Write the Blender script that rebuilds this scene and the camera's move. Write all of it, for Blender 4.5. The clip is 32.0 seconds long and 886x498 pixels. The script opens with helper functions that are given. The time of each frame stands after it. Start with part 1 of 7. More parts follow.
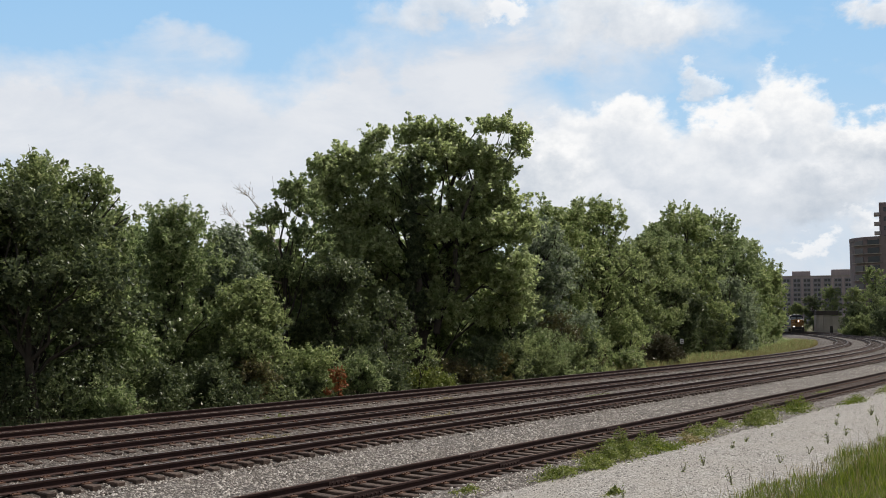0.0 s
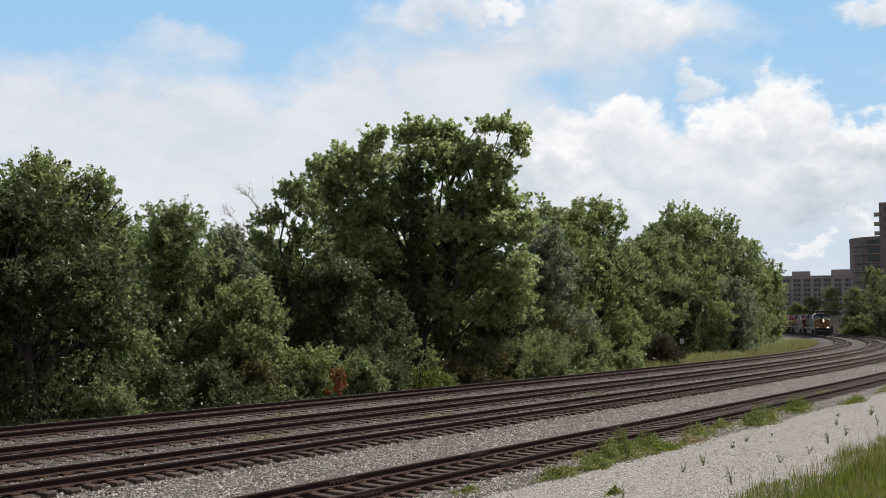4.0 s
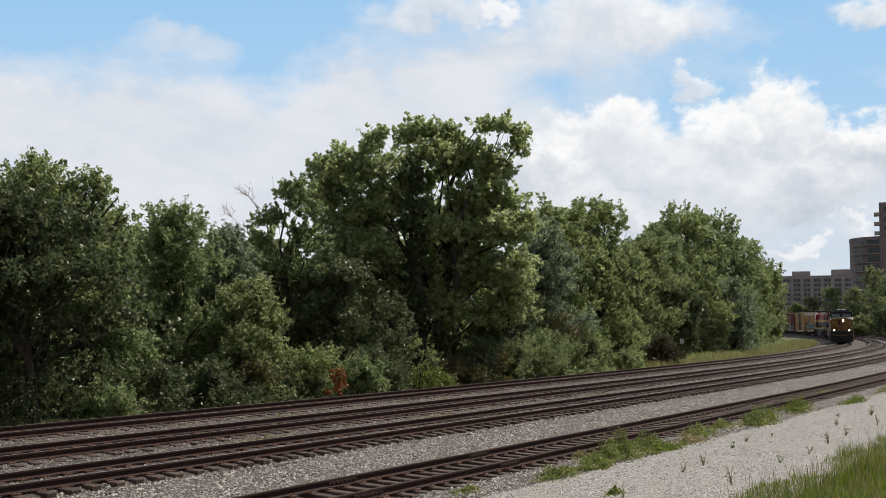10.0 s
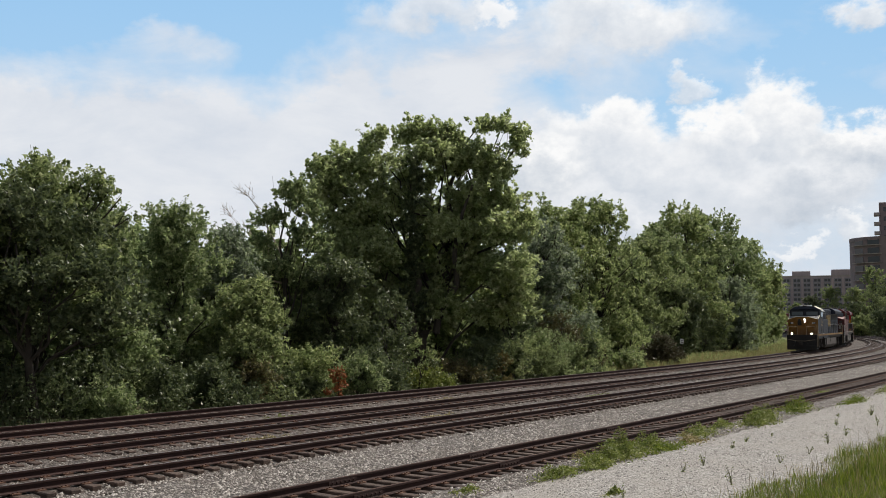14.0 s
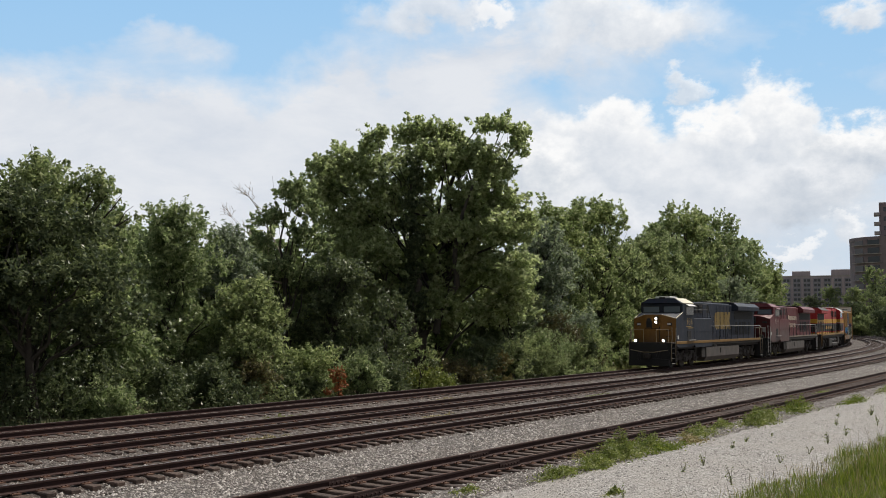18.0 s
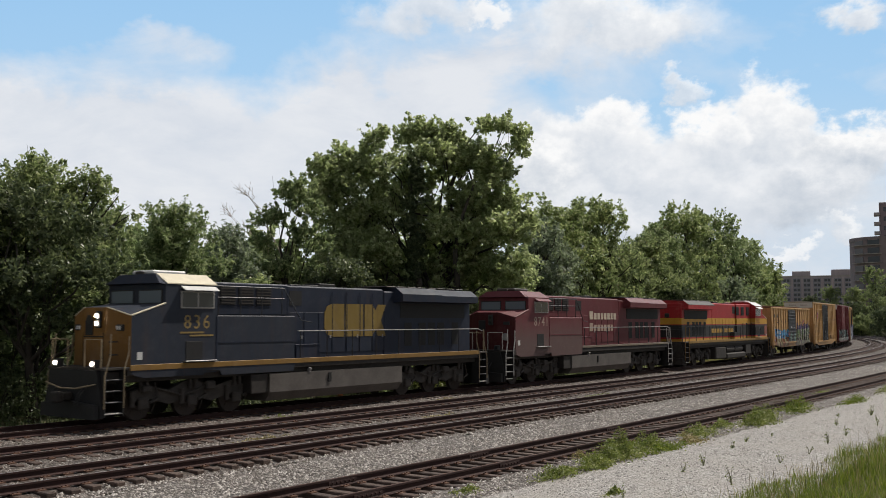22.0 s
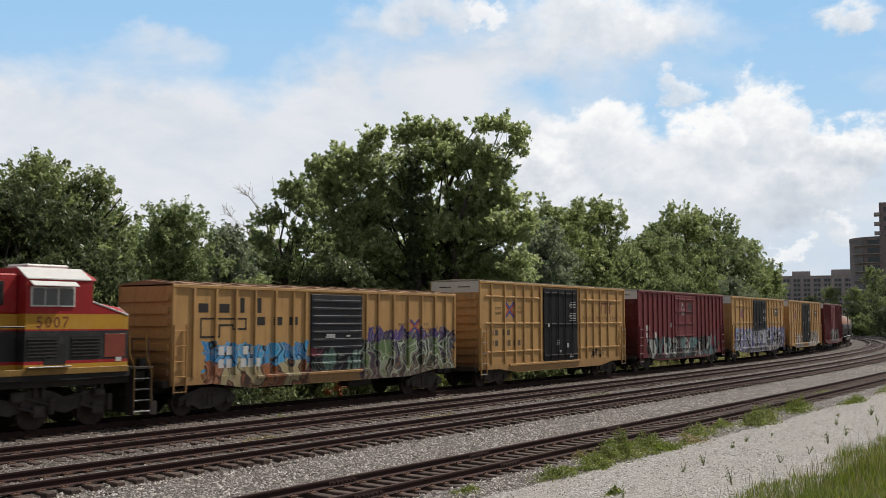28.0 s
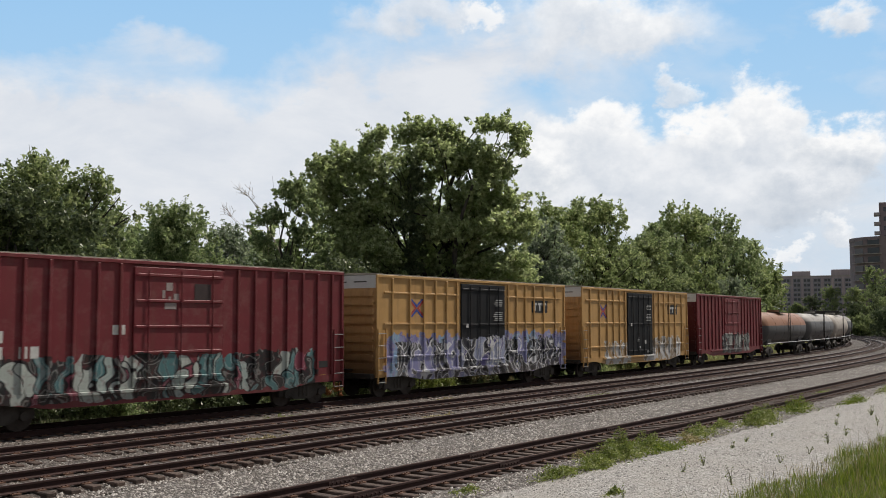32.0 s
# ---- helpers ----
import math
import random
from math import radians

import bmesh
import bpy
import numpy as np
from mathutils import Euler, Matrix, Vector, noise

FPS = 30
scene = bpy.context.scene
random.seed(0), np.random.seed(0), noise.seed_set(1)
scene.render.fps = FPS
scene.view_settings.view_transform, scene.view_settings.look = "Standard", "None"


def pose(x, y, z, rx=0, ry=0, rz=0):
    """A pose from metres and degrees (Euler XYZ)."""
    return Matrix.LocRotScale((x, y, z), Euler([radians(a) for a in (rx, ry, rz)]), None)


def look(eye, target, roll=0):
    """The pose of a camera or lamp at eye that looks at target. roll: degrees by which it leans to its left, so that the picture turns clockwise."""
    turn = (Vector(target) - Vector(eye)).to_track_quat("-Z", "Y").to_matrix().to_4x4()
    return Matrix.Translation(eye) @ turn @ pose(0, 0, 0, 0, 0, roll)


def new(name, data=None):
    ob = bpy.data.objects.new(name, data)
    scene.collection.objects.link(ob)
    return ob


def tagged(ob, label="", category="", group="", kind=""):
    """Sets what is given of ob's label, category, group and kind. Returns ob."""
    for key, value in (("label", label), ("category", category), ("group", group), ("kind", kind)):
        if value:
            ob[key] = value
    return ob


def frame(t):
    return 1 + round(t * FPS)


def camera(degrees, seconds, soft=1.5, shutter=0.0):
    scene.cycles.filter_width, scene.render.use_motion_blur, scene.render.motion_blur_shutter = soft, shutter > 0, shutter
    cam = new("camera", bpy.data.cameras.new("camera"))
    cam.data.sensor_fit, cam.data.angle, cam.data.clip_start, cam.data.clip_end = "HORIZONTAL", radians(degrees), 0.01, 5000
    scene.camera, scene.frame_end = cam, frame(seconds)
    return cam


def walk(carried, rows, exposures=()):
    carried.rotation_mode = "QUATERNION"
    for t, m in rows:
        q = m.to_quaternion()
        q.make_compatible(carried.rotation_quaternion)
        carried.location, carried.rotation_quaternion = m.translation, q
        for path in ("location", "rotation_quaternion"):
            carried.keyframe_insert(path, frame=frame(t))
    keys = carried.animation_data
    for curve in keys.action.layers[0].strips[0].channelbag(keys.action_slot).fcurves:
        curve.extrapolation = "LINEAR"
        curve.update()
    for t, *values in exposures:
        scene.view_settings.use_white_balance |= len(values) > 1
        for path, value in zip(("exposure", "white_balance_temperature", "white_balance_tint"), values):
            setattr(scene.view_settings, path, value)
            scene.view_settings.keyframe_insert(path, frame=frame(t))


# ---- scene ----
cam = camera(48.5, 32.0, soft=0.55, shutter=0.2)
STILL = pose(0, 0, 3.17, 94.185, 0, 0)
walk(cam, [(0, STILL), (32, STILL)], [(0, 0.0), (32, 0.0)])

# ---- light ----
SUN_AZ, SUN_EL = radians(54), radians(54)      # clockwise from +y, above the horizon
world = bpy.data.worlds.new("sky_light")
scene.world = world
world.use_nodes = True
wn = world.node_tree
sky_tex = wn.nodes.new("ShaderNodeTexSky")
sky_tex.sky_type, sky_tex.sun_disc = "NISHITA", False
sky_tex.sun_elevation, sky_tex.sun_rotation = SUN_EL, SUN_AZ
wn.links.new(sky_tex.outputs[0], wn.nodes["Background"].inputs[0])
wn.nodes["Background"].inputs[1].default_value = 0.044
cloud_light, cloud_map, cloud_mask, sky_mix = (wn.nodes.new("ShaderNode" + k) for k in ("Background", "TexNoise", "ValToRGB", "MixShader"))
cloud_light.inputs[0].default_value, cloud_light.inputs[1].default_value = (1.0, 0.985, 0.97, 1), 0.50
wn.links.new(wn.nodes.new("ShaderNodeTexCoord").outputs["Generated"], cloud_map.inputs["Vector"])
cloud_map.inputs["Scale"].default_value, cloud_map.inputs["Detail"].default_value = 3.0, 6.0
cloud_mask.color_ramp.elements[0].position, cloud_mask.color_ramp.elements[1].position = 0.42, 0.58
for a, b in ((cloud_map.outputs["Fac"], cloud_mask.inputs[0]), (cloud_mask.outputs[0], sky_mix.inputs[0]), (wn.nodes["Background"].outputs[0], sky_mix.inputs[1]),
             (cloud_light.outputs[0], sky_mix.inputs[2]), (sky_mix.outputs[0], wn.nodes["World Output"].inputs[0])):
    wn.links.new(a, b)
sun = new("sun", bpy.data.lights.new("sun", "SUN"))
sun.data.energy, sun.data.angle, sun.data.color = 4.5, radians(0.6), (1.0, 0.93, 0.83)
sun_dir = Vector((math.sin(SUN_AZ) * math.cos(SUN_EL), math.cos(SUN_AZ) * math.cos(SUN_EL), math.sin(SUN_EL)))
sun.matrix_world = look(sun_dir * 200, (0, 0, 0))


# ---- material helpers ----
class Nodes:
    """A short hand for building a node material."""

    def __init__(self, name):
        self.mat = bpy.data.materials.new(name)
        self.mat.use_nodes = True
        self.nt = self.mat.node_tree
        self.bsdf = self.nt.nodes["Principled BSDF"]
        self.out = self.nt.nodes["Material Output"]
        self.co = None

    def add(self, kind, **inputs):
        n = self.nt.nodes.new("ShaderNode" + kind)
        return n

    def link(self, a, b):
        self.nt.links.new(a, b)

    def put(self, sock, v):
        if isinstance(v, bpy.types.NodeSocket):
            self.link(v, sock)
        elif isinstance(v, (tuple, list)) and len(v) == 3 and sock.type == "RGBA":
            sock.default_value = (*v, 1)
        else:
            sock.default_value = v

    def coords(self):
        if self.co is None:
            self.co = self.add("TexCoord").outputs["Object"]
        return self.co

    def mapped(self, scale=(1, 1, 1), loc=(0, 0, 0), rot=(0, 0, 0)):
        m = self.add("Mapping")
        self.link(self.coords(), m.inputs[0])
        m.inputs["Location"].default_value = loc
        m.inputs["Rotation"].default_value = rot
        m.inputs["Scale"].default_value = scale
        return m.outputs[0]

    def noise(self, scale, detail=3, rough=0.6, vec=None, dist=0.0):
        n = self.add("TexNoise")
        self.link(vec or self.coords(), n.inputs["Vector"])
        n.inputs["Scale"].default_value, n.inputs["Detail"].default_value = scale, detail
        n.inputs["Roughness"].default_value, n.inputs["Distortion"].default_value = rough, dist
        return n.outputs["Fac"]

    def voronoi(self, scale, feature="F1", out="Distance", vec=None):
        n = self.add("TexVoronoi")
        n.feature = feature
        self.link(vec or self.coords(), n.inputs["Vector"])
        n.inputs["Scale"].default_value = scale
        return n.outputs[out]

    def ramp(self, fac, stops, mode="LINEAR"):
        n = self.add("ValToRGB")
        n.color_ramp.interpolation = mode
        els = n.color_ramp.elements
        while len(els) < len(stops):
            els.new(0.5)
        for e, (p, c) in zip(els, stops):
            e.position = p
            e.color = (c, c, c, 1) if not isinstance(c, (tuple, list)) else (*c, 1)
        self.put(n.inputs[0], fac)
        return n.outputs[0]

    def mix(self, fac, a, b, mode="MIX"):
        n = self.add("Mix")
        n.data_type, n.blend_type = "RGBA", mode
        self.put(n.inputs[0], fac)
        self.put(n.inputs[6], a)
        self.put(n.inputs[7], b)
        return n.outputs[2]

    def math(self, op, a, b=0.0, c=0.0):
        n = self.add("Math")
        n.operation = op
        self.put(n.inputs[0], a)
        self.put(n.inputs[1], b)
        self.put(n.inputs[2], c)
        return n.outputs[0]

    def axis(self, i):
        n = self.add("SeparateXYZ")
        self.link(self.coords(), n.inputs[0])
        return n.outputs[i]

    def bump(self, height, strength=0.4, dist=0.02):
        n = self.add("Bump")
        n.inputs["Strength"].default_value, n.inputs["Distance"].default_value = strength, dist
        self.put(n.inputs["Height"], height)
        self.link(n.outputs[0], self.bsdf.inputs["Normal"])

    def set(self, color=None, rough=None, metal=None, spec=None):
        if color is not None:
            self.put(self.bsdf.inputs["Base Color"], color)
        if rough is not None:
            self.put(self.bsdf.inputs["Roughness"], rough)
        if metal is not None:
            self.put(self.bsdf.inputs["Metallic"], metal)
        if spec is not None:
            self.put(self.bsdf.inputs["Specular IOR Level"], spec)
        return self.mat


def plain(name, color, rough=0.6, metal=0.0, vary=0.25, scale=3.0, bump=0.15):
    """A worn single-coloured surface: broad stains and a fine grain."""
    n = Nodes(name)
    dark = tuple(c * (1 - vary) for c in color)
    lite = tuple(min(1, c * (1 + vary * 0.6)) for c in color)
    broad = n.noise(scale, 4, 0.65)
    fine = n.noise(scale * 14, 2, 0.7)
    f = n.math("ADD", n.math("MULTIPLY", broad, 0.7), n.math("MULTIPLY", fine, 0.3))
    col = n.ramp(f, [(0.3, dark), (0.7, lite)])
    n.bump(fine, bump, 0.01)
    return n.set(col, rough, metal)


def paint(name, color, bands=None, dirt=(0.09, 0.065, 0.045), grime=0.6, low=1.2, tags=None, rough=0.5):
    """Weathered vehicle paint in the thing's own space: bands by height, road dust towards the running gear, rust streaks
    and, where tags are given, spray-painted writing nobody can read (x from, x to, top, bottom, colours)."""
    n = Nodes(name)
    z, x = n.axis(2), n.axis(0)
    col = color
    if bands:
        stops = [(max(0.0, b / 6.0), c) for b, c in bands]
        col = n.ramp(n.math("DIVIDE", z, 6.0), stops, "CONSTANT")
    big = n.noise(0.9, 4, 0.65)
    col = n.mix(n.ramp(big, [(0.35, 0.0), (0.75, 0.35)]), col, tuple(c * 0.75 + 0.05 for c in (0.5, 0.45, 0.4)), "MULTIPLY")
    fade = n.noise(2.3, 5, 0.7)
    col = n.mix(n.math("MULTIPLY", n.ramp(fade, [(0.5, 0.0), (0.8, 1.0)]), 0.02 + 0.45 * min(color[0], 0.2)), col, (0.55, 0.5, 0.45))
    if tags:
        for k, (x0, x1, top, bottom, colours, ink) in enumerate(tags):
            warp = n.add("TexNoise")
            n.link(n.mapped((0.55, 0.3, 0.9), (k * 7.3, 0, k * 3.1)), warp.inputs["Vector"])
            warp.inputs["Scale"].default_value, warp.inputs["Detail"].default_value = 1.6, 1.0
            add = n.add("VectorMath")
            add.operation = "MULTIPLY_ADD"
            n.link(warp.outputs["Color"], add.inputs[0])
            add.inputs[1].default_value = (1.5, 0.0, 1.1)
            n.link(n.mapped((1.2, 0, 0.42), (k * 5.7, 0, 0), (0, 0.18, 0)), add.inputs[2])
            cell = n.add("TexVoronoi")
            n.link(add.outputs[0], cell.inputs["Vector"])
            cell.inputs["Scale"].default_value = 2.1
            edge = n.add("TexVoronoi")
            edge.feature = "DISTANCE_TO_EDGE"
            n.link(add.outputs[0], edge.inputs["Vector"])
            edge.inputs["Scale"].default_value = 2.1
            sep = n.add("SeparateColor")
            n.link(cell.outputs["Color"], sep.inputs[0])
            m = len(colours)
            fill = n.ramp(sep.outputs[0], [(i / m, c) for i, c in enumerate(colours)], "CONSTANT")
            lines = n.ramp(edge.outputs["Distance"], [(0.0, 1.0), (0.032, 1.0), (0.052, 0.0)])
            art = n.mix(lines, fill, ink)
            shine = n.ramp(edge.outputs["Distance"], [(0.10, 0.0), (0.115, 1.0), (0.15, 1.0), (0.165, 0.0)])
            art = n.mix(n.math("MULTIPLY", shine, 0.28), art, (0.6, 0.6, 0.58))
            wob = n.math("MULTIPLY", n.math("SUBTRACT", n.noise(2.2, 2, 0.5, n.mapped((1, 0, 1), (k * 2.1, 0, 0))), 0.5), 1.1)
            zt, zb = n.math("ADD", z, wob), n.math("SUBTRACT", z, n.math("MULTIPLY", wob, 0.4))
            xx = n.math("ADD", x, wob)
            inside = n.math("MULTIPLY", n.math("LESS_THAN", zt, top), n.math("GREATER_THAN", zb, bottom))
            inside = n.math("MULTIPLY", inside, n.math("MULTIPLY", n.math("GREATER_THAN", xx, x0), n.math("LESS_THAN", xx, x1)))
            worn = n.ramp(n.noise(3.5, 5, 0.75, n.mapped((1, 1, 1), (k * 4.0, 0, 0))), [(0.33, 0.45), (0.48, 1.0)])
            col = n.mix(n.math("MULTIPLY", inside, worn), col, art)
    streak = n.noise(5.0, 4, 0.7, n.mapped((1.0, 1.0, 0.06)))
    col = n.mix(n.math("MULTIPLY", n.ramp(streak, [(0.5, 0.0), (0.72, 1.0)]), grime * 0.45), col, (0.10, 0.05, 0.03))
    down = n.math("DIVIDE", n.math("SUBTRACT", low + 1.2, n.math("ADD", z, n.math("MULTIPLY", big, 0.8))), 1.2)
    n_dirt = n.add("Clamp")
    n.put(n_dirt.inputs[0], down)
    col = n.mix(n.math("MULTIPLY", n_dirt.outputs[0], grime * 0.8), col, dirt)
    n.bump(n.noise(30, 2), 0.08, 0.01)
    return n.set(col, n.ramp(fade, [(0.3, rough - 0.03), (0.8, rough + 0.2)]), 0.0, 0.35 if color[0] > 0.1 else 0.2)


def foliage(name, a, b, c, through_light=0.55, tint=(0.30, 0.38, 0.15)):
    """Leaves: colour varied from leaf to leaf, light coming through."""
    n = Nodes(name)
    geo = n.add("NewGeometry")
    rnd = geo.outputs["Random Per Island"]
    patch = n.noise(0.55, 4, 0.65)
    f = n.math("ADD", n.math("MULTIPLY", rnd, 0.72), n.math("MULTIPLY", patch, 0.5))
    col = n.ramp(f, [(0.22, tuple(0.8 * v for v in a)), (0.62, b), (0.92, tuple(1.12 * v for v in c))])
    n.set(col, 0.42, 0.0, 0.27)
    tr = n.add("BsdfTranslucent")
    n.link(n.mix(0.5, col, tint), tr.inputs[0])
    ms = n.add("MixShader")
    ms.inputs[0].default_value = through_light
    n.link(n.bsdf.outputs[0], ms.inputs[1])
    n.link(tr.outputs[0], ms.inputs[2])
    n.link(ms.outputs[0], n.out.inputs[0])
    return n.mat


def glow(name, color, strength):
    n = Nodes(name)
    n.set(color, 0.3)
    n.put(n.bsdf.inputs["Emission Color"], color)
    n.bsdf.inputs["Emission Strength"].default_value = strength
    return n.mat


# ---- materials ----
def ballast_material(name, tone, stain):
    n = Nodes(name)
    cell = n.voronoi(16, "F1", "Color")
    sep = n.add("SeparateColor")
    n.link(cell, sep.inputs[0])
    stone = n.ramp(sep.outputs[0], [(p, tuple(v * tone for v in c)) for p, c in ((0.0, (0.075, 0.068, 0.062)), (0.45, (0.20, 0.185, 0.172)), (0.85, (0.36, 0.338, 0.318)), (1.0, (0.66, 0.63, 0.60)))])
    broad = n.noise(0.35, 4)
    stone = n.mix(n.ramp(broad, [(0.4, stain * 0.4), (0.7, stain)]), stone, (0.12, 0.07, 0.05), "MIX")
    dist = n.voronoi(16)
    # near-black towards cell borders: shade in the gaps between stones, as colour
    stone = n.mix(n.ramp(dist, [(0.35, 0.0), (0.75, 0.85)]), stone, (0.035, 0.03, 0.028))
    n.bump(n.math("SUBTRACT", 1.0, dist), 1.0, 0.05)
    return n.set(stone, 0.9)


def road_material():
    n = Nodes("white_gravel")
    cell = n.voronoi(30, "F1", "Color")
    sep = n.add("SeparateColor")
    n.link(cell, sep.inputs[0])
    col = n.ramp(sep.outputs[0], [(0.0, (0.09, 0.086, 0.082)), (0.5, (0.245, 0.234, 0.222)), (1.0, (0.54, 0.52, 0.50))])
    broad = n.noise(0.5, 5, 0.65)
    col = n.mix(n.ramp(broad, [(0.42, 0.0), (0.68, 0.75)]), col, (0.29, 0.27, 0.245))
    grit = n.noise(60, 3, 0.7)
    n.bump(n.math("ADD", grit, n.voronoi(30)), 0.5, 0.010)
    return n.set(col, 0.92)


def soil_material():
    n = Nodes("soil_and_leaf_litter")
    a = n.noise(0.25, 5, 0.65)
    b = n.noise(9, 4, 0.7)
    col = n.ramp(n.math("ADD", n.math("MULTIPLY", a, 0.6), n.math("MULTIPLY", b, 0.4)),
                 [(0.3, (0.05, 0.055, 0.02)), (0.5, (0.10, 0.10, 0.04)), (0.7, (0.19, 0.15, 0.09))])
    n.bump(b, 0.7, 0.08)
    return n.set(col, 0.95)


def tie_material():
    n = Nodes("old_creosote_timber")
    r = n.add("ObjectInfo").outputs["Random"]
    g = n.noise(6, 4, 0.7, n.mapped((9, 0.5, 9)))
    col = n.ramp(g, [(0.3, (0.022, 0.014, 0.012)), (0.7, (0.085, 0.058, 0.047))])
    col = n.mix(n.math("MULTIPLY", r, 0.5), col, (0.12, 0.078, 0.06))
    n.bump(g, 0.6, 0.02)
    return n.set(col, 0.88)


def concrete_material(name, base):
    n = Nodes(name)
    a = n.noise(0.25, 5, 0.65)
    s = n.noise(1.5, 4, 0.7, n.mapped((1, 1, 0.08)))
    f = n.math("ADD", n.math("MULTIPLY", a, 0.5), n.math("MULTIPLY", s, 0.5))
    col = n.ramp(f, [(0.3, tuple(c * 0.6 for c in base)), (0.65, base)])
    n.bump(n.noise(14, 3), 0.2, 0.02)
    return n.set(col, 0.85)


def glass_material(name, tint, rough=0.06):
    n = Nodes(name)
    return n.set(tint, rough, 0.0, 0.7)


BALLAST, BALLAST_OLD = ballast_material("crushed_stone", 0.70, 0.25), ballast_material("rust_stained_crushed_stone", 0.44, 0.55)
ROAD, SOIL, TIE = road_material(), soil_material(), tie_material()
STONE = plain("loose_stone", (0.36, 0.34, 0.325), 0.9, 0, 0.55, 14, 0.3)
RAIL = plain("rusty_rail_steel", (0.030, 0.0105, 0.0085), 0.9, 0.0, 0.4, 5, 0.3)
RAIL_TOP = plain("worn_running_surface", (0.40, 0.36, 0.34), 0.42, 0.8, 0.2, 8, 0.05)
PLATE = plain("rusty_tie_plate", (0.12, 0.06, 0.038), 0.85, 0.1, 0.4, 20, 0.3)
BARK = plain("bark", (0.05, 0.042, 0.034), 0.9, 0, 0.45, 6, 0.8)
DEADWOOD = plain("bleached_dead_wood", (0.46, 0.39, 0.34), 0.9, 0, 0.3, 6, 0.5)
LEAF = {
    "tall": foliage("cottonwood_leaves", (0.165, 0.205, 0.095), (0.345, 0.410, 0.200), (0.620, 0.650, 0.400), 0.64, (0.46, 0.54, 0.24)),
    "mid": foliage("mid_green_leaves", (0.092, 0.132, 0.060), (0.208, 0.272, 0.128), (0.470, 0.508, 0.285)),
    "dark": foliage("dark_green_leaves", (0.092, 0.122, 0.056), (0.210, 0.258, 0.114), (0.450, 0.480, 0.240)),
    "light": foliage("yellow_green_leaves", (0.125, 0.168, 0.066), (0.282, 0.350, 0.142), (0.560, 0.585, 0.300)),
    "silver": foliage("silvery_leaves", (0.086, 0.114, 0.084), (0.190, 0.232, 0.178), (0.410, 0.440, 0.385)),
    # deep: leaf colour darkened for shade under the crowns; also the dark ivy
    "deep": foliage("deep_shade_green_leaves", (0.030, 0.045, 0.023), (0.070, 0.095, 0.049), (0.170, 0.195, 0.102), 0.3),
    "rust": foliage("dead_rust_leaves", (0.20, 0.05, 0.025), (0.36, 0.095, 0.04), (0.42, 0.15, 0.06), 0.25),
    "brown": foliage("browning_leaves", (0.05, 0.045, 0.025), (0.10, 0.075, 0.035), (0.16, 0.13, 0.05), 0.2),
    "amber": foliage("amber_leaves", (0.12, 0.09, 0.03), (0.20, 0.13, 0.04), (0.24, 0.19, 0.06), 0.25),
    "grass": foliage("green_grass", (0.066, 0.102, 0.013), (0.128, 0.178, 0.024), (0.235, 0.26, 0.055), 0.43, (0.19, 0.26, 0.015)),
    "weed": foliage("yellow_green_weeds", (0.085, 0.115, 0.025), (0.165, 0.205, 0.05), (0.30, 0.31, 0.11), 0.4, (0.24, 0.30, 0.05)),
    "hay": foliage("straw_grass", (0.198, 0.171, 0.072), (0.324, 0.270, 0.126), (0.432, 0.369, 0.207), 0.3, (0.30, 0.26, 0.10)),
    "juniper": foliage("juniper_needles", (0.04, 0.034, 0.022), (0.075, 0.06, 0.036), (0.125, 0.098, 0.055), 0.1),
}


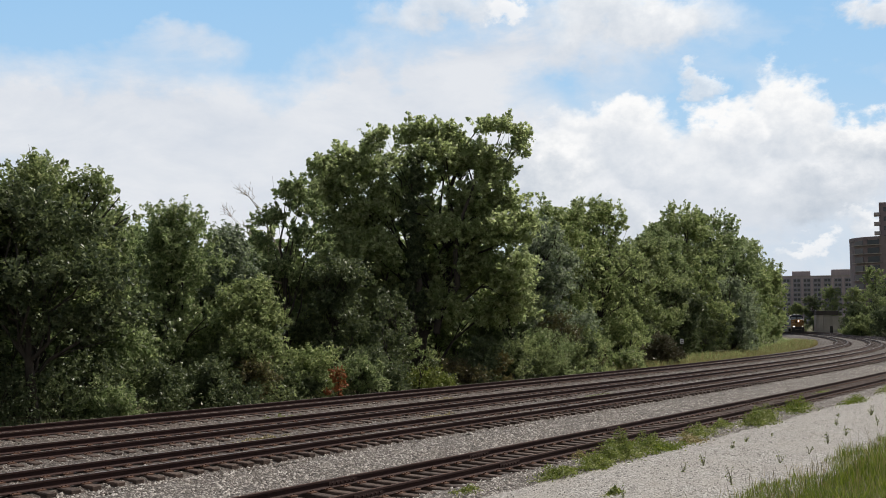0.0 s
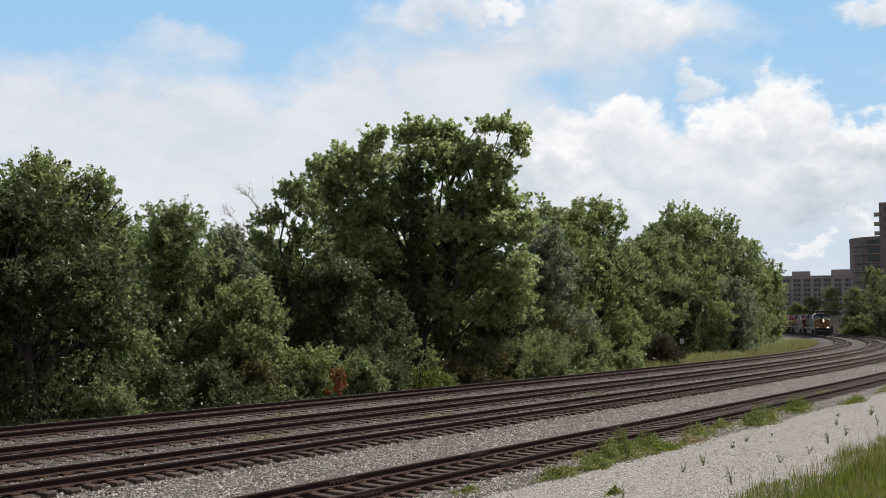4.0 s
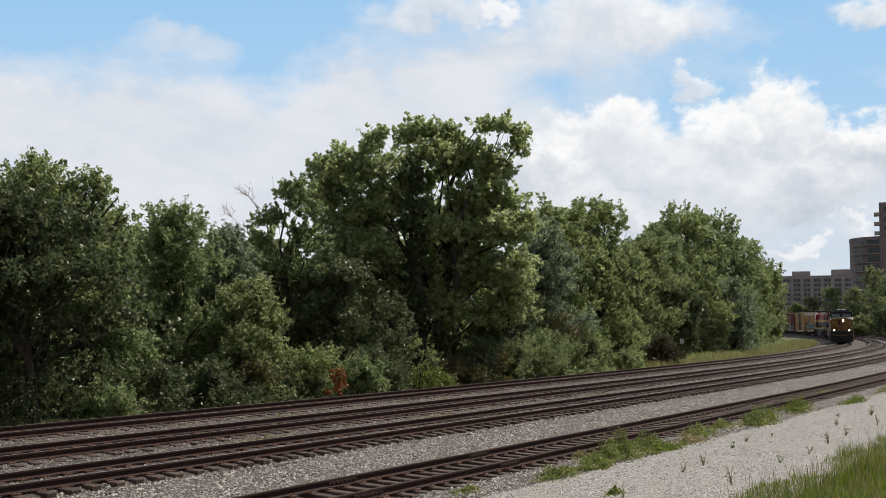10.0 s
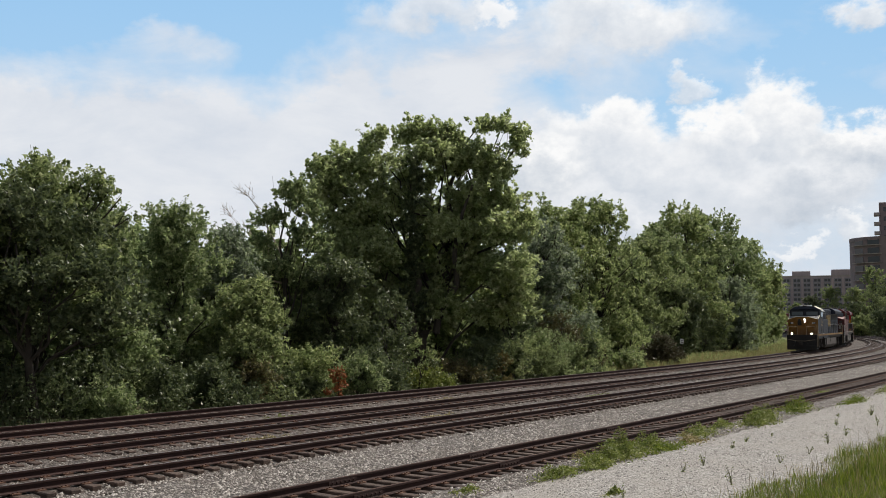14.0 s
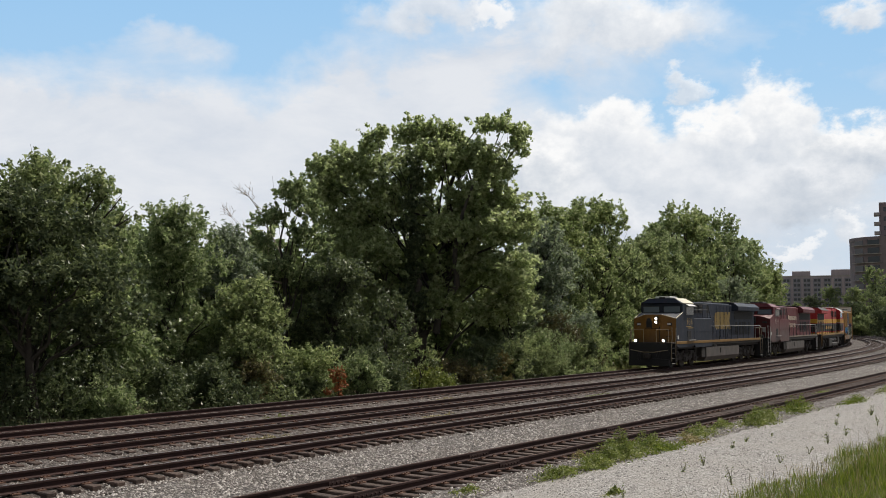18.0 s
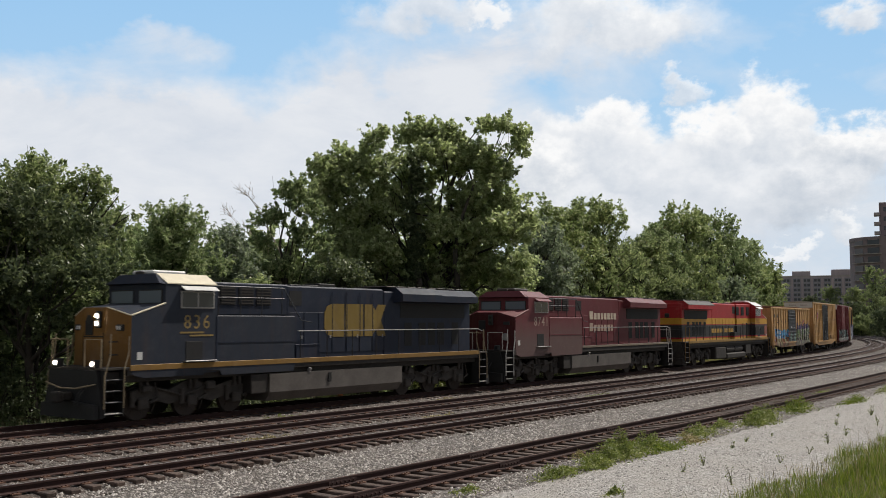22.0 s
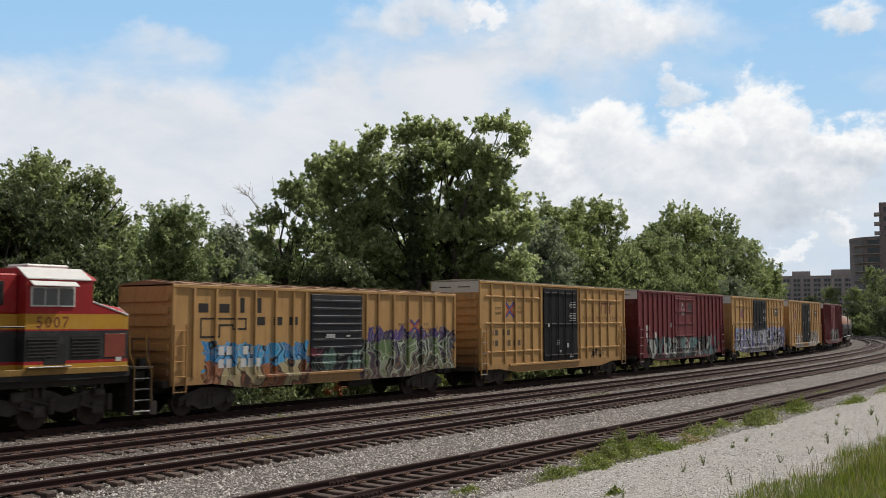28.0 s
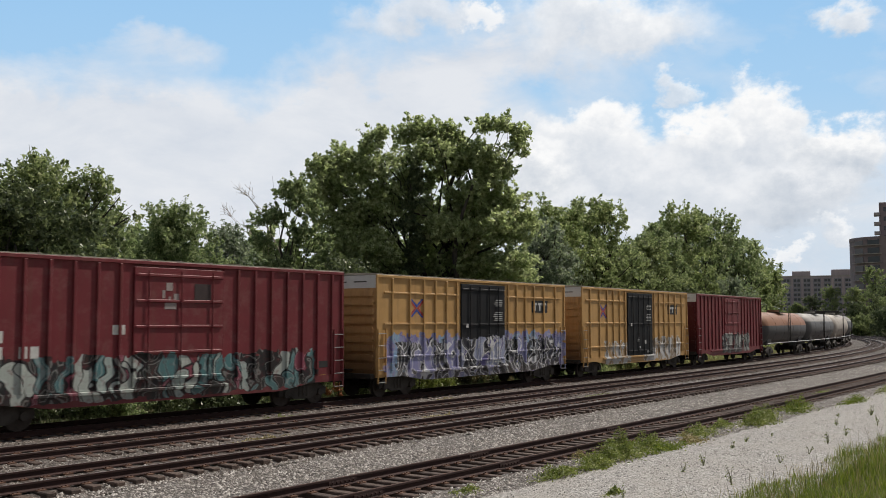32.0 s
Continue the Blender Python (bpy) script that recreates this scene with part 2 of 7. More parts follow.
# ---- mesh helpers ----
class B:
    """Gathers faces of one part."""

    def __init__(self):
        self.v, self.f, self.smooth = [], [], False

    def add(self, verts, faces):
        k = len(self.v)
        self.v += [tuple(p) for p in verts]
        self.f += [tuple(i + k for i in q) for q in faces]
        return self

    def span(self, x0, x1, y0, y1, z0, z1, c=0.0):
        """A block between two corners, its edges chamfered by c."""
        lo, hi = (min(x0, x1), min(y0, y1), min(z0, z1)), (max(x0, x1), max(y0, y1), max(z0, z1))
        c = min(c, *[(h - l) * 0.45 for l, h in zip(lo, hi)])
        if c <= 0:
            v = [(x, y, z) for x in (lo[0], hi[0]) for y in (lo[1], hi[1]) for z in (lo[2], hi[2])]
            return self.add(v, [(0, 1, 3, 2), (4, 6, 7, 5), (0, 4, 5, 1), (2, 3, 7, 6), (0, 2, 6, 4), (1, 5, 7, 3)])
        v, idx = [], {}
        for sx in (0, 1):
            for sy in (0, 1):
                for sz in (0, 1):
                    s = (sx, sy, sz)
                    for a in range(3):
                        idx[s, a] = len(v)
                        v.append(tuple((lo[i] if s[i] == 0 else hi[i]) + (0 if i == a else (c if s[i] == 0 else -c)) for i in range(3)))
        f = []
        for a in range(3):
            b, d = (a + 1) % 3, (a + 2) % 3
            for s in (0, 1):
                q = []
                for sb, sd in ((0, 0), (1, 0), (1, 1), (0, 1)):
                    t = [0, 0, 0]
                    t[a], t[b], t[d] = s, sb, sd
                    q.append(idx[tuple(t), a])
                f.append(tuple(q) if s else tuple(q[::-1]))
            for sb in (0, 1):
                for sd in (0, 1):
                    t0, t1 = [0, 0, 0], [0, 0, 0]
                    t0[b] = t1[b] = sb
                    t0[d] = t1[d] = sd
                    t0[a], t1[a] = 0, 1
                    q = (idx[tuple(t0), b], idx[tuple(t1), b], idx[tuple(t1), d], idx[tuple(t0), d])
                    f.append(q if sb == sd else q[::-1])
        for s in [(i, j, k) for i in (0, 1) for j in (0, 1) for k in (0, 1)]:
            q = (idx[s, 0], idx[s, 1], idx[s, 2])
            f.append(q if sum(s) % 2 else q[::-1])
        return self.add(v, f)

    def prism(self, outline, axis, t0, t1):
        """An outline in the two other axes, drawn out along one."""
        def at3(p, t):
            return {0: (t, p[0], p[1]), 1: (p[0], t, p[1]), 2: (p[0], p[1], t)}[axis]
        m = len(outline)
        v = [at3(p, t0) for p in outline] + [at3(p, t1) for p in outline]
        f = [tuple(range(m))[::-1], tuple(range(m, 2 * m))] + [(i, (i + 1) % m, m + (i + 1) % m, m + i) for i in range(m)]
        return self.add(v, f)

    def tube(self, pts, radii, n=6, cap=True):
        pts = [Vector(p) for p in pts]
        if not isinstance(radii, (list, tuple)):
            radii = [radii] * len(pts)
        v, f = [], []
        for i, p in enumerate(pts):
            d = (pts[min(i + 1, len(pts) - 1)] - pts[max(i - 1, 0)]).normalized()
            u = d.orthogonal().normalized() if i == 0 else (u - d * u.dot(d)).normalized()
            w = d.cross(u)
            for k in range(n):
                a = 2 * math.pi * k / n
                v.append(p + (u * math.cos(a) + w * math.sin(a)) * radii[i])
        for i in range(len(pts) - 1):
            for k in range(n):
                f.append((i * n + k, i * n + (k + 1) % n, (i + 1) * n + (k + 1) % n, (i + 1) * n + k))
        if cap:
            f += [tuple(range(n))[::-1], tuple(range(len(v) - n, len(v)))]
        return self.add(v, f)

    def lathe(self, profile, axis_y, z, n=20, x=0.0):
        """Discs turned about an axle that lies along y at (x, z): profile of (y, radius)."""
        v, f = [], []
        for y, r in profile:
            for k in range(n):
                a = 2 * math.pi * k / n
                v.append((x + r * math.cos(a), axis_y + y, z + r * math.sin(a)))
        m = len(profile)
        for i in range(m - 1):
            for k in range(n):
                f.append((i * n + k, (i + 1) * n + k, (i + 1) * n + (k + 1) % n, i * n + (k + 1) % n))
        f += [tuple(range(n)), tuple(range((m - 1) * n, m * n))[::-1]]
        return self.add(v, f)


def mesh_of(name, b, material):
    me = bpy.data.meshes.new(name)
    me.from_pydata(b.v, [], b.f)
    if b.smooth:
        me.polygons.foreach_set("use_smooth", [True] * len(me.polygons))
    me.materials.append(material)
    me.update()
    return me


def part(name, b, material, parent=None, label=""):
    """One mesh object from the faces in b, or from a ready mesh, under a thing or a part."""
    me = b if isinstance(b, bpy.types.Mesh) else mesh_of(name, b, material)
    ob = new(name, me)
    if parent is not None:
        ob.parent = parent
    if label:
        tagged(ob, label)
    return ob


def mesh_np(name, verts, faces, material, smooth=False):
    """A mesh from arrays: verts (n, 3), faces (m, k)."""
    me = bpy.data.meshes.new(name)
    m, k = faces.shape
    me.vertices.add(len(verts))
    me.vertices.foreach_set("co", np.ascontiguousarray(verts, dtype=np.float32).ravel())
    me.loops.add(m * k)
    me.loops.foreach_set("vertex_index", np.ascontiguousarray(faces, dtype=np.int32).ravel())
    me.polygons.add(m)
    me.polygons.foreach_set("loop_start", np.arange(0, m * k, k, dtype=np.int32))
    me.polygons.foreach_set("loop_total", np.full(m, k, dtype=np.int32))
    if smooth:
        me.polygons.foreach_set("use_smooth", np.ones(m, dtype=bool))
    me.materials.append(material)
    me.update(calc_edges=True)
    return me


def empty(name, label, category, group="", kind=""):
    return tagged(new(name), label, category, group, kind)


def letters(text, size, depth=0.004, shear=0.0):
    """Flat letters in the x-z plane, facing -y, their middle at the origin."""
    cu = bpy.data.curves.new("letters", "FONT")
    cu.body, cu.size, cu.align_x, cu.align_y, cu.shear, cu.resolution_u, cu.space_character = text, size, "CENTER", "CENTER", shear, 2, 1.2
    ob = bpy.data.objects.new("letters", cu)
    me = bpy.data.meshes.new_from_object(ob)
    bpy.data.objects.remove(ob)
    me.transform(Matrix.Rotation(math.pi / 2, 4, "X"))
    return me


# ---- the line of the railway ----
KAPPA_S = np.arange(-60, 331, 30.0)
KAPPA = (-0.0008, -0.00008, 0.00064, 0.00134, 0.00213, 0.00278, 0.00288, 0.00221, 0.00141, 0.0009, 0.00073, 0.00072, 0.00076, 0.0008)
LINE_S = np.arange(-180.0, 560.1, 1.0)
_kap = np.interp(LINE_S, KAPPA_S, KAPPA)
_kap[LINE_S < -60] = 0
LINE_PSI = np.concatenate([[0], np.cumsum((_kap[1:] + _kap[:-1]) / 2)])
LINE_PSI += 0.94462 - LINE_PSI[180]
_mid = (LINE_PSI[1:] + LINE_PSI[:-1]) / 2
LINE_X = np.concatenate([[0], np.cumsum(np.cos(_mid))])
LINE_Y = np.concatenate([[0], np.cumsum(np.sin(_mid))])
LINE_X -= LINE_X[180]
LINE_Y += 46.57 - LINE_Y[180]


def at(s, lat=0.0, z=0.0):
    """The place s metres along the far track and lat metres to its wooded side."""
    x, y, p = np.interp(s, LINE_S, LINE_X), np.interp(s, LINE_S, LINE_Y), np.interp(s, LINE_S, LINE_PSI)
    return Vector((x - lat * math.sin(p), y + lat * math.cos(p), z))


def at_np(s, lat, z):
    x, y, p = np.interp(s, LINE_S, LINE_X), np.interp(s, LINE_S, LINE_Y), np.interp(s, LINE_S, LINE_PSI)
    return np.stack([x - lat * np.sin(p), y + lat * np.cos(p), z + 0 * x], -1)


def heading(s):
    return float(np.interp(s, LINE_S, LINE_PSI))


TRACKS = ((0.0, 0.0), (-4.54, 0.0), (-8.38, -0.03), (-13.8, -0.18))   # lateral place and railhead height


# ---- sky backdrop ----
def sky_material():
    """Summer sky by direction (u sideways, v upwards): thin veils on the left, heaped clouds with lit rims on the right."""
    n = Nodes("summer_sky")
    y = n.axis(1)
    u0, v0 = n.math("DIVIDE", n.axis(0), y), n.math("DIVIDE", n.axis(2), y)

    def ragged(scale, amount, seed, detail=7):
        """The directions pushed about by cloud turbulence."""
        w = n.add("TexNoise")
        n.link(n.mapped((0.001, 0.0, 0.0013), (seed, 0.0, seed * 0.7)), w.inputs["Vector"])
        w.inputs["Scale"].default_value, w.inputs["Detail"].default_value, w.inputs["Roughness"].default_value = scale, detail, 0.58
        s = n.add("SeparateColor")
        n.link(w.outputs["Color"], s.inputs[0])
        return [n.math("ADD", q, n.math("MULTIPLY", n.math("SUBTRACT", s.outputs[i], 0.5), amount)) for i, q in enumerate((u0, v0))]

    def offset(q, c, r):
        return n.math("DIVIDE", n.math("SUBTRACT", q, c), r)

    def bell(uv, cu, cv, ru, rv):
        a, b = offset(uv[0], cu, ru), offset(uv[1], cv, rv)
        return n.math("EXPONENT", n.math("MULTIPLY", n.math("ADD", n.math("MULTIPLY", a, a), n.math("MULTIPLY", b, b)), -1.0))

    def total(vals):
        s = vals[0]
        for w in vals[1:]:
            s = n.math("ADD", s, w)
        return s

    soft, wild = ragged(2.6, 0.16, 3.0), ragged(6.5, 0.12, 1.2, 9)
    blue = n.ramp(v0, [(0.0, (0.60, 0.74, 0.87)), (0.14, (0.52, 0.71, 0.89)), (0.25, (0.40, 0.64, 0.90)), (0.40, (0.31, 0.57, 0.88))])
    # thin veils, thicker low down, torn open in places
    fibre = n.noise(2.2, 7, 0.6, n.mapped((0.001, 0.001, 0.0023), (0.4, 2.0, 1.3), (0, 0.35, 0)), 0.4)
    thick = [n.math("MULTIPLY", bell(soft, *q), 0.46) for q in ((-0.369, 0.205, 0.17, 0.058), (-0.252, 0.145, 0.24, 0.085), (-0.049, 0.225, 0.08, 0.06), (-0.242, 0.285, 0.06, 0.02), (0.02, 0.15, 0.16, 0.08), (0.25, 0.1, 0.4, 0.1), (0.1, 0.27, 0.09, 0.03))]
    torn = [n.math("MULTIPLY", bell(soft, *q), -0.36) for q in ((-0.165, 0.275, 0.10, 0.06), (-0.37, 0.33, 0.16, 0.045), (0.126, 0.25, 0.04, 0.02), (0.27, 0.226, 0.055, 0.018), (0.384, 0.285, 0.07, 0.02), (0.43, 0.226, 0.045, 0.02))]
    thin = total([n.math("MULTIPLY", fibre, 0.75), n.math("MULTIPLY", n.noise(9, 5, 0.6, n.mapped((0.001, 0.001, 0.002))), 0.12)] + thick + torn)
    col = n.mix(n.ramp(thin, [(0.38, 0.0), (0.62, 0.45), (0.88, 0.96)]), blue, n.ramp(n.math("ADD", fibre, n.math("MULTIPLY", n.noise(6, 5, 0.6, n.mapped((0.001, 0.001, 0.002))), 0.4)), [(0.5, (0.68, 0.725, 0.80)), (0.82, (0.815, 0.835, 0.875))]))
    grain = n.noise(14, 8, 0.62, n.mapped((0.001, 0.001, 0.0012), (0.7, 0.0, 0.2)))

    def puff(col, cu, cv, ru, rv, low, high, edge=0.35, cover=1.0):
        """One heaped cloud laid over what is behind it: grey below, white along its upper right rim."""
        a, b = offset(wild[0], cu, ru), offset(wild[1], cv, rv)
        r = n.math("SQRT", n.math("ADD", n.math("MULTIPLY", a, a), n.math("MULTIPLY", b, b)))
        mask = n.ramp(r, [(1.0 - edge, cover), (1.0, 0.0)], "EASE")
        rise = total([n.math("MULTIPLY", b, 0.42), n.math("MULTIPLY", a, 0.10), n.math("MULTIPLY", grain, 0.8), n.math("MULTIPLY", r, 0.12)])
        return n.mix(mask, col, n.ramp(rise, [(0.12, low), (0.48, tuple((p + q) / 2 for p, q in zip(low, high))), (0.74, high)]))

    grey, pale, white, bright = (0.55, 0.61, 0.69), (0.66, 0.71, 0.78), (0.90, 0.915, 0.94), (1.0, 1.0, 1.0)
    for q in ((0.004, 0.325, 0.10, 0.036, pale, white, 0.7, 0.85), (0.200, 0.318, 0.135, 0.05, pale, bright, 0.6, 0.95), (0.068, 0.322, 0.035, 0.022, white, bright, 0.5, 0.9), (0.446, 0.325, 0.035, 0.03, pale, bright, 0.6, 0.9), (0.135, 0.29, 0.04, 0.03, pale, white, 0.8, 0.7)):
        col = puff(col, *q)
    for q in ((0.263, 0.243, 0.034, 0.02, pale, bright, 0.6, 0.75), (0.352, 0.205, 0.060, 0.060, pale, bright), (0.178, 0.188, 0.080, 0.052, pale, bright), (0.294, 0.188, 0.05, 0.048, pale, bright), (0.442, 0.176, 0.07, 0.046, grey, bright)):
        col = puff(col, *q)
    for q in ((0.233, 0.162, 0.065, 0.046, pale, white, 0.5), (0.111, 0.149, 0.075, 0.055, grey, bright, 0.5), (0.386, 0.138, 0.09, 0.043, grey, white, 0.6), (0.299, 0.133, 0.085, 0.043, pale, white, 0.7, 0.9), (0.159, 0.108, 0.11, 0.036, grey, white, 0.7, 0.85), (0.372, 0.08, 0.036, 0.012, white, bright, 0.6, 0.8), (0.431, 0.103, 0.036, 0.015, pale, bright, 0.6, 0.8)):
        col = puff(col, *q)
    em = n.add("Emission")
    n.link(col, em.inputs[0])
    em.inputs[1].default_value = 0.97
    n.link(em.outputs[0], n.out.inputs[0])
    return n.mat


def build_sky():
    az, el = np.radians(np.linspace(-44, 44, 45)), np.radians(np.linspace(-3, 34, 20))
    a, e = np.meshgrid(az, el)
    v = np.stack([np.sin(a) * np.cos(e), np.cos(a) * np.cos(e), np.sin(e)], -1).reshape(-1, 3) * 3000
    i = np.arange(19)[:, None] * 45 + np.arange(44)[None]
    f = np.stack([i, i + 1, i + 46, i + 45], -1).reshape(-1, 4)
    ob = new("backdrop", mesh_np("backdrop", v, f, sky_material(), True))
    return tagged(ob, "pale blue summer sky with drifting white clouds", "sky", kind="structure")


SKY = build_sky()


# ---- ground ----
def near_line(p):
    """Along and across the railway for plan points p (n, 2)."""
    s, lat = np.zeros(len(p)), np.zeros(len(p))
    for k in range(0, len(p), 4000):
        q = p[k:k + 4000]
        d = (q[:, :1] - LINE_X[::2]) ** 2 + (q[:, 1:] - LINE_Y[::2]) ** 2
        i = d.argmin(1) * 2
        c, sn = np.cos(LINE_PSI[i]), np.sin(LINE_PSI[i])
        dx, dy = q[:, 0] - LINE_X[i], q[:, 1] - LINE_Y[i]
        s[k:k + 4000], lat[k:k + 4000] = LINE_S[i] + dx * c + dy * sn, -dx * sn + dy * c
    return s, lat


GROUND_LAT = (-60, -30, -27, -24, -20, -16, -15.2, 3.4, 4.4, 14, 60)
GROUND_Z = (1.2, 1.45, 1.45, -0.32, -0.58, -0.62, -0.85, -0.85, -0.62, -0.45, -0.4)


def build_ground():
    rad = np.concatenate([[0.0], np.geomspace(4, 3400, 150)])
    ang = np.radians(np.concatenate([np.arange(-180, -40, 5), np.arange(-40, 40, 0.5), np.arange(40, 180, 5)]))
    na = len(ang)
    r, a = np.meshgrid(rad, ang, indexing="ij")
    x, y = (r * np.sin(a)).ravel(), (r * np.cos(a)).ravel()
    s, lat = near_line(np.stack([x, y], 1))
    z = np.interp(lat, GROUND_LAT, GROUND_Z)
    z += np.array([noise.noise((u * 0.3, v * 0.3, 0)) for u, v in zip(x, y)]) * 0.06 * (np.abs(lat + 6) > 12)
    i = np.arange(len(rad) - 1)[:, None] * na + np.arange(na)[None]
    j = np.arange(len(rad) - 1)[:, None] * na + (np.arange(na)[None] + 1) % na
    f = np.stack([i, j, j + na, i + na], -1).reshape(-1, 4)
    ob = new("ground", mesh_np("ground", np.stack([x, y, z], 1), f, SOIL, True))
    tagged(ob, "dark soil with leaf litter and low weeds", "ground", kind="structure")


def strip(name, profile, s_vals, material, rough, seed):
    """A long bed that follows the railway: profile of (lateral, height)."""
    rng = np.random.default_rng(seed)
    lat, z = np.array([p[0] for p in profile]), np.array([p[1] for p in profile])
    fine = np.linspace(0, len(lat) - 1, (len(lat) - 1) * 4 + 1)
    lat, z = np.interp(fine, np.arange(len(lat)), lat), np.interp(fine, np.arange(len(z)), z)
    S, L = np.meshgrid(s_vals, lat, indexing="ij")
    Z = np.broadcast_to(z, S.shape) + rng.normal(0, rough, S.shape)
    L = L + rng.normal(0, rough * 2, S.shape)
    v = at_np(S.ravel(), L.ravel(), Z.ravel())
    n = len(lat)
    i = np.arange(len(s_vals) - 1)[:, None] * n + np.arange(n - 1)[None]
    f = np.stack([i, i + 1, i + n + 1, i + n], -1).reshape(-1, 4)
    return new(name, mesh_np(name, v, f[:, ::-1], material, True))


build_ground()
S_BED = np.concatenate([np.arange(-60, -30, 2), np.arange(-30, 60, 0.4), np.arange(60, 330, 3)])
BED = ((4.3, -0.66), (2.5, -0.23), (1.3, -0.20), (-1.0, -0.20), (-1.4, -0.235), (-2.27, -0.26), (-3.1, -0.20), (-5.4, -0.20), (-5.9, -0.235), (-6.46, -0.25),
       (-6.9, -0.23), (-9.1, -0.24), (-9.6, -0.30), (-10.0, -0.33), (-11.2, -0.40), (-12.3, -0.45), (-12.9, -0.47), (-14.6, -0.45), (-15.1, -0.39), (-15.5, -0.42), (-16.2, -0.53))
CUT = BED.index((-10.0, -0.33)) + 1
tagged(strip("ballast_bed", BED[:CUT], S_BED, BALLAST_OLD, 0.012, 1), "rust-stained grey ballast under three main tracks", "ballast", kind="structure")
tagged(strip("ballast_shoulder", BED[CUT - 1:], S_BED, BALLAST, 0.012, 3), "pale grey crushed-stone ballast beside the siding", "ballast", kind="structure")
ROAD_P = ((-15.7, -0.50), (-16.2, -0.47), (-17.0, -0.45), (-18.5, -0.44), (-19.6, -0.45), (-20.8, -0.46), (-21.6, -0.6))
tagged(strip("gravel_road", ROAD_P, S_BED, ROAD, 0.003, 2), "pale white gravel access road beside the tracks", "road", kind="structure")


# ---- tracks ----
def rail_mesh(lat, z, s_vals):
    """A rail of T section drawn along the line, head 7 cm wide, 17 cm high."""
    half = [(0.076, -0.178), (0.076, -0.16), (0.02, -0.135), (0.016, -0.05), (0.038, -0.04), (0.038, -0.006), (0.03, 0.0)]
    outline = half + [(-a, b) for a, b in half[::-1]]
    m = len(outline)
    v, f = [], []
    for s in s_vals:
        v += [tuple(at(s, lat + a, z + b)) for a, b in outline]
    for i in range(len(s_vals) - 1):
        for k in range(m):
            f.append((i * m + k, i * m + (k + 1) % m, (i + 1) * m + (k + 1) % m, (i + 1) * m + k))
    b = B()
    return b.add(v, f)


def ribbon(lat, half, z, s_vals):
    b, v = B(), []
    for s in s_vals:
        v += [tuple(at(s, lat - half, z)), tuple(at(s, lat + half, z))]
    return b.add(v, [(2 * i, 2 * i + 2, 2 * i + 3, 2 * i + 1) for i in range(len(s_vals) - 1)])


TIE_MESH = mesh_of("tie", B().span(-0.115, 0.115, -1.3, 1.3, -0.17, 0.0, 0.018), TIE)
S_RAIL = np.concatenate([np.arange(-60, 140, 2.0), np.arange(140, 332, 4.0)])


def build_track(k):
    lat, z = TRACKS[k]
    names = ("grey-ballasted main line track with rusty brown rails", "old siding track with worn timber ties and rusty rails")
    tr = empty("railway_track", names[k == 3], "track", "railway tracks", "structure")
    for side in (-0.755, 0.755):
        r = part("rail", rail_mesh(lat + side, z, S_RAIL), RAIL, tr)
        part("running_surface", ribbon(lat + side, 0.022 if k < 3 else 0.012, z + 0.002, S_RAIL), RAIL_TOP if k < 3 else PLATE, r)
    rng = random.Random(k + 5)
    plates, far = B(), B()
    for i in range(600):
        s = -34 + i * 0.52 + rng.uniform(-0.03, 0.03)
        turn = heading(s) + rng.uniform(-0.03, 0.03)
        m = Matrix.Translation(at(s, lat + rng.uniform(-0.06, 0.06), z - 0.178 - rng.uniform(0, 0.012))) @ Matrix.Rotation(turn, 4, "Z") @ Matrix.Rotation(rng.uniform(-0.01, 0.01), 4, "X")
        if i < 250:
            ob = part("tie", TIE_MESH, None, tr)
            ob.matrix_basis = m
            for side in (-0.755, 0.755):
                c = at(s, lat + side, z - 0.172)
                q = Matrix.Translation(c) @ Matrix.Rotation(heading(s), 4, "Z")
                box = B().span(-0.1, 0.1, -0.18, 0.18, -0.012, 0.012)
                for dx, dy in () if i > 110 else ((-0.06, 0.1), (0.06, -0.1), (0.06, 0.14), (-0.06, -0.14)):
                    box.span(dx - 0.012, dx + 0.012, dy - 0.018, dy + 0.018, 0.01, 0.035)
                plates.add([q @ Vector(p) for p in box.v], box.f)
        else:
            box = B().span(-0.115, 0.115, -1.3, 1.3, -0.17, 0.0)
            far.add([m @ Vector(p) for p in box.v], box.f)
    tagged(part("tie_plates", plates, PLATE, tr, "rusty tie plates with spikes"), kind="stuff")
    tagged(part("far_ties", far, TIE, tr, "timber ties"), kind="stuff")
    if k == 3:
        for s in (-22.4, -17.2, -9.6, 3.3):
            for side in (-0.755, 0.755):
                b = B().span(-0.45, 0.45, -0.04, 0.04, -0.135, -0.045, 0.01)
                for x in (-0.33, -0.2, -0.07, 0.07, 0.2, 0.33):
                    b.span(x - 0.02, x + 0.02, -0.065, 0.065, -0.11, -0.07, 0.008)
                ob = part("joint_bar", b, RAIL, tr)
                sj = s + (0.9 if side > 0 else 0)
                ob.matrix_basis = Matrix.Translation(at(sj, lat + side, z)) @ Matrix.Rotation(heading(sj), 4, "Z")


for k in range(4):
    build_track(k)


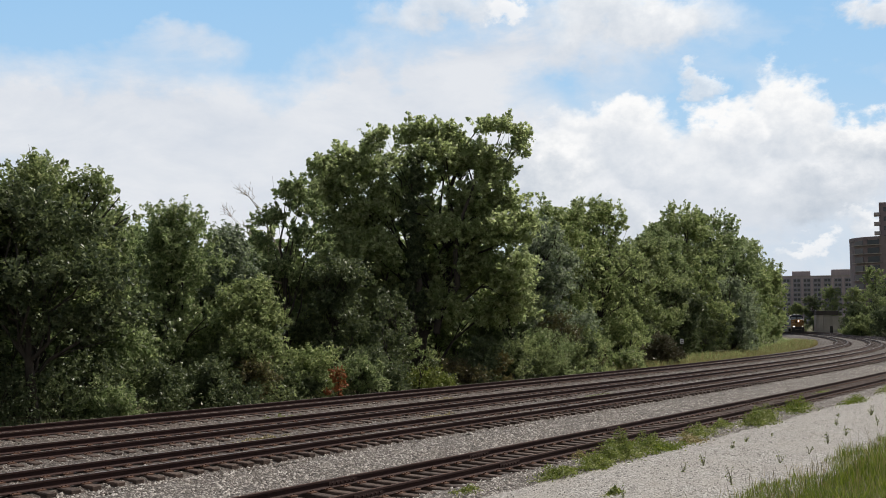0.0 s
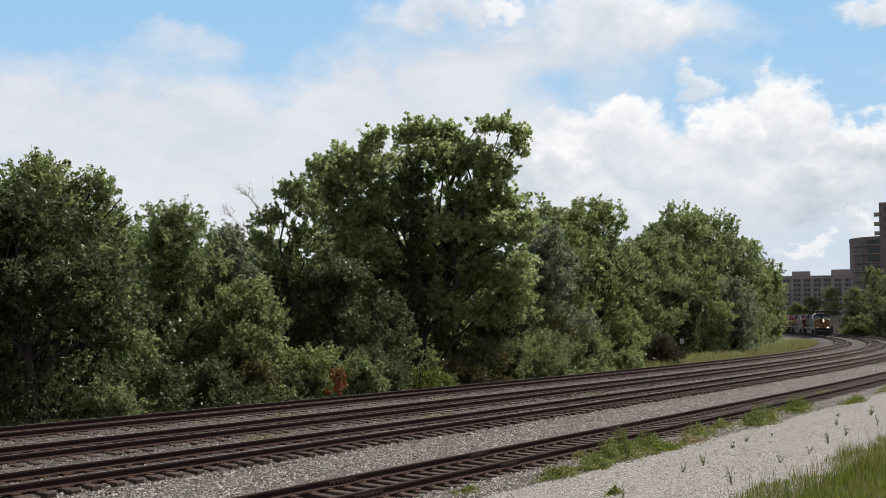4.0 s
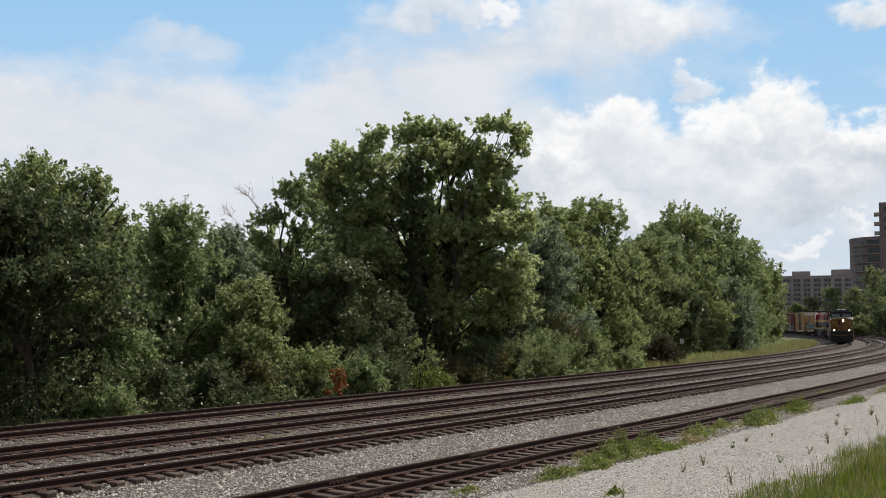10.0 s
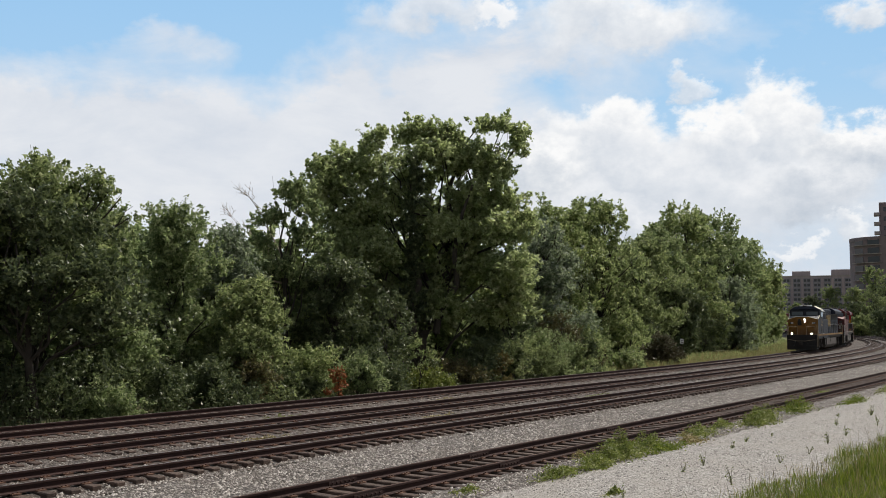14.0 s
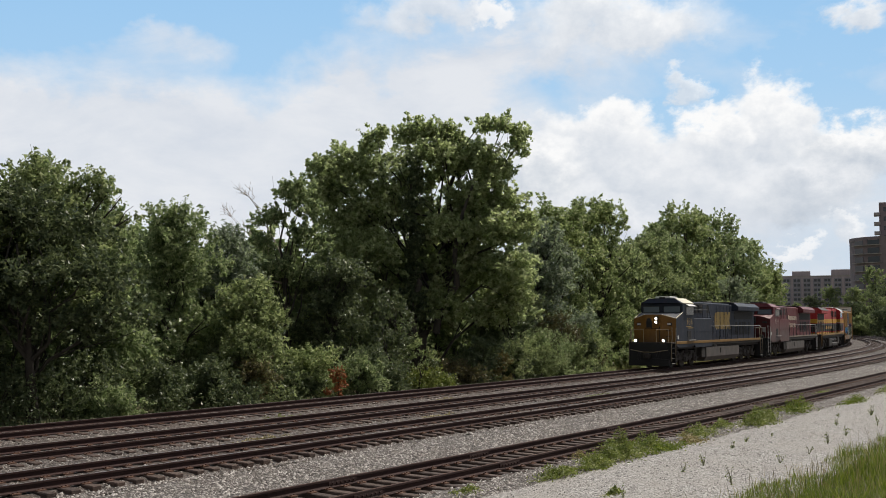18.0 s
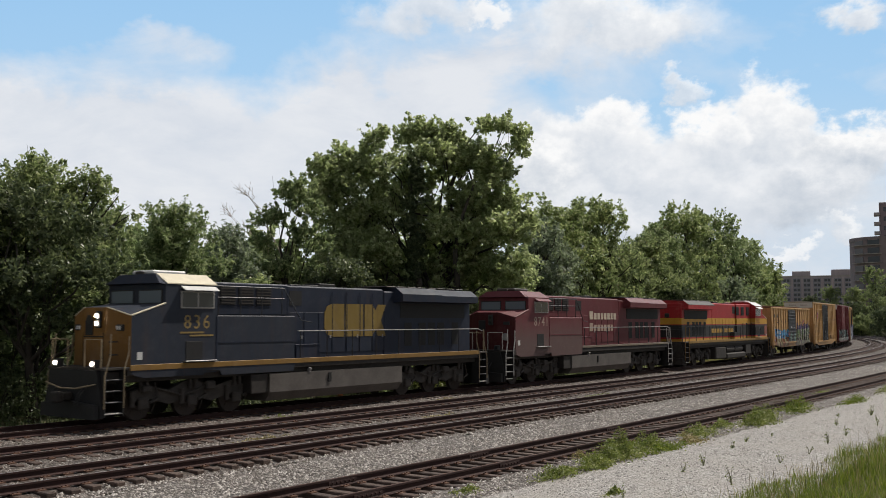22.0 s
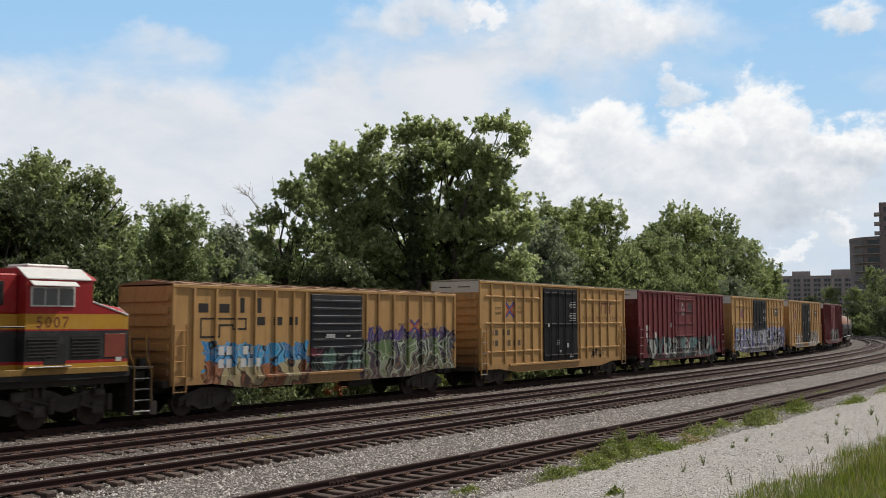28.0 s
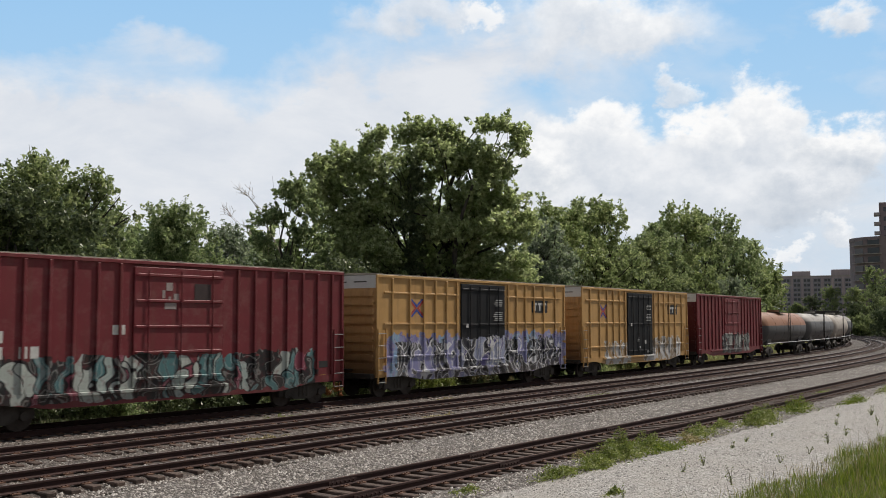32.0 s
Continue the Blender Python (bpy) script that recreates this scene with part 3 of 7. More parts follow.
def stones(name, label, n, lat, spread, size, z_of, tone, seed, stain, dark=0.0):
    """Loose stones lying on a bed."""
    rng = np.random.default_rng(seed)
    s = -30 + spread * rng.random(n) ** 1.8
    lat = rng.uniform(*lat, n)
    keep = np.ones(n, bool)
    for tl, _ in TRACKS:
        keep &= np.abs(np.abs(lat - tl) - 0.755) > 0.12
    s, lat = s[keep], lat[keep]
    n = len(s)
    z = np.interp(lat, [p[0] for p in z_of[::-1]], [p[1] for p in z_of[::-1]])
    size = rng.uniform(*size, n)
    base = np.array([(0.9, 0.75, 0), (-0.9, 0.75, 0), (-0.9, -0.75, 0), (0.9, -0.75, 0), (0.5, 0, 1), (-0.5, 0, 1)], float)
    tri = np.array([(0, 1, 5), (0, 5, 4), (2, 3, 4), (2, 4, 5), (3, 0, 4), (1, 2, 5)])
    v = base[None] * rng.uniform(0.6, 1.25, (n, 6, 3)) + rng.normal(0, 0.2, (n, 6, 3))
    a = rng.uniform(0, 6.283, n)
    ca, sa = np.cos(a)[:, None], np.sin(a)[:, None]
    v = np.stack([v[..., 0] * ca - v[..., 1] * sa, v[..., 0] * sa + v[..., 1] * ca, v[..., 2] * 0.8], -1) * size[:, None, None]
    v += at_np(s, lat, z - size * 0.1)[:, None]
    f = (np.arange(n)[:, None, None] * 6 + tri[None]).reshape(-1, 3)
    m = Nodes(name)
    rnd = m.add("NewGeometry").outputs["Random Per Island"]
    col = m.ramp(rnd, [(p, tuple(max(q, dark) * tone for q in c)) for p, c in ((0.0, (0.08, 0.072, 0.066)), (0.4, (0.22, 0.203, 0.188)), (0.8, (0.42, 0.395, 0.37)), (1.0, (0.58, 0.55, 0.52)))])
    col = m.mix(m.ramp(m.noise(0.4, 3), [(0.45, stain * 0.3), (0.7, stain)]), col, (0.15, 0.095, 0.065))
    ob = new(name, mesh_np(name, v.reshape(-1, 3), f, m.set(col, 0.9)))
    tagged(ob, label, "stones", kind="stuff")


stones("ballast_stones", "loose angular pale grey ballast stones", 58000, (-16.2, -9.7), 75, (0.016, 0.040), BED, 0.86, 11, 0.15)
stones("stained_ballast_stones", "loose rust-stained ballast stones between rails", 40000, (-9.7, 3.0), 100, (0.018, 0.042), BED, 0.66, 12, 0.4)
stones("road_pebbles", "pale loose pebbles on the gravel road", 32000, (-20.6, -15.6), 46, (0.009, 0.024), ROAD_P, 0.82, 13, 0.05, 0.10)


# ---- plants ----
def leaf_mesh(centres, outward, size, rng, material, name, narrow=0.55, hang=0.0):
    """Pointed leaves at the given places, each turned its own way."""
    n = len(centres)
    nrm = outward * 0.45 + rng.normal(0, 0.7, (n, 3)) + np.array([0, 0, 0.3])
    nrm /= np.linalg.norm(nrm, axis=1, keepdims=True) + 1e-9
    d = outward * 0.6 + rng.normal(0, 0.9, (n, 3)) + np.array([0, 0, -hang])
    d -= nrm * (d * nrm).sum(1, keepdims=True)
    d /= np.linalg.norm(d, axis=1, keepdims=True) + 1e-9
    w = np.cross(nrm, d)
    L = size * rng.uniform(0.6, 1.35, (n, 1))
    W = L * narrow * rng.uniform(0.8, 1.2, (n, 1))
    tip = centres + d * L * 0.6
    b, e = centres - d * L * 0.4 + w * W * 0.6, centres - d * L * 0.4 - w * W * 0.6
    v = np.stack([tip, b, e], 1).reshape(-1, 3)
    return mesh_np(name, v, np.arange(3 * n).reshape(-1, 3), material)


def crown_points(lobes, n, rng, clump=0.45, inner=0.55, full=0.0):
    """Leaf places on twigs. Each ellipsoid lobe (x, y, z, rx, ry, rz) is a bough that carries several puffs,
    each puff is covered with twigs that point outwards and taper, and gaps are left between them."""
    puffs = []
    for q in lobes:
        q = np.array(q, float)
        m = int(np.clip(4 + 4.0 * q[3], 3, 13))
        for _ in range(m):
            d = rng.normal(0, 1, 3)
            d[2] = abs(d[2]) * 1.0 - 0.55
            d /= np.linalg.norm(d)
            k = rng.uniform(0.32, 0.58)
            puffs.append(np.concatenate([q[:3] + d * q[3:] * rng.uniform(0.45, 0.82), q[3:] * k * np.array([1.05, 1.05, 0.85])]))
        puffs.append(np.concatenate([q[:3], q[3:] * 0.6]))
    lob = np.array(puffs)
    wt = (lob[:, 3] * lob[:, 4] * lob[:, 5]) ** 0.62
    per = 26
    k = max(8, int(n * 1.6) // per)
    which = rng.choice(len(lob), k, p=wt / wt.sum())
    d = rng.normal(0, 1, (k, 3))
    d /= np.linalg.norm(d, axis=1, keepdims=True)
    d[:, 2] = np.where(d[:, 2] < -0.55, -d[:, 2], d[:, 2])
    c = lob[which, :3] + d * (0.35 + 0.6 * rng.random((k, 1)) ** 0.6) * lob[which, 3:]
    freq = 1.1 / max(0.3, float(np.mean(lob[:, 3])) * 2)
    shift = rng.uniform(0, 90)
    gap = np.array([noise.noise((p[0] * freq + shift, p[1] * freq, p[2] * freq * 1.4)) for p in c])
    keep = gap > -0.16 - full
    c, d, k = c[keep], d[keep], int(keep.sum())
    axis = d * 0.9 + rng.normal(0, 0.38, (k, 3)) + np.array([0, 0, 0.32])
    axis /= np.linalg.norm(axis, axis=1, keepdims=True)
    reach = clump * rng.uniform(0.5, 1.5, (k, 1, 1)) * 1.75
    along = rng.random((k, per, 1)) ** 0.8
    off = rng.normal(0, 1, (k, per, 3))
    off -= axis[:, None] * (off * axis[:, None]).sum(2, keepdims=True)
    off /= np.linalg.norm(off, axis=2, keepdims=True) + 1e-9
    side = off * reach * (0.34 - 0.26 * along) * rng.random((k, per, 1)) ** 0.5
    pts = (c[:, None] + axis[:, None] * reach * (along - 0.25) + side).reshape(-1, 3)
    out = (axis[:, None] * 0.6 + off * 0.5).reshape(-1, 3)
    return pts, out


def limb_path(a, b, rng, sag=0.12, n=5):
    a, b = Vector(a), Vector(b)
    pts = []
    for i in range(n):
        t = i / (n - 1)
        p = a.lerp(b, t)
        if 0 < i < n - 1:
            p += Vector((rng.normal(0, 1), rng.normal(0, 1), rng.normal(0.3, 1))) * (b - a).length * sag * 0.4
        pts.append(p)
    return pts


SWAYING = []                                    # (tree, degrees, phase)


def tree(name, label, s, lat, h, lobes, n, leaf, size=0.17, trunk=0.2, seed=0, clump=0.45, narrow=0.6, hang=0.0, dead=0, inner=0.5, group="trees along the tracks", lean=0.0, spot=None, full=0.0, swell=True, sway=0.0):
    """A tree at (s, lat): trunk, limbs into each lobe and a crown of leaves. Lobes lie in metres round the foot,
    x to the right as seen across the tracks, y away."""
    rng = np.random.default_rng(seed + 100)
    z0 = float(np.interp(lat, GROUND_LAT, GROUND_Z)) - 0.1
    root = empty(name, label, "tree" if h > 4 else "bush", group)
    root.matrix_basis = Matrix.Translation(spot or at(s, lat, z0))
    lobes = lobes if not swell else [(x * 1.03, y, z * 1.03, a * 1.12, b * 1.12, c * 1.1) for x, y, z, a, b, c in lobes]
    b = B()
    top = max(lobes, key=lambda q: q[2])
    stem = limb_path((0, 0, 0), (top[0] * 0.7 + lean, top[1] * 0.7, top[2] * 0.9), rng, 0.05, 7)
    b.tube(stem, [trunk * (1.25 if i == 0 else 1 - 0.8 * i / 6) for i in range(7)], 8)
    for q in lobes:
        if q[3] < 0.3 or q[3] < 0.08 * h * 0.5 or (not swell and q[1] > 0.55):
            continue
        t = min(0.85, max(0.12, q[2] / h * 0.62))
        a = stem[min(5, int(t * 6))]
        tip = Vector(q[:3]) + Vector((0, 0, q[5] * 0.5))
        r = trunk * (0.42 if swell else 0.3) * (1 - 0.5 * t)
        path = limb_path(a, tip, rng)
        b.tube(path, [r * (1 - 0.17 * i) for i in range(5)], 5, False)
        for _ in range(2):
            e = Vector(q[:3]) + Vector((rng.normal(0, 0.5) * q[3], rng.normal(0, 0.5) * q[4], rng.normal(0.2, 0.5) * q[5]))
            b.tube(limb_path(path[rng.integers(1, 4)], e, rng, 0.1, 4), [r * 0.45, r * 0.35, r * 0.22, r * 0.1], 4, False)
    b.smooth = True
    part("trunk", b, BARK, root)
    pts, out = crown_points(lobes, n, rng, clump, inner, full)
    keep = pts[:, 2] > 0.05
    part("crown", leaf_mesh(pts[keep], out[keep], size, rng, LEAF[leaf], "crown", narrow, hang), None, root)
    for i in range(dead):
        b = B()
        tip = Vector((-2.2 - 0.9 * i, rng.uniform(-0.4, 0.4), h * (0.92 - 0.1 * i)))
        path = limb_path((-0.2, 0, h * (0.62 - 0.06 * i)), tip, rng, 0.16, 7)
        b.tube(path, [0.06, 0.05, 0.04, 0.032, 0.024, 0.017, 0.009], 5)
        for j in range(22):
            q = path[rng.integers(2, 7)]
            e = q + Vector((rng.uniform(-1.0, 0.3), rng.uniform(-0.3, 0.3), rng.uniform(-0.15, 0.85)))
            m = q.lerp(e, 0.55) + Vector((0, 0, 0.09))
            b.tube([q, m, e], [0.017, 0.012, 0.007], 4)
            b.tube([m, m + Vector((rng.uniform(-0.5, 0.1), 0, rng.uniform(0.1, 0.5)))], [0.011, 0.006], 4)
        part("dead_branch", b, DEADWOOD, root, "bare bleached dead branch")
    if sway:
        SWAYING.append((root, sway, seed))
    return root


def heap(w, h, count, seed, low=0.12, flat=0.75):
    """Lobes of a full crown of width w and height h that keeps leaves down to the fraction low of its height."""
    rng = np.random.default_rng(seed)
    out = []
    for i in range(count):
        t = (i + 0.5) / count
        z = h * (low + (0.9 - low) * t)
        reach = w * 0.5 * (math.sin(math.pi * min(1, 0.28 + 0.72 * t)) ** 0.6) * flat
        a = i * 2.4 + rng.uniform(-0.4, 0.4)
        r = w * rng.uniform(0.12, 0.26)
        k = rng.uniform(0.2, 1.15)
        out.append((math.cos(a) * reach * k, math.sin(a) * reach * k * 0.8, min(z, h - r * 0.8), r, r, r * rng.uniform(0.7, 1.0)))
    # uneven shoots standing out of the outline
    for i in range(count // 2):
        x = rng.uniform(-0.42, 0.42) * w
        z = h * (0.99 - 0.9 * (x / w) ** 2 * 1.6) + rng.uniform(-0.05, 0.03) * h
        out.append((x, rng.uniform(-0.2, 0.2) * w, z - 0.08 * h, 0.055 * w, 0.055 * w, 0.10 * h))
    return out


def build_woods():
    # the tall tree and its neighbours
    # boughs as (x, height, reach): the broken top edge, the middle, the skirts; a gap in front of the ivy-clad trunk
    top = ((-5.9, 12.9, 1.2), (-4.3, 13.9, 1.2), (-2.5, 14.9, 1.1), (-0.7, 15.8, 1.1), (1.2, 15.5, 1.2), (2.7, 15.3, 0.9), (4.2, 16.2, 0.8), (5.6, 16.2, 0.75), (6.5, 15.6, 0.8), (6.6, 14.7, 0.7))
    middle = ((-6.2, 11.4, 1.3), (-4.3, 12.2, 1.6), (-2.3, 13.2, 1.5), (1.7, 13.8, 1.5), (3.4, 13.7, 1.4), (5.0, 12.8, 1.3), (5.7, 11.3, 1.3), (3.4, 11.2, 1.6), (-2.6, 10.6, 1.6), (-4.9, 9.6, 1.6))
    skirt = ((2.0, 9.2, 1.4), (4.6, 9.0, 1.7), (6.2, 9.4, 1.3), (-2.9, 7.8, 1.7), (-5.4, 7.4, 1.7), (2.9, 6.9, 1.8), (5.6, 6.4, 1.9), (-1.6, 5.2, 1.6), (2.0, 4.4, 1.8), (5.4, 4.0, 1.7), (-4.6, 4.8, 1.6))
    place = np.random.default_rng(70)
    tall = [(x, float(place.uniform(-0.8, 0.8)) + dy, z, r * 1.12, r * 1.1, r * 1.12) for row, dy in ((top, 0.0), (middle, -0.4), (skirt, -1.3)) for x, z, r in row]
    tall += [(0.0, 2.0, 7.5, 4.5, 1.4, 3.2), (3.6, 2.0, 6.0, 4.0, 1.4, 3.0), (-3.6, 2.0, 5.6, 4.0, 1.4, 3.0), (0.2, 0.9, 12.6, 1.8, 0.8, 1.8), (0.2, 0.6, 10.4, 1.8, 0.9, 1.6), (-3.4, 1.0, 9.8, 2.2, 0.9, 1.6), (3.6, 1.0, 10.0, 2.2, 0.9, 1.6), (-1.8, 1.0, 11.6, 1.5, 0.8, 1.2), (0.3, 0.6, 14.4, 1.3, 0.9, 1.0)]
    big = tree("broadleaf_tree", "tall spreading cottonwood with dark ivy-clad trunk above the shrubs", 12.6, 11, 16.8, tall, 116000, "tall", 0.20, 0.42, 1, 0.46, 0.8, full=0.3, swell=False, sway=0.3)
    rng = np.random.default_rng(77)
    ivy, out = crown_points([(-0.2 + 0.15 * math.sin(i * 1.3), -2.3, 13.6 - 0.95 * i, 0.5 + 0.04 * i, 0.5, 0.8) for i in range(11)], 9000, rng, 0.26, 0.3, 0.5)
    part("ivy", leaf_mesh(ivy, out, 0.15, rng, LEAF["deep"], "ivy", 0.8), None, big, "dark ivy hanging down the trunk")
    b = B()
    for x0, x1 in ((-0.2, -0.4), (1.2, 3.6)):
        b.tube(limb_path((x0, -2.0, 3.0), (x1, -2.2, 12.5), rng, 0.05, 7), [0.24, 0.22, 0.2, 0.17, 0.13, 0.1, 0.06], 7)
    part("limb", b, BARK, big)
    # row by row: (name, label, s, lat, height, width, lobes, leaves, kind of leaf, leaf size, seed, low)
    rows = [
        ("broadleaf_tree", "dense dark green tree with pointed top shoots", -19.4, 9, 9.6, 5.6, 16, 20000, "dark", 0.16, 2, 0.4),
        ("broadleaf_tree", "dense dark green tree with pointed top shoots", -15.4, 9, 9.5, 6.6, 30, 44000, "dark", 0.16, 3, 0.4),
        ("broadleaf_tree", "green tree with drooping compound leaves", -12.5, 9, 8.4, 4.2, 18, 19000, "mid", 0.16, 4, 0.1),
        ("broadleaf_tree", "grey-green rounded tree behind shrubs", -7.9, 10, 9.0, 5.4, 16, 22000, "mid", 0.15, 5, 0.12),
        ("broadleaf_tree", "small grey-green tree in the thicket", -3.6, 11, 8.4, 4.2, 12, 12000, "silver", 0.14, 6, 0.12),
        ("broadleaf_tree", "bushy green tree in the thicket", -5.2, 7.5, 5.6, 4.4, 12, 14000, "dark", 0.16, 7, 0.1),
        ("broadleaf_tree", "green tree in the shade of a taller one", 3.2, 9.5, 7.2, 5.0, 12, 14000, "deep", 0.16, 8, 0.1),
        ("broadleaf_tree", "silvery willow-like tree with soft crown", 25.5, 9.5, 11.0, 7.2, 18, 24000, "silver", 0.17, 9, 0.1),
        ("broadleaf_tree", "green tree with an airy top", 33.0, 12, 13.4, 7.4, 22, 22000, "light", 0.2, 10, 0.12),
        ("broadleaf_tree", "light green tree with tall top shoots", 40.5, 11, 14.2, 7.6, 24, 24000, "light", 0.2, 11, 0.1),
        ("broadleaf_tree", "green tree with a rounded crown", 52.0, 12, 11.8, 7.6, 22, 21000, "dark", 0.2, 12, 0.1),
        ("broadleaf_tree", "tall light green tree with a full crown", 68.0, 12.5, 16.2, 10.0, 26, 26000, "light", 0.23, 13, 0.1),
        ("broadleaf_tree", "tall light green tree with a full crown", 77.5, 12, 17.0, 10.0, 24, 22000, "mid", 0.23, 14, 0.1),
        ("broadleaf_tree", "silver-grey leaved tree beside the grass verge", 73.0, 8.5, 8.6, 7.2, 14, 14000, "silver", 0.2, 15, 0.06),
        ("broadleaf_tree", "green tree at the bend of the line", 97.0, 13, 15.4, 10, 20, 18000, "mid", 0.26, 16, 0.08),
        ("broadleaf_tree", "light green tree at the bend of the line", 113.0, 13.4, 15.6, 9.0, 20, 17000, "light", 0.27, 23, 0.06),
        ("broadleaf_tree", "light green tree at the bend of the line", 126.0, 12.6, 13.8, 8.0, 18, 16000, "light", 0.28, 17, 0.06),
        ("broadleaf_tree", "light green tree at the bend of the line", 146.0, 21.0, 14.5, 9.0, 12, 10000, "mid", 0.3, 18, 0.06),
        ("broadleaf_tree", "light green tree at the bend of the line", 130.0, 10.6, 13.4, 6.4, 18, 14000, "light", 0.27, 27, 0.04),
        ("broadleaf_tree", "green tree with tall top shoots", 59.0, 13.0, 13.8, 7.0, 22, 17000, "mid", 0.21, 28, 0.1),
        ("broadleaf_tree", "light green tree with tall top shoots", 36.5, 11.6, 13.6, 5.4, 18, 14000, "light", 0.19, 29, 0.1),
        ("broadleaf_tree", "grey-green tree in the row behind the verge", 46.0, 11.6, 11.0, 7.4, 18, 16000, "dark", 0.19, 24, 0.16),
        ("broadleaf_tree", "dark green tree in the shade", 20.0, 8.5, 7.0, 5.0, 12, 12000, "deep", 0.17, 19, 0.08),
        ("broadleaf_tree", "green tree over the verge", 58.0, 10.4, 7.4, 6.0, 12, 11000, "deep", 0.2, 20, 0.06),
        ("broadleaf_tree", "green tree over the verge", 90.0, 12, 8.0, 6.6, 12, 10000, "deep", 0.24, 21, 0.05),
        ("broadleaf_tree", "green tree over the verge", 110.0, 13.5, 8.4, 6.6, 12, 9000, "dark", 0.26, 22, 0.05),
    ]
    for name, label, s, lat, h, w, k, n, leaf, size, seed, low in rows:
        crown = heap(w, h, k, seed, low)
        if seed == 3:
            crown += [(x, 0.2, z - 1.15, 0.42, 0.4, 0.62) for x, z in ((-1.9, 10.1), (-1.2, 10.4), (-0.5, 10.8), (0.25, 10.7), (0.9, 10.1), (1.5, 9.9), (2.1, 10.2), (2.6, 9.6), (3.1, 9.4), (3.5, 8.6), (-2.8, 9.6))]
        tree(name, label, s, lat, h, crown, int(n * 1.45), leaf, size * 1.08, 0.1 + h * 0.012, seed, 0.36 + size * 0.6, 0.55, 0.3, sway=0.6 if seed in (2, 3, 4) else 0.2)
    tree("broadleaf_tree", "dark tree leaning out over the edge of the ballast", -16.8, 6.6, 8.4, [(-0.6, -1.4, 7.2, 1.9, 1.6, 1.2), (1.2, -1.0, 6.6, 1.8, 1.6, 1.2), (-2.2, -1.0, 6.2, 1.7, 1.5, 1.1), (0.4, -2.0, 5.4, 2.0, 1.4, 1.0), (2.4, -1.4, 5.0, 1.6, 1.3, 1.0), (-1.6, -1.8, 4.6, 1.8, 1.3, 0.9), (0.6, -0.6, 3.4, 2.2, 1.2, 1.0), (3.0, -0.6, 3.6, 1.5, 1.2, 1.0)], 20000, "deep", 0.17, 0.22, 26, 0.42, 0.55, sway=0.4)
    slim = [(0.0, 0, 10.6, 0.9, 0.9, 1.0), (0.9, 0, 9.6, 0.9, 0.9, 0.9), (-0.9, 0, 9.2, 0.9, 0.8, 0.9), (-1.3, 0, 7.8, 0.8, 0.8, 0.8), (0.6, 0, 8.2, 1.0, 1.0, 0.9), (1.6, 0, 7.6, 0.9, 0.9, 0.9),
            (-0.4, 0, 6.4, 1.2, 1.0, 0.9), (1.2, 0, 6.0, 1.2, 1.0, 1.0)]
    tree("broadleaf_tree", "slender tree with a thin crown and bare dead branches", 1.6, 12, 11.7, slim, 11000, "mid", 0.17, 0.17, 30, 0.34, 0.7, dead=3, inner=0.3)
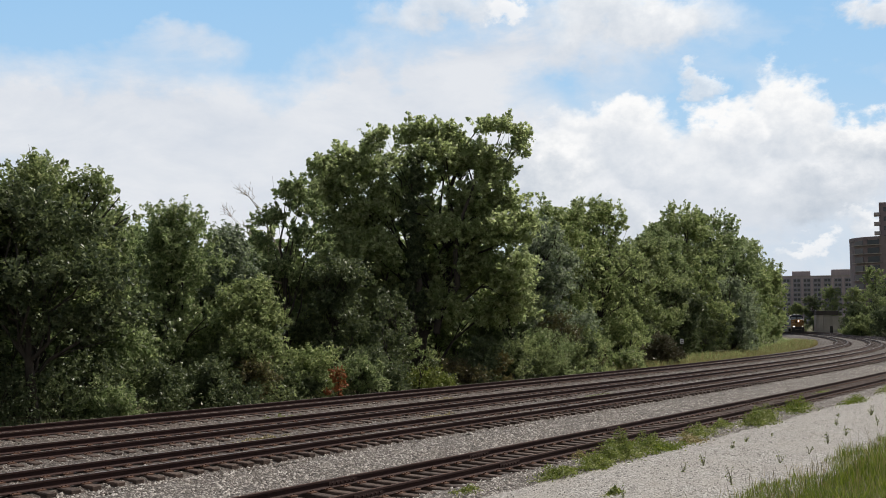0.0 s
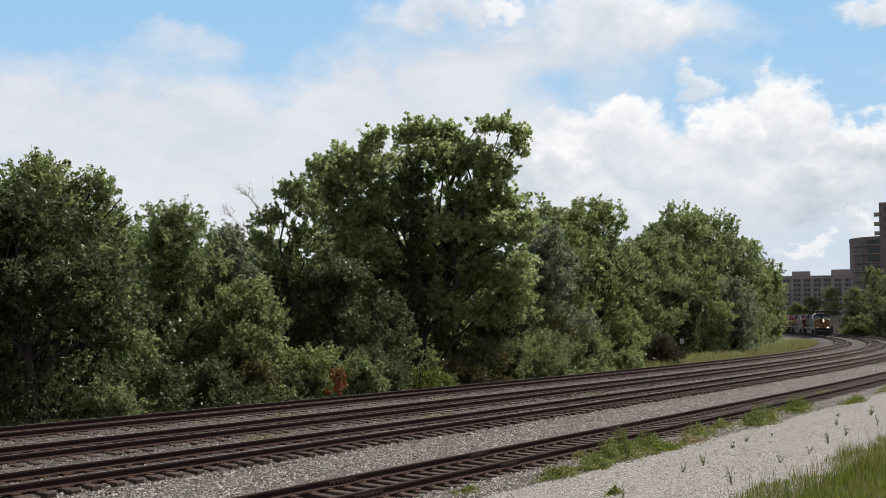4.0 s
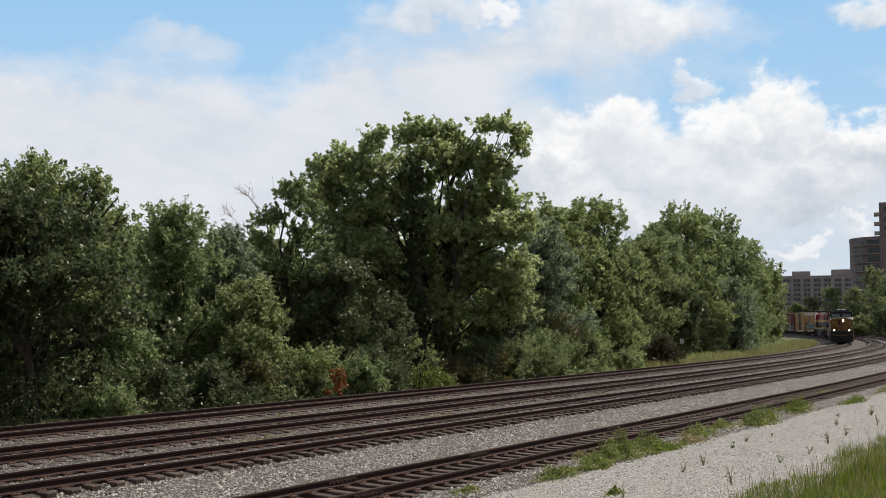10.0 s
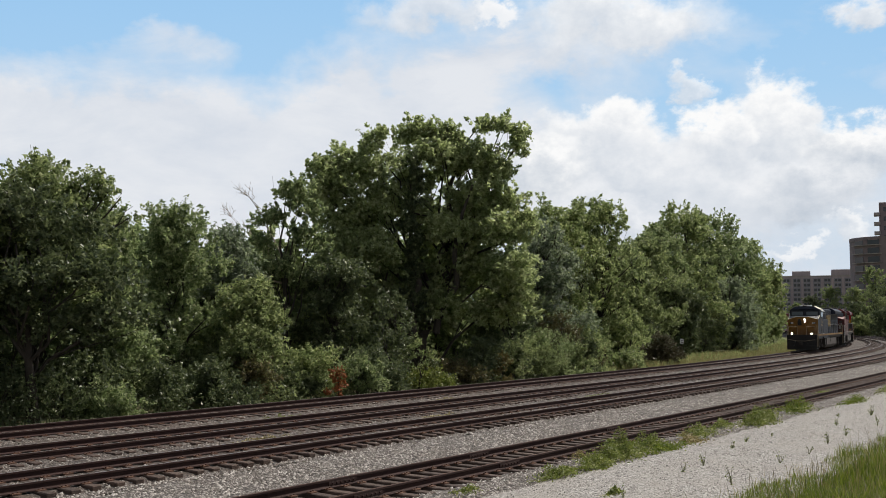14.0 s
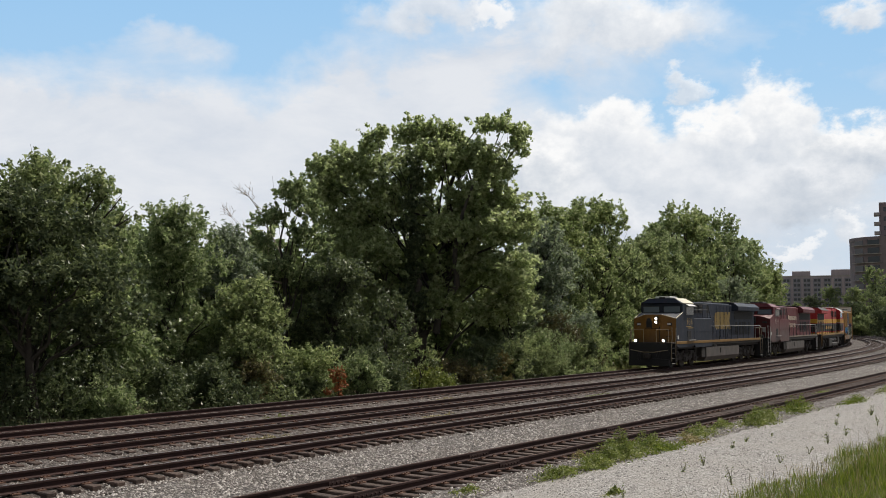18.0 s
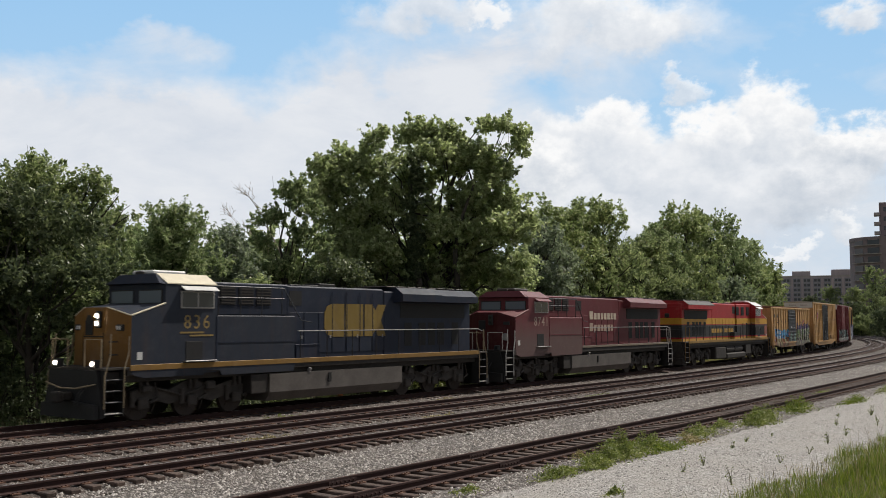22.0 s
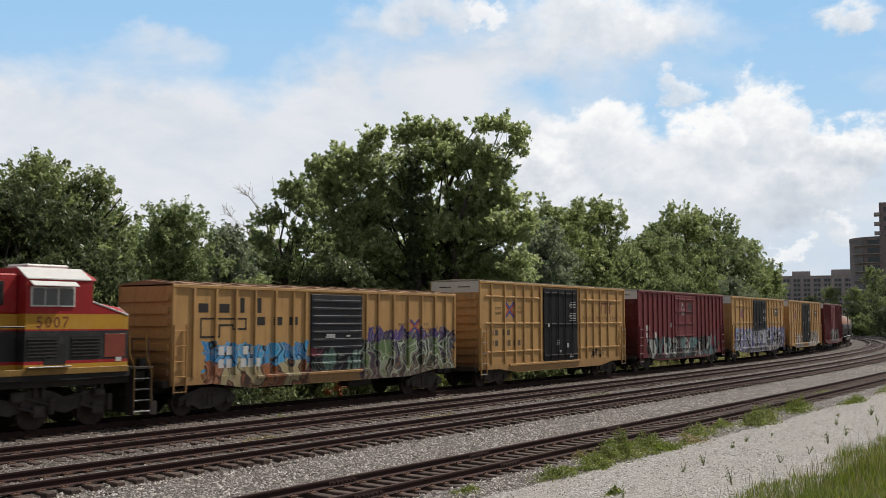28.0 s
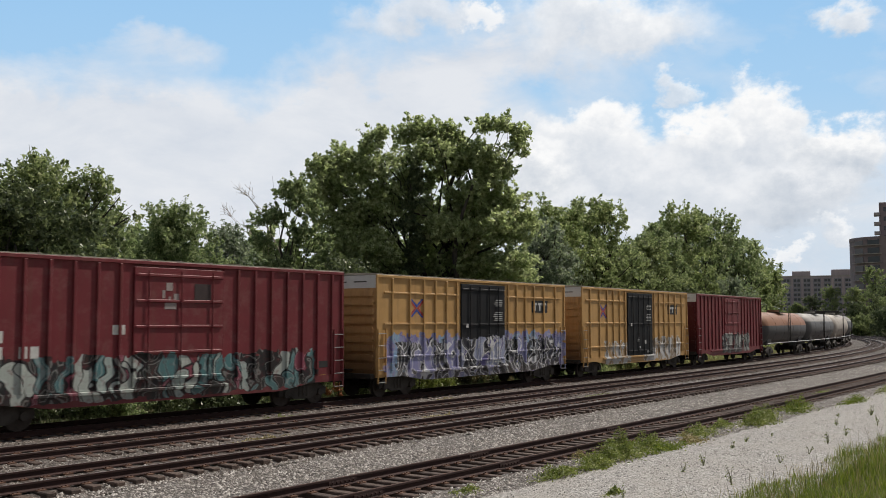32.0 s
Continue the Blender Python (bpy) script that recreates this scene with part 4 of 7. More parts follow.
    # shrubs in deep leaves carry the thicket's shade in their colour
    bushes = [
        ("shrub", "green shrub darkened for the shade under the overhanging trees", -19.5, 8.6, 4.6, 4.0, "deep", 31), ("shrub", "green shrub darkened for the shade under the overhanging trees", -16.2, 8.8, 4.8, 4.0, "deep", 33),
        ("shrub", "green shrub darkened for the shade under the overhanging trees", -13.4, 8.4, 4.2, 3.6, "deep", 57), ("shrub", "low shrub darkened for the shade under the overhanging trees", -18.0, 7.2, 2.0, 3.0, "deep", 58),
        ("shrub", "low shrub darkened for the shade under the overhanging trees", -15.2, 7.2, 2.2, 3.0, "deep", 59),
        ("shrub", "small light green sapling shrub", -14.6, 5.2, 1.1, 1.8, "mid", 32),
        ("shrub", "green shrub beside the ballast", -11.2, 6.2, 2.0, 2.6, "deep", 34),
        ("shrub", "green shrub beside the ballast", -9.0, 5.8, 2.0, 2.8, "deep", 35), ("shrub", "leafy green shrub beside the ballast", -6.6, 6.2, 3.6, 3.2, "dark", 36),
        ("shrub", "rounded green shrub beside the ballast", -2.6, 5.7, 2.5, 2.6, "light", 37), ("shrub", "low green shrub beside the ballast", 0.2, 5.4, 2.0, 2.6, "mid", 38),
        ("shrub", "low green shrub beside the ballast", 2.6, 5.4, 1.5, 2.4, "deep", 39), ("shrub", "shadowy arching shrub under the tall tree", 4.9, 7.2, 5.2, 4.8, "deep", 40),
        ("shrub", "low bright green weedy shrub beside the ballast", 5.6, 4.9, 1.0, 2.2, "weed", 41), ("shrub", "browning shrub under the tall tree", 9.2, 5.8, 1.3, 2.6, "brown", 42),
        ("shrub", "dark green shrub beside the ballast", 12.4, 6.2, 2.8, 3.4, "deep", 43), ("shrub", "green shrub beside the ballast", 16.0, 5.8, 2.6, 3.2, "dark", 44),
        ("shrub", "green shrub beside the ballast", 19.6, 5.8, 3.1, 3.8, "mid", 45), ("shrub", "browning shrub beside the ballast", 23.0, 6.6, 4.4, 3.0, "brown", 46),
        ("shrub", "yellow-green shrub beside the verge", 26.6, 6.2, 3.4, 3.4, "light", 47), ("shrub", "green shrub behind the verge", 31.0, 8.6, 3.6, 3.6, "dark", 48),
        ("shrub", "bright green shrub behind the verge", 39.0, 8.2, 4.4, 3.8, "light", 49), ("shrub", "green shrub behind the verge", 48.0, 10.4, 4.4, 4.6, "deep", 50),
        ("shrub", "green shrub behind the verge", 66.0, 9.8, 4.6, 5.6, "deep", 51), ("shrub", "green shrub behind the verge", 82.0, 10.5, 4.0, 5.0, "light", 52),
        ("shrub", "dark green shrub at the bend", 96.0, 11.5, 4.2, 5.4, "dark", 53), ("shrub", "green shrub at the bend", 108.0, 12.0, 4.0, 5.4, "mid", 54),
        ("shrub", "green shrub at the bend", 118.0, 11.2, 4.4, 5.6, "mid", 55), ("shrub", "green shrub at the bend", 131.0, 12.2, 5.2, 5.0, "mid", 56),
    ]
    extra = random.Random(9)
    for i in range(20):
        s = -8.5 + i * 2.05 + extra.uniform(-0.6, 0.6)
        if -4 < s < 0 or 2.5 < s < 14.5:
            continue
        bushes.append(("shrub", "scrubby low shrub at the edge of the ballast", s, extra.uniform(4.9, 6.6), extra.uniform(0.9, 2.6), extra.uniform(1.4, 2.8), extra.choice(["deep", "dark", "deep", "deep", "brown"] if s < 10 else ["dark", "dark", "deep", "deep", "brown"]), 400 + i))
    for name, label, s, lat, h, w, leaf, seed in bushes:
        size = 0.13 if s < 30 else 0.18
        tree(name, label, s, lat, h, heap(w * 1.1, h, 13, seed, 0.08, 0.95), int(5000 if s < 30 else 4600), leaf, size, 0.05, seed, 0.26 + size, 0.5, 0.2, group="shrubs along the tracks")
    tree("shrub", "dead shrub with rust-red leaves", -2.3, 4.5, 1.6, heap(1.0, 1.7, 7, 60, 0.05), 2200, "rust", 0.1, 0.03, 60, 0.14, 0.5, group="shrubs along the tracks")
    tree("shrub", "small amber-leaved shrub beside the ballast", 12.6, 4.7, 1.7, heap(1.4, 1.9, 7, 61, 0.1), 2600, "amber", 0.1, 0.03, 61, 0.16, 0.5, group="shrubs along the tracks")
    tree("shrub", "dark brown conical juniper beside the verge", 39.8, 5.5, 3.9, [(0, 0, 0.8, 1.5, 1.3, 0.8), (0.1, 0, 1.6, 1.2, 1.0, 0.9), (-0.1, 0, 2.3, 0.75, 0.7, 0.7), (0.8, 0, 1.1, 0.9, 0.9, 0.8), (-0.9, 0, 1.0, 0.9, 0.9, 0.8)], 12000, "juniper", 0.13, 0.08, 62, 0.2, 0.35, group="shrubs along the tracks", full=0.5)
    tree("sapling", "thin pale-stemmed sapling with sparse leaves", 4.75, 5.0, 2.9, [(0, 0, 2.5, 0.5, 0.5, 0.4), (0.5, 0, 2.0, 0.45, 0.4, 0.3), (-0.5, 0, 1.9, 0.45, 0.4, 0.3), (0.1, -0.2, 1.5, 0.4, 0.4, 0.3)], 700, "light", 0.14, 0.05, 63, 0.22, 0.4, inner=0.2)
    fill = random.Random(12)
    for i in range(9):
        tree("broadleaf_tree", "green tree filling the thicket", -6 + i * 3.6, 14 + fill.uniform(-0.8, 0.8), 7.6, heap(5.0, 7.6, 10, 500 + i, 0.05), 7000, fill.choice(["mid", "light", "light"]), 0.22, 0.14, 500 + i, 0.5, 0.6)
    # woods behind, closing the view under the crowns
    rng = random.Random(4)
    for row in range(2):
        for i in range(22):
            s = -38 + i * 8.4 + row * 4
            lat = 16.5 + row * 6 + rng.uniform(-1.5, 1.5)
            h = (rng.uniform(6.4, 7.4) if s < -8 else rng.uniform(7.6, 8.6) if s < 14 else rng.uniform(8, 9.8)) - row * 0.4
            tree("broadleaf_tree", "green tree deep in the woods", s, lat, h, heap(9.5, h, 9, 200 + i + 40 * row, 0.0), 3400, rng.choice(["mid", "dark", "mid", "light"]), 0.46, 0.2, 200 + i + 40 * row, 0.8, 0.75, group="trees behind")
    # trees on the outer side of the bend and beyond it
    for i, (x, y, h, w, leaf) in enumerate(((109.5, 250, 18.0, 10, "dark"), (120.0, 285, 13.5, 9, "dark"), (130.0, 330, 15.0, 9, "dark"), (128.5, 342, 12.5, 9, "deep"), (124.0, 345, 9.8, 8, "dark"),
                                            (111.5, 238, 19.0, 12, "deep"), (98.5, 232, 4.6, 8, "dark"), (97.5, 216, 6.2, 8, "deep"), (101.0, 240, 7.5, 8, "deep"), (118.0, 262, 16.0, 12, "dark"), (106.0, 226, 11.0, 9, "deep"), (112.0, 222, 15.0, 10, "deep"))):
        tree("broadleaf_tree", "green tree beyond the bend of the line", 0, 14, h, heap(w, h, 16, 300 + i, 0.04), 9000, leaf, 0.38, 0.25, 300 + i, 0.6, 0.6, full=0.1, group="trees beyond the bend", spot=Vector((x, y, -0.6)))


build_woods()


def blades(name, label, s, lat, height, lean, width, material, z):
    """Grass as many bent blades."""
    rng = np.random.default_rng(len(s))
    n = len(s)
    foot = at_np(s, lat, z)
    a = rng.uniform(0, 6.283, n)
    d = np.stack([np.cos(a), np.sin(a), 0 * a], 1)
    side = np.stack([-np.sin(a), np.cos(a), 0 * a], 1) * width
    tuft = np.array([0.95 + 0.75 * noise.noise((p[0] * 0.9, p[1] * 0.9, 1.7)) for p in foot])
    h = (height * tuft * rng.uniform(0.5, 1.25, n))[:, None]
    mid = foot + d * h * lean * 0.35 + np.array([0, 0, 1]) * h * 0.6
    tip = foot + d * h * lean + np.array([0, 0, 1]) * h * 0.95
    v = np.stack([foot - side, foot + side, mid + side * 0.7, mid - side * 0.7, tip], 1)
    quad = np.arange(n)[:, None] * 5
    f = np.concatenate([quad + np.array([[0, 1, 2]]), quad + np.array([[0, 2, 3]]), quad + np.array([[3, 2, 4]])])
    ob = new(name, mesh_np(name, v.reshape(-1, 3), f, material))
    return tagged(ob, label, "grass", kind="stuff")


def build_grass():
    rng = np.random.default_rng(21)
    # tall grass between the road and the camera's bank
    n = 62000
    s, lat = rng.uniform(-27, 22, n), -20.2 - 4.4 * rng.random(n) ** 1.1
    edge = np.array([noise.noise((u * 0.35, 3.1, 0)) for u in s]) * 0.9
    keep = lat < -20.4 + edge
    s, lat = s[keep], lat[keep]
    z = np.interp(lat, GROUND_LAT, GROUND_Z) - 0.02
    blades("tall_grass", "tall green grass beside the gravel road", s, lat, 0.33, 0.55, 0.0065, LEAF["grass"], z)
    n = 5000
    s, lat = rng.uniform(-27, 22, n), rng.uniform(-23.5, -20.2, n)
    blades("dry_grass", "straw-coloured seed stalks in the tall grass", s, lat, 0.42, 0.4, 0.006, LEAF["hay"], np.interp(lat, GROUND_LAT, GROUND_Z))
    n = 650
    s, lat = rng.uniform(-27, 22, n), rng.uniform(-21.4, -20.2, n)
    blades("seed_heads", "tall brownish seed stalks at the edge of the grass", s, lat, 0.58, 0.3, 0.006, LEAF["brown"], np.interp(lat, GROUND_LAT, GROUND_Z))
    # verge at the foot of the woods
    n = 20000
    s = rng.uniform(26, 150, n)
    lat = rng.uniform(3.9, 9.5, n)
    blades("verge_grass", "green and yellow grass verge below the woods", s, lat, 0.55, 0.4, 0.026, LEAF["light"], np.interp(lat, GROUND_LAT, GROUND_Z))
    n = 20000
    s, lat = rng.uniform(28, 150, n), 3.6 + 4.5 * rng.random(n) ** 1.4
    blades("dry_verge_grass", "straw-coloured dry grass along the ballast", s, lat, 0.6, 0.3, 0.02, LEAF["hay"], np.interp(lat, GROUND_LAT, GROUND_Z))
    n = 9000
    s, lat = rng.uniform(-26, 27, n), rng.uniform(3.6, 6.0, n)
    blades("weeds", "low green weeds along the ballast edge", s, lat, 0.26, 0.5, 0.012, LEAF["deep"], np.interp(lat, GROUND_LAT, GROUND_Z))


build_grass()


def weed_patch(label, s, lat, length, width, h, n, leaf, seed):
    """A low patch of leafy weeds."""
    rng = np.random.default_rng(seed)
    p = at(s, lat, -0.47 if lat < -10 else -0.26)
    ob_pts = np.stack([rng.normal(0, length * 0.4, n), rng.normal(0, width * 0.4, n), np.zeros(n)], 1)
    fall = np.exp(-(ob_pts[:, 0] / length) ** 2 - (ob_pts[:, 1] / width) ** 2)
    lump = np.array([0.5 + 1.1 * noise.noise((a * 2.6, b * 2.6, seed)) for a, b in ob_pts[:, :2]])
    ob_pts[:, 2] = np.abs(rng.random(n)) * h * 1.35 * fall * np.maximum(lump, 0.1) + 0.01
    out = np.tile(np.array([[0, 0, 1.0]]), (n, 1))
    ob = new("weed_patch", leaf_mesh(ob_pts, out, 0.075, rng, LEAF[leaf], "weed_patch", 0.4))
    ob.matrix_basis = Matrix.Translation(p) @ Matrix.Rotation(heading(s), 4, "Z")
    tagged(ob, label, "weeds", "weed patches", "stuff")


for i, (s, lat, l, w, h, n, leaf) in enumerate((
        (-13.4, -15.5, 2.0, 0.6, 0.44, 4680, "weed"), (-10.9, -15.3, 1.3, 0.5, 0.40, 2304, "weed"), (-17.0, -15.8, 1.2, 0.4, 0.24, 1152, "weed"), (-7.4, -15.4, 1.6, 0.5, 0.34, 1872, "weed"),
        (-2.6, -15.7, 1.6, 0.6, 0.56, 3312, "weed"), (2.8, -15.4, 2.0, 0.55, 0.52, 2736, "grass"), (12.5, -14.0, 1.6, 0.5, 0.24, 936, "weed"), (18.0, -16.0, 3.0, 0.5, 0.4, 1800, "weed"),
        (-18.6, -18.0, 0.5, 0.16, 0.15, 380, "weed"), (-20.2, -15.4, 0.8, 0.3, 0.16, 504, "weed"), (9.0, -16.2, 2.2, 0.4, 0.3, 1200, "grass"), (-11.0, -15.9, 1.8, 0.4, 0.20, 936, "grass"),
        (-5.0, -15.2, 1.0, 0.4, 0.40, 1296, "weed"), (-15.3, -15.9, 0.9, 0.4, 0.32, 1080, "weed"), (-0.4, -15.3, 0.9, 0.4, 0.44, 1152, "weed"), (-12.2, -15.0, 0.7, 0.35, 0.48, 1224, "weed"), (-9.0, -15.8, 0.8, 0.4, 0.28, 648, "hay"), (-17.5, -6.4, 1.4, 0.22, 0.14, 420, "hay"), (-9.0, -6.4, 1.6, 0.2, 0.12, 380, "hay"), (-3.0, -2.2, 1.6, 0.2, 0.1, 260, "hay"), (-13.0, -2.3, 1.8, 0.2, 0.12, 300, "weed"), (3.0, -6.5, 2.0, 0.2, 0.12, 320, "weed"), (-14.4, -15.0, 0.6, 0.3, 0.32, 648, "hay"))):
    weed_patch("low green weeds growing through the ballast edge", s, lat, l, w, h, n, leaf, 70 + i)


STALK = plain("weed_stalk", (0.12, 0.12, 0.05), 0.8)


def stalk_weed(s, lat, h, seed):
    """A thin weed with a few stalks and narrow leaves."""
    rng = np.random.default_rng(seed)
    t = empty("weed", "thin dark weed growing on the gravel road", "weed", "road weeds")
    t.matrix_basis = Matrix.Translation(at(s, lat, -0.47))
    pts = []
    for i in range(rng.integers(3, 7)):
        e = Vector((rng.normal(0, 0.18) * h, rng.normal(0, 0.18) * h, h * rng.uniform(0.5, 1.0)))
        part("stalk", B().tube([(0, 0, 0), e * 0.5 + Vector((0.02, 0, 0.03)), e], [0.007, 0.005, 0.003], 4), STALK, t)
        pts += [e * q for q in rng.uniform(0.15, 1.0, 7)]
    pts = np.array([tuple(p) for p in pts]) + rng.normal(0, 0.03, (len(pts), 3))
    pts[:, 2] = np.maximum(pts[:, 2], 0.03)
    part("leaves", leaf_mesh(pts, np.zeros_like(pts), 0.06, rng, LEAF["grass"], "leaves", 0.25), None, t)


for i, (s, lat, h) in enumerate(((-9.9, -17.4, 0.35), (-8.2, -17.2, 0.3), (-14.9, -18.0, 0.5), (-13.6, -18.0, 0.55), (-6.2, -17.3, 0.25), (-2.0, -18.2, 0.5), (2.6, -18.3, 0.45), (3.2, -18.2, 0.6), (-18.9, -18.4, 0.4),
                                 (-4.8, -19.2, 0.5), (-7.2, -19.3, 0.6), (-12.0, -19.4, 0.6), (-9.8, -19.5, 0.5), (-16.0, -19.6, 0.7), (-1.0, -19.3, 0.6), (1.4, -17.4, 0.3))):
    stalk_weed(s, lat, h * 0.7, 90 + i)


# ---- distance: buildings, abutment, marker post ----
# brick, bays and panes are lifted towards grey: distance haze put into colour
BRICK_FAR = concrete_material("hazed_brown_brick_far", (0.44, 0.375, 0.425))
BRICK_NEAR = concrete_material("hazed_dark_brown_brick", (0.25, 0.205, 0.22))
BAY = concrete_material("grey_bay_panel", (0.28, 0.275, 0.34))
SLAB = concrete_material("balcony_concrete", (0.38, 0.35, 0.34))
CONCRETE = concrete_material("old_concrete", (0.30, 0.285, 0.265))
PANE = glass_material("window_glass", (0.05, 0.055, 0.068), 0.15)
GIRDER = plain("dark_girder_steel", (0.04, 0.035, 0.035), 0.7, 0.3)
WHITE = plain("white_sheet_metal", (0.56, 0.56, 0.55), 0.55, 0.0, 0.12)
BLACK = plain("black_paint", (0.015, 0.015, 0.016), 0.6, 0.0, 0.3)
WIN_MESH = mesh_of("window", B().span(-0.75, 0.75, -0.05, 0.05, -0.75, 0.75), PANE)
WINTALL_MESH = mesh_of("window", B().span(-1.9, 1.9, -0.05, 0.05, -0.85, 1.0), PANE)


def build_far_tower():
    t = empty("apartment_building", "long brown brick apartment building far off with window bays", "building", "apartment buildings")
    t.matrix_basis = pose(228, 600, 0, 0, 0, -20)
    b = B().span(-21.5, 21.5, 0, 16, -1, 30.2, 0.1)
    part("wall", b, BRICK_FAR, t)
    part("roof_house", B().span(-14, -3.4, 1, 12, 30.2, 33.6, 0.1), BRICK_FAR, t)
    part("roof_house", B().span(8.6, 19.4, 1, 12, 30.2, 34.4, 0.1), BRICK_FAR, t)
    part("parapet", B().span(-21.7, 21.7, -0.2, 16, 30.2, 30.8), SLAB, t)
    for x in (-20.5, -14.2, -8.4, -2.6, 3.2, 9.0, 15.0, 20.8):
        part("pier", B().span(x - 0.45, x + 0.45, -0.5, 0, -1, 30), BRICK_FAR, t)
    for x0, x1 in ((-19.6, -15.0), (-13.5, -9.1), (-7.6, -3.5), (-1.9, 2.5), (4.0, 8.2), (9.9, 14.2), (15.8, 20.0)):
        part("window_bay", B().span(x0, x1, -0.04, 0.0, 0.5, 29.2), BAY, t, "dark recessed window bay")
    for fl in range(10):
        part("floor_band", B().span(-21.0, 21.0, -0.12, -0.05, 0.15 + fl * 2.9, 0.4 + fl * 2.9), SLAB, t)
        for i, x in enumerate((-18.4, -16.4, -12.4, -10.3, -6.6, -4.6, -0.7, 1.3, 5.2, 7.0, 11.0, 13.0, 17.0, 18.9)):
            w = part("window", WIN_MESH, None, t)
            w.matrix_basis = Matrix.Translation((x, -0.06, 1.8 + fl * 2.9))


def build_round_tower():
    t = empty("apartment_building", "dark brown apartment tower with a rounded corner and stacked balconies", "building", "apartment buildings")
    t.matrix_basis = pose(136, 330, 0, 0, 0, -26)
    arc = [(12 - 12 * math.cos(a), 12 - 12 * math.sin(a)) for a in [i * math.pi / 2 / 10 for i in range(11)]]
    plan = arc + [(46, 0), (46, 24), (0, 24)]
    part("wall", B().prism(plan, 2, -1, 30.4), BRICK_NEAR, t)
    part("roof_house", B().span(14, 46, 6.0, 20, 30.4, 32.4, 0.2), BRICK_NEAR, t)
    part("parapet", B().prism([(x - 0.1 if x < 12 else x, y - 0.15) for x, y in plan], 2, 30.1, 31.3), BRICK_NEAR, t)
    for fl in range(10):
        z = 2.2 + fl * 2.95
        for j, (a0, a1) in enumerate(((0.55, 1.0), (1.02, 1.45))):
            b = B()
            pts = [(12 - r * math.cos(a), 12 - r * math.sin(a)) for r, aa in ((12.9, (a0, a1)), (11.9, (a1, a0))) for a in (aa[0], (aa[0] + aa[1]) / 2, aa[1])]
            b.prism(pts, 2, z - 0.35, z - 0.1)
            part("balcony", b, SLAB, t)
            am = (a0 + a1) / 2
            w = part("window", WINTALL_MESH, None, t)
            w.matrix_basis = Matrix.Translation((12 - 12.0 * math.cos(am), 12 - 12.0 * math.sin(am), z + 0.75)) @ Matrix.Rotation(am - math.pi / 2, 4, "Z")
        for x in (14, 17, 20.5, 24, 28, 32):
            w = part("window", WIN_MESH, None, t)
            w.matrix_basis = Matrix.Translation((x, -0.03, z + 0.6))
    h = empty("apartment_building", "tall dark brown apartment tower with corner balconies", "building", "apartment buildings")
    h.matrix_basis = pose(156, 350, 0, 0, 0, -24)
    part("wall", B().span(0, 24, 0, 20, -1, 45.5, 0.1), BRICK_NEAR, h)
    for fl in range(13):
        z = 44.0 - fl * 3.4
        part("balcony", B().span(-1.7, 0.4, -0.6, 4, z - 3.2, z - 2.1, 0.05), SLAB, h)
        for x in (2.2, 5.5, 9):
            w = part("window", WIN_MESH, None, h)
            w.matrix_basis = Matrix.Translation((x, -0.03, z - 1.0))


def build_abutment():
    t = empty("retaining_wall", "weathered pale concrete abutment wall beside the tracks", "wall")
    t.matrix_basis = pose(113.4, 300, 0, 0, 0, 4)
    b = B()
    for i in range(4):
        b.span(i * 2.45, i * 2.45 + 2.42, 0, 1.2, -0.8, 5.0 - 0.1 * i, 0.06)
    part("wall", b, CONCRETE, t)
    part("pilaster", B().span(9.3, 9.9, -0.35, 1.2, -0.8, 4.7, 0.05), CONCRETE, t)
    part("girder", B().span(0.0, 7.0, -0.5, 1.2, 5.0, 6.3, 0.05), GIRDER, t, "dark steel girder")
    # no opening here: a flat black panel paints the darkness of a recess
    part("recess_shade", B().span(4.4, 5.3, -0.04, 0.02, -0.5, 1.6), BLACK, t, "flat black panel painting the shade of a recess")


def build_marker():
    t = empty("marker_sign", "small white sign on a thin wooden post beside the verge", "sign")
    t.matrix_basis = Matrix.Translation(at(42.4, 4.6, -0.7)) @ Matrix.Rotation(heading(42.4) - 0.5, 4, "Z")
    part("post", B().span(-0.035, 0.035, -0.03, 0.03, 0.0, 2.1, 0.01), BARK, t)
    p = part("plate", B().span(-0.19, 0.19, -0.05, -0.032, 1.95, 2.34, 0.008), WHITE, t)
    for z in (2.06, 2.2):
        part("marking", B().span(-0.11, 0.11, -0.056, -0.051, z - 0.035, z + 0.035), BLACK, p)


build_far_tower()
build_round_tower()
build_abutment()
build_marker()

# ---- rolling stock: materials ----
GEAR = plain("oily_running_gear", (0.034, 0.029, 0.026), 0.75, 0.2, 0.5, 4, 0.3)
WHEEL = plain("wheel_steel", (0.04, 0.03, 0.026), 0.65, 0.3, 0.5, 6, 0.2)
TREAD = plain("polished_tread", (0.32, 0.30, 0.28), 0.3, 0.9, 0.2, 8)
STEELGREY = plain("dusty_grey_steel", (0.04, 0.033, 0.029), 0.65, 0.1, 0.35, 3)
HANDRAIL = plain("handrail_grey", (0.30, 0.29, 0.28), 0.5, 0.2, 0.2)
HANDRAIL_TAN = plain("handrail_tan", (0.27, 0.21, 0.13), 0.5, 0.1, 0.2)
HANDRAIL_DARK = plain("handrail_dark", (0.03, 0.03, 0.035), 0.5, 0.2, 0.2)
GRILLE = plain("dark_grille", (0.014, 0.014, 0.015), 0.7, 0.2, 0.4, 9)
CABGLASS = glass_material("cab_glass", (0.03, 0.036, 0.04), 0.05)
# the sky's reflection is put into this glass as a pale grey-blue base colour
WINDSHIELD = glass_material("sky_reflection_windshield", (0.15, 0.175, 0.21), 0.12)
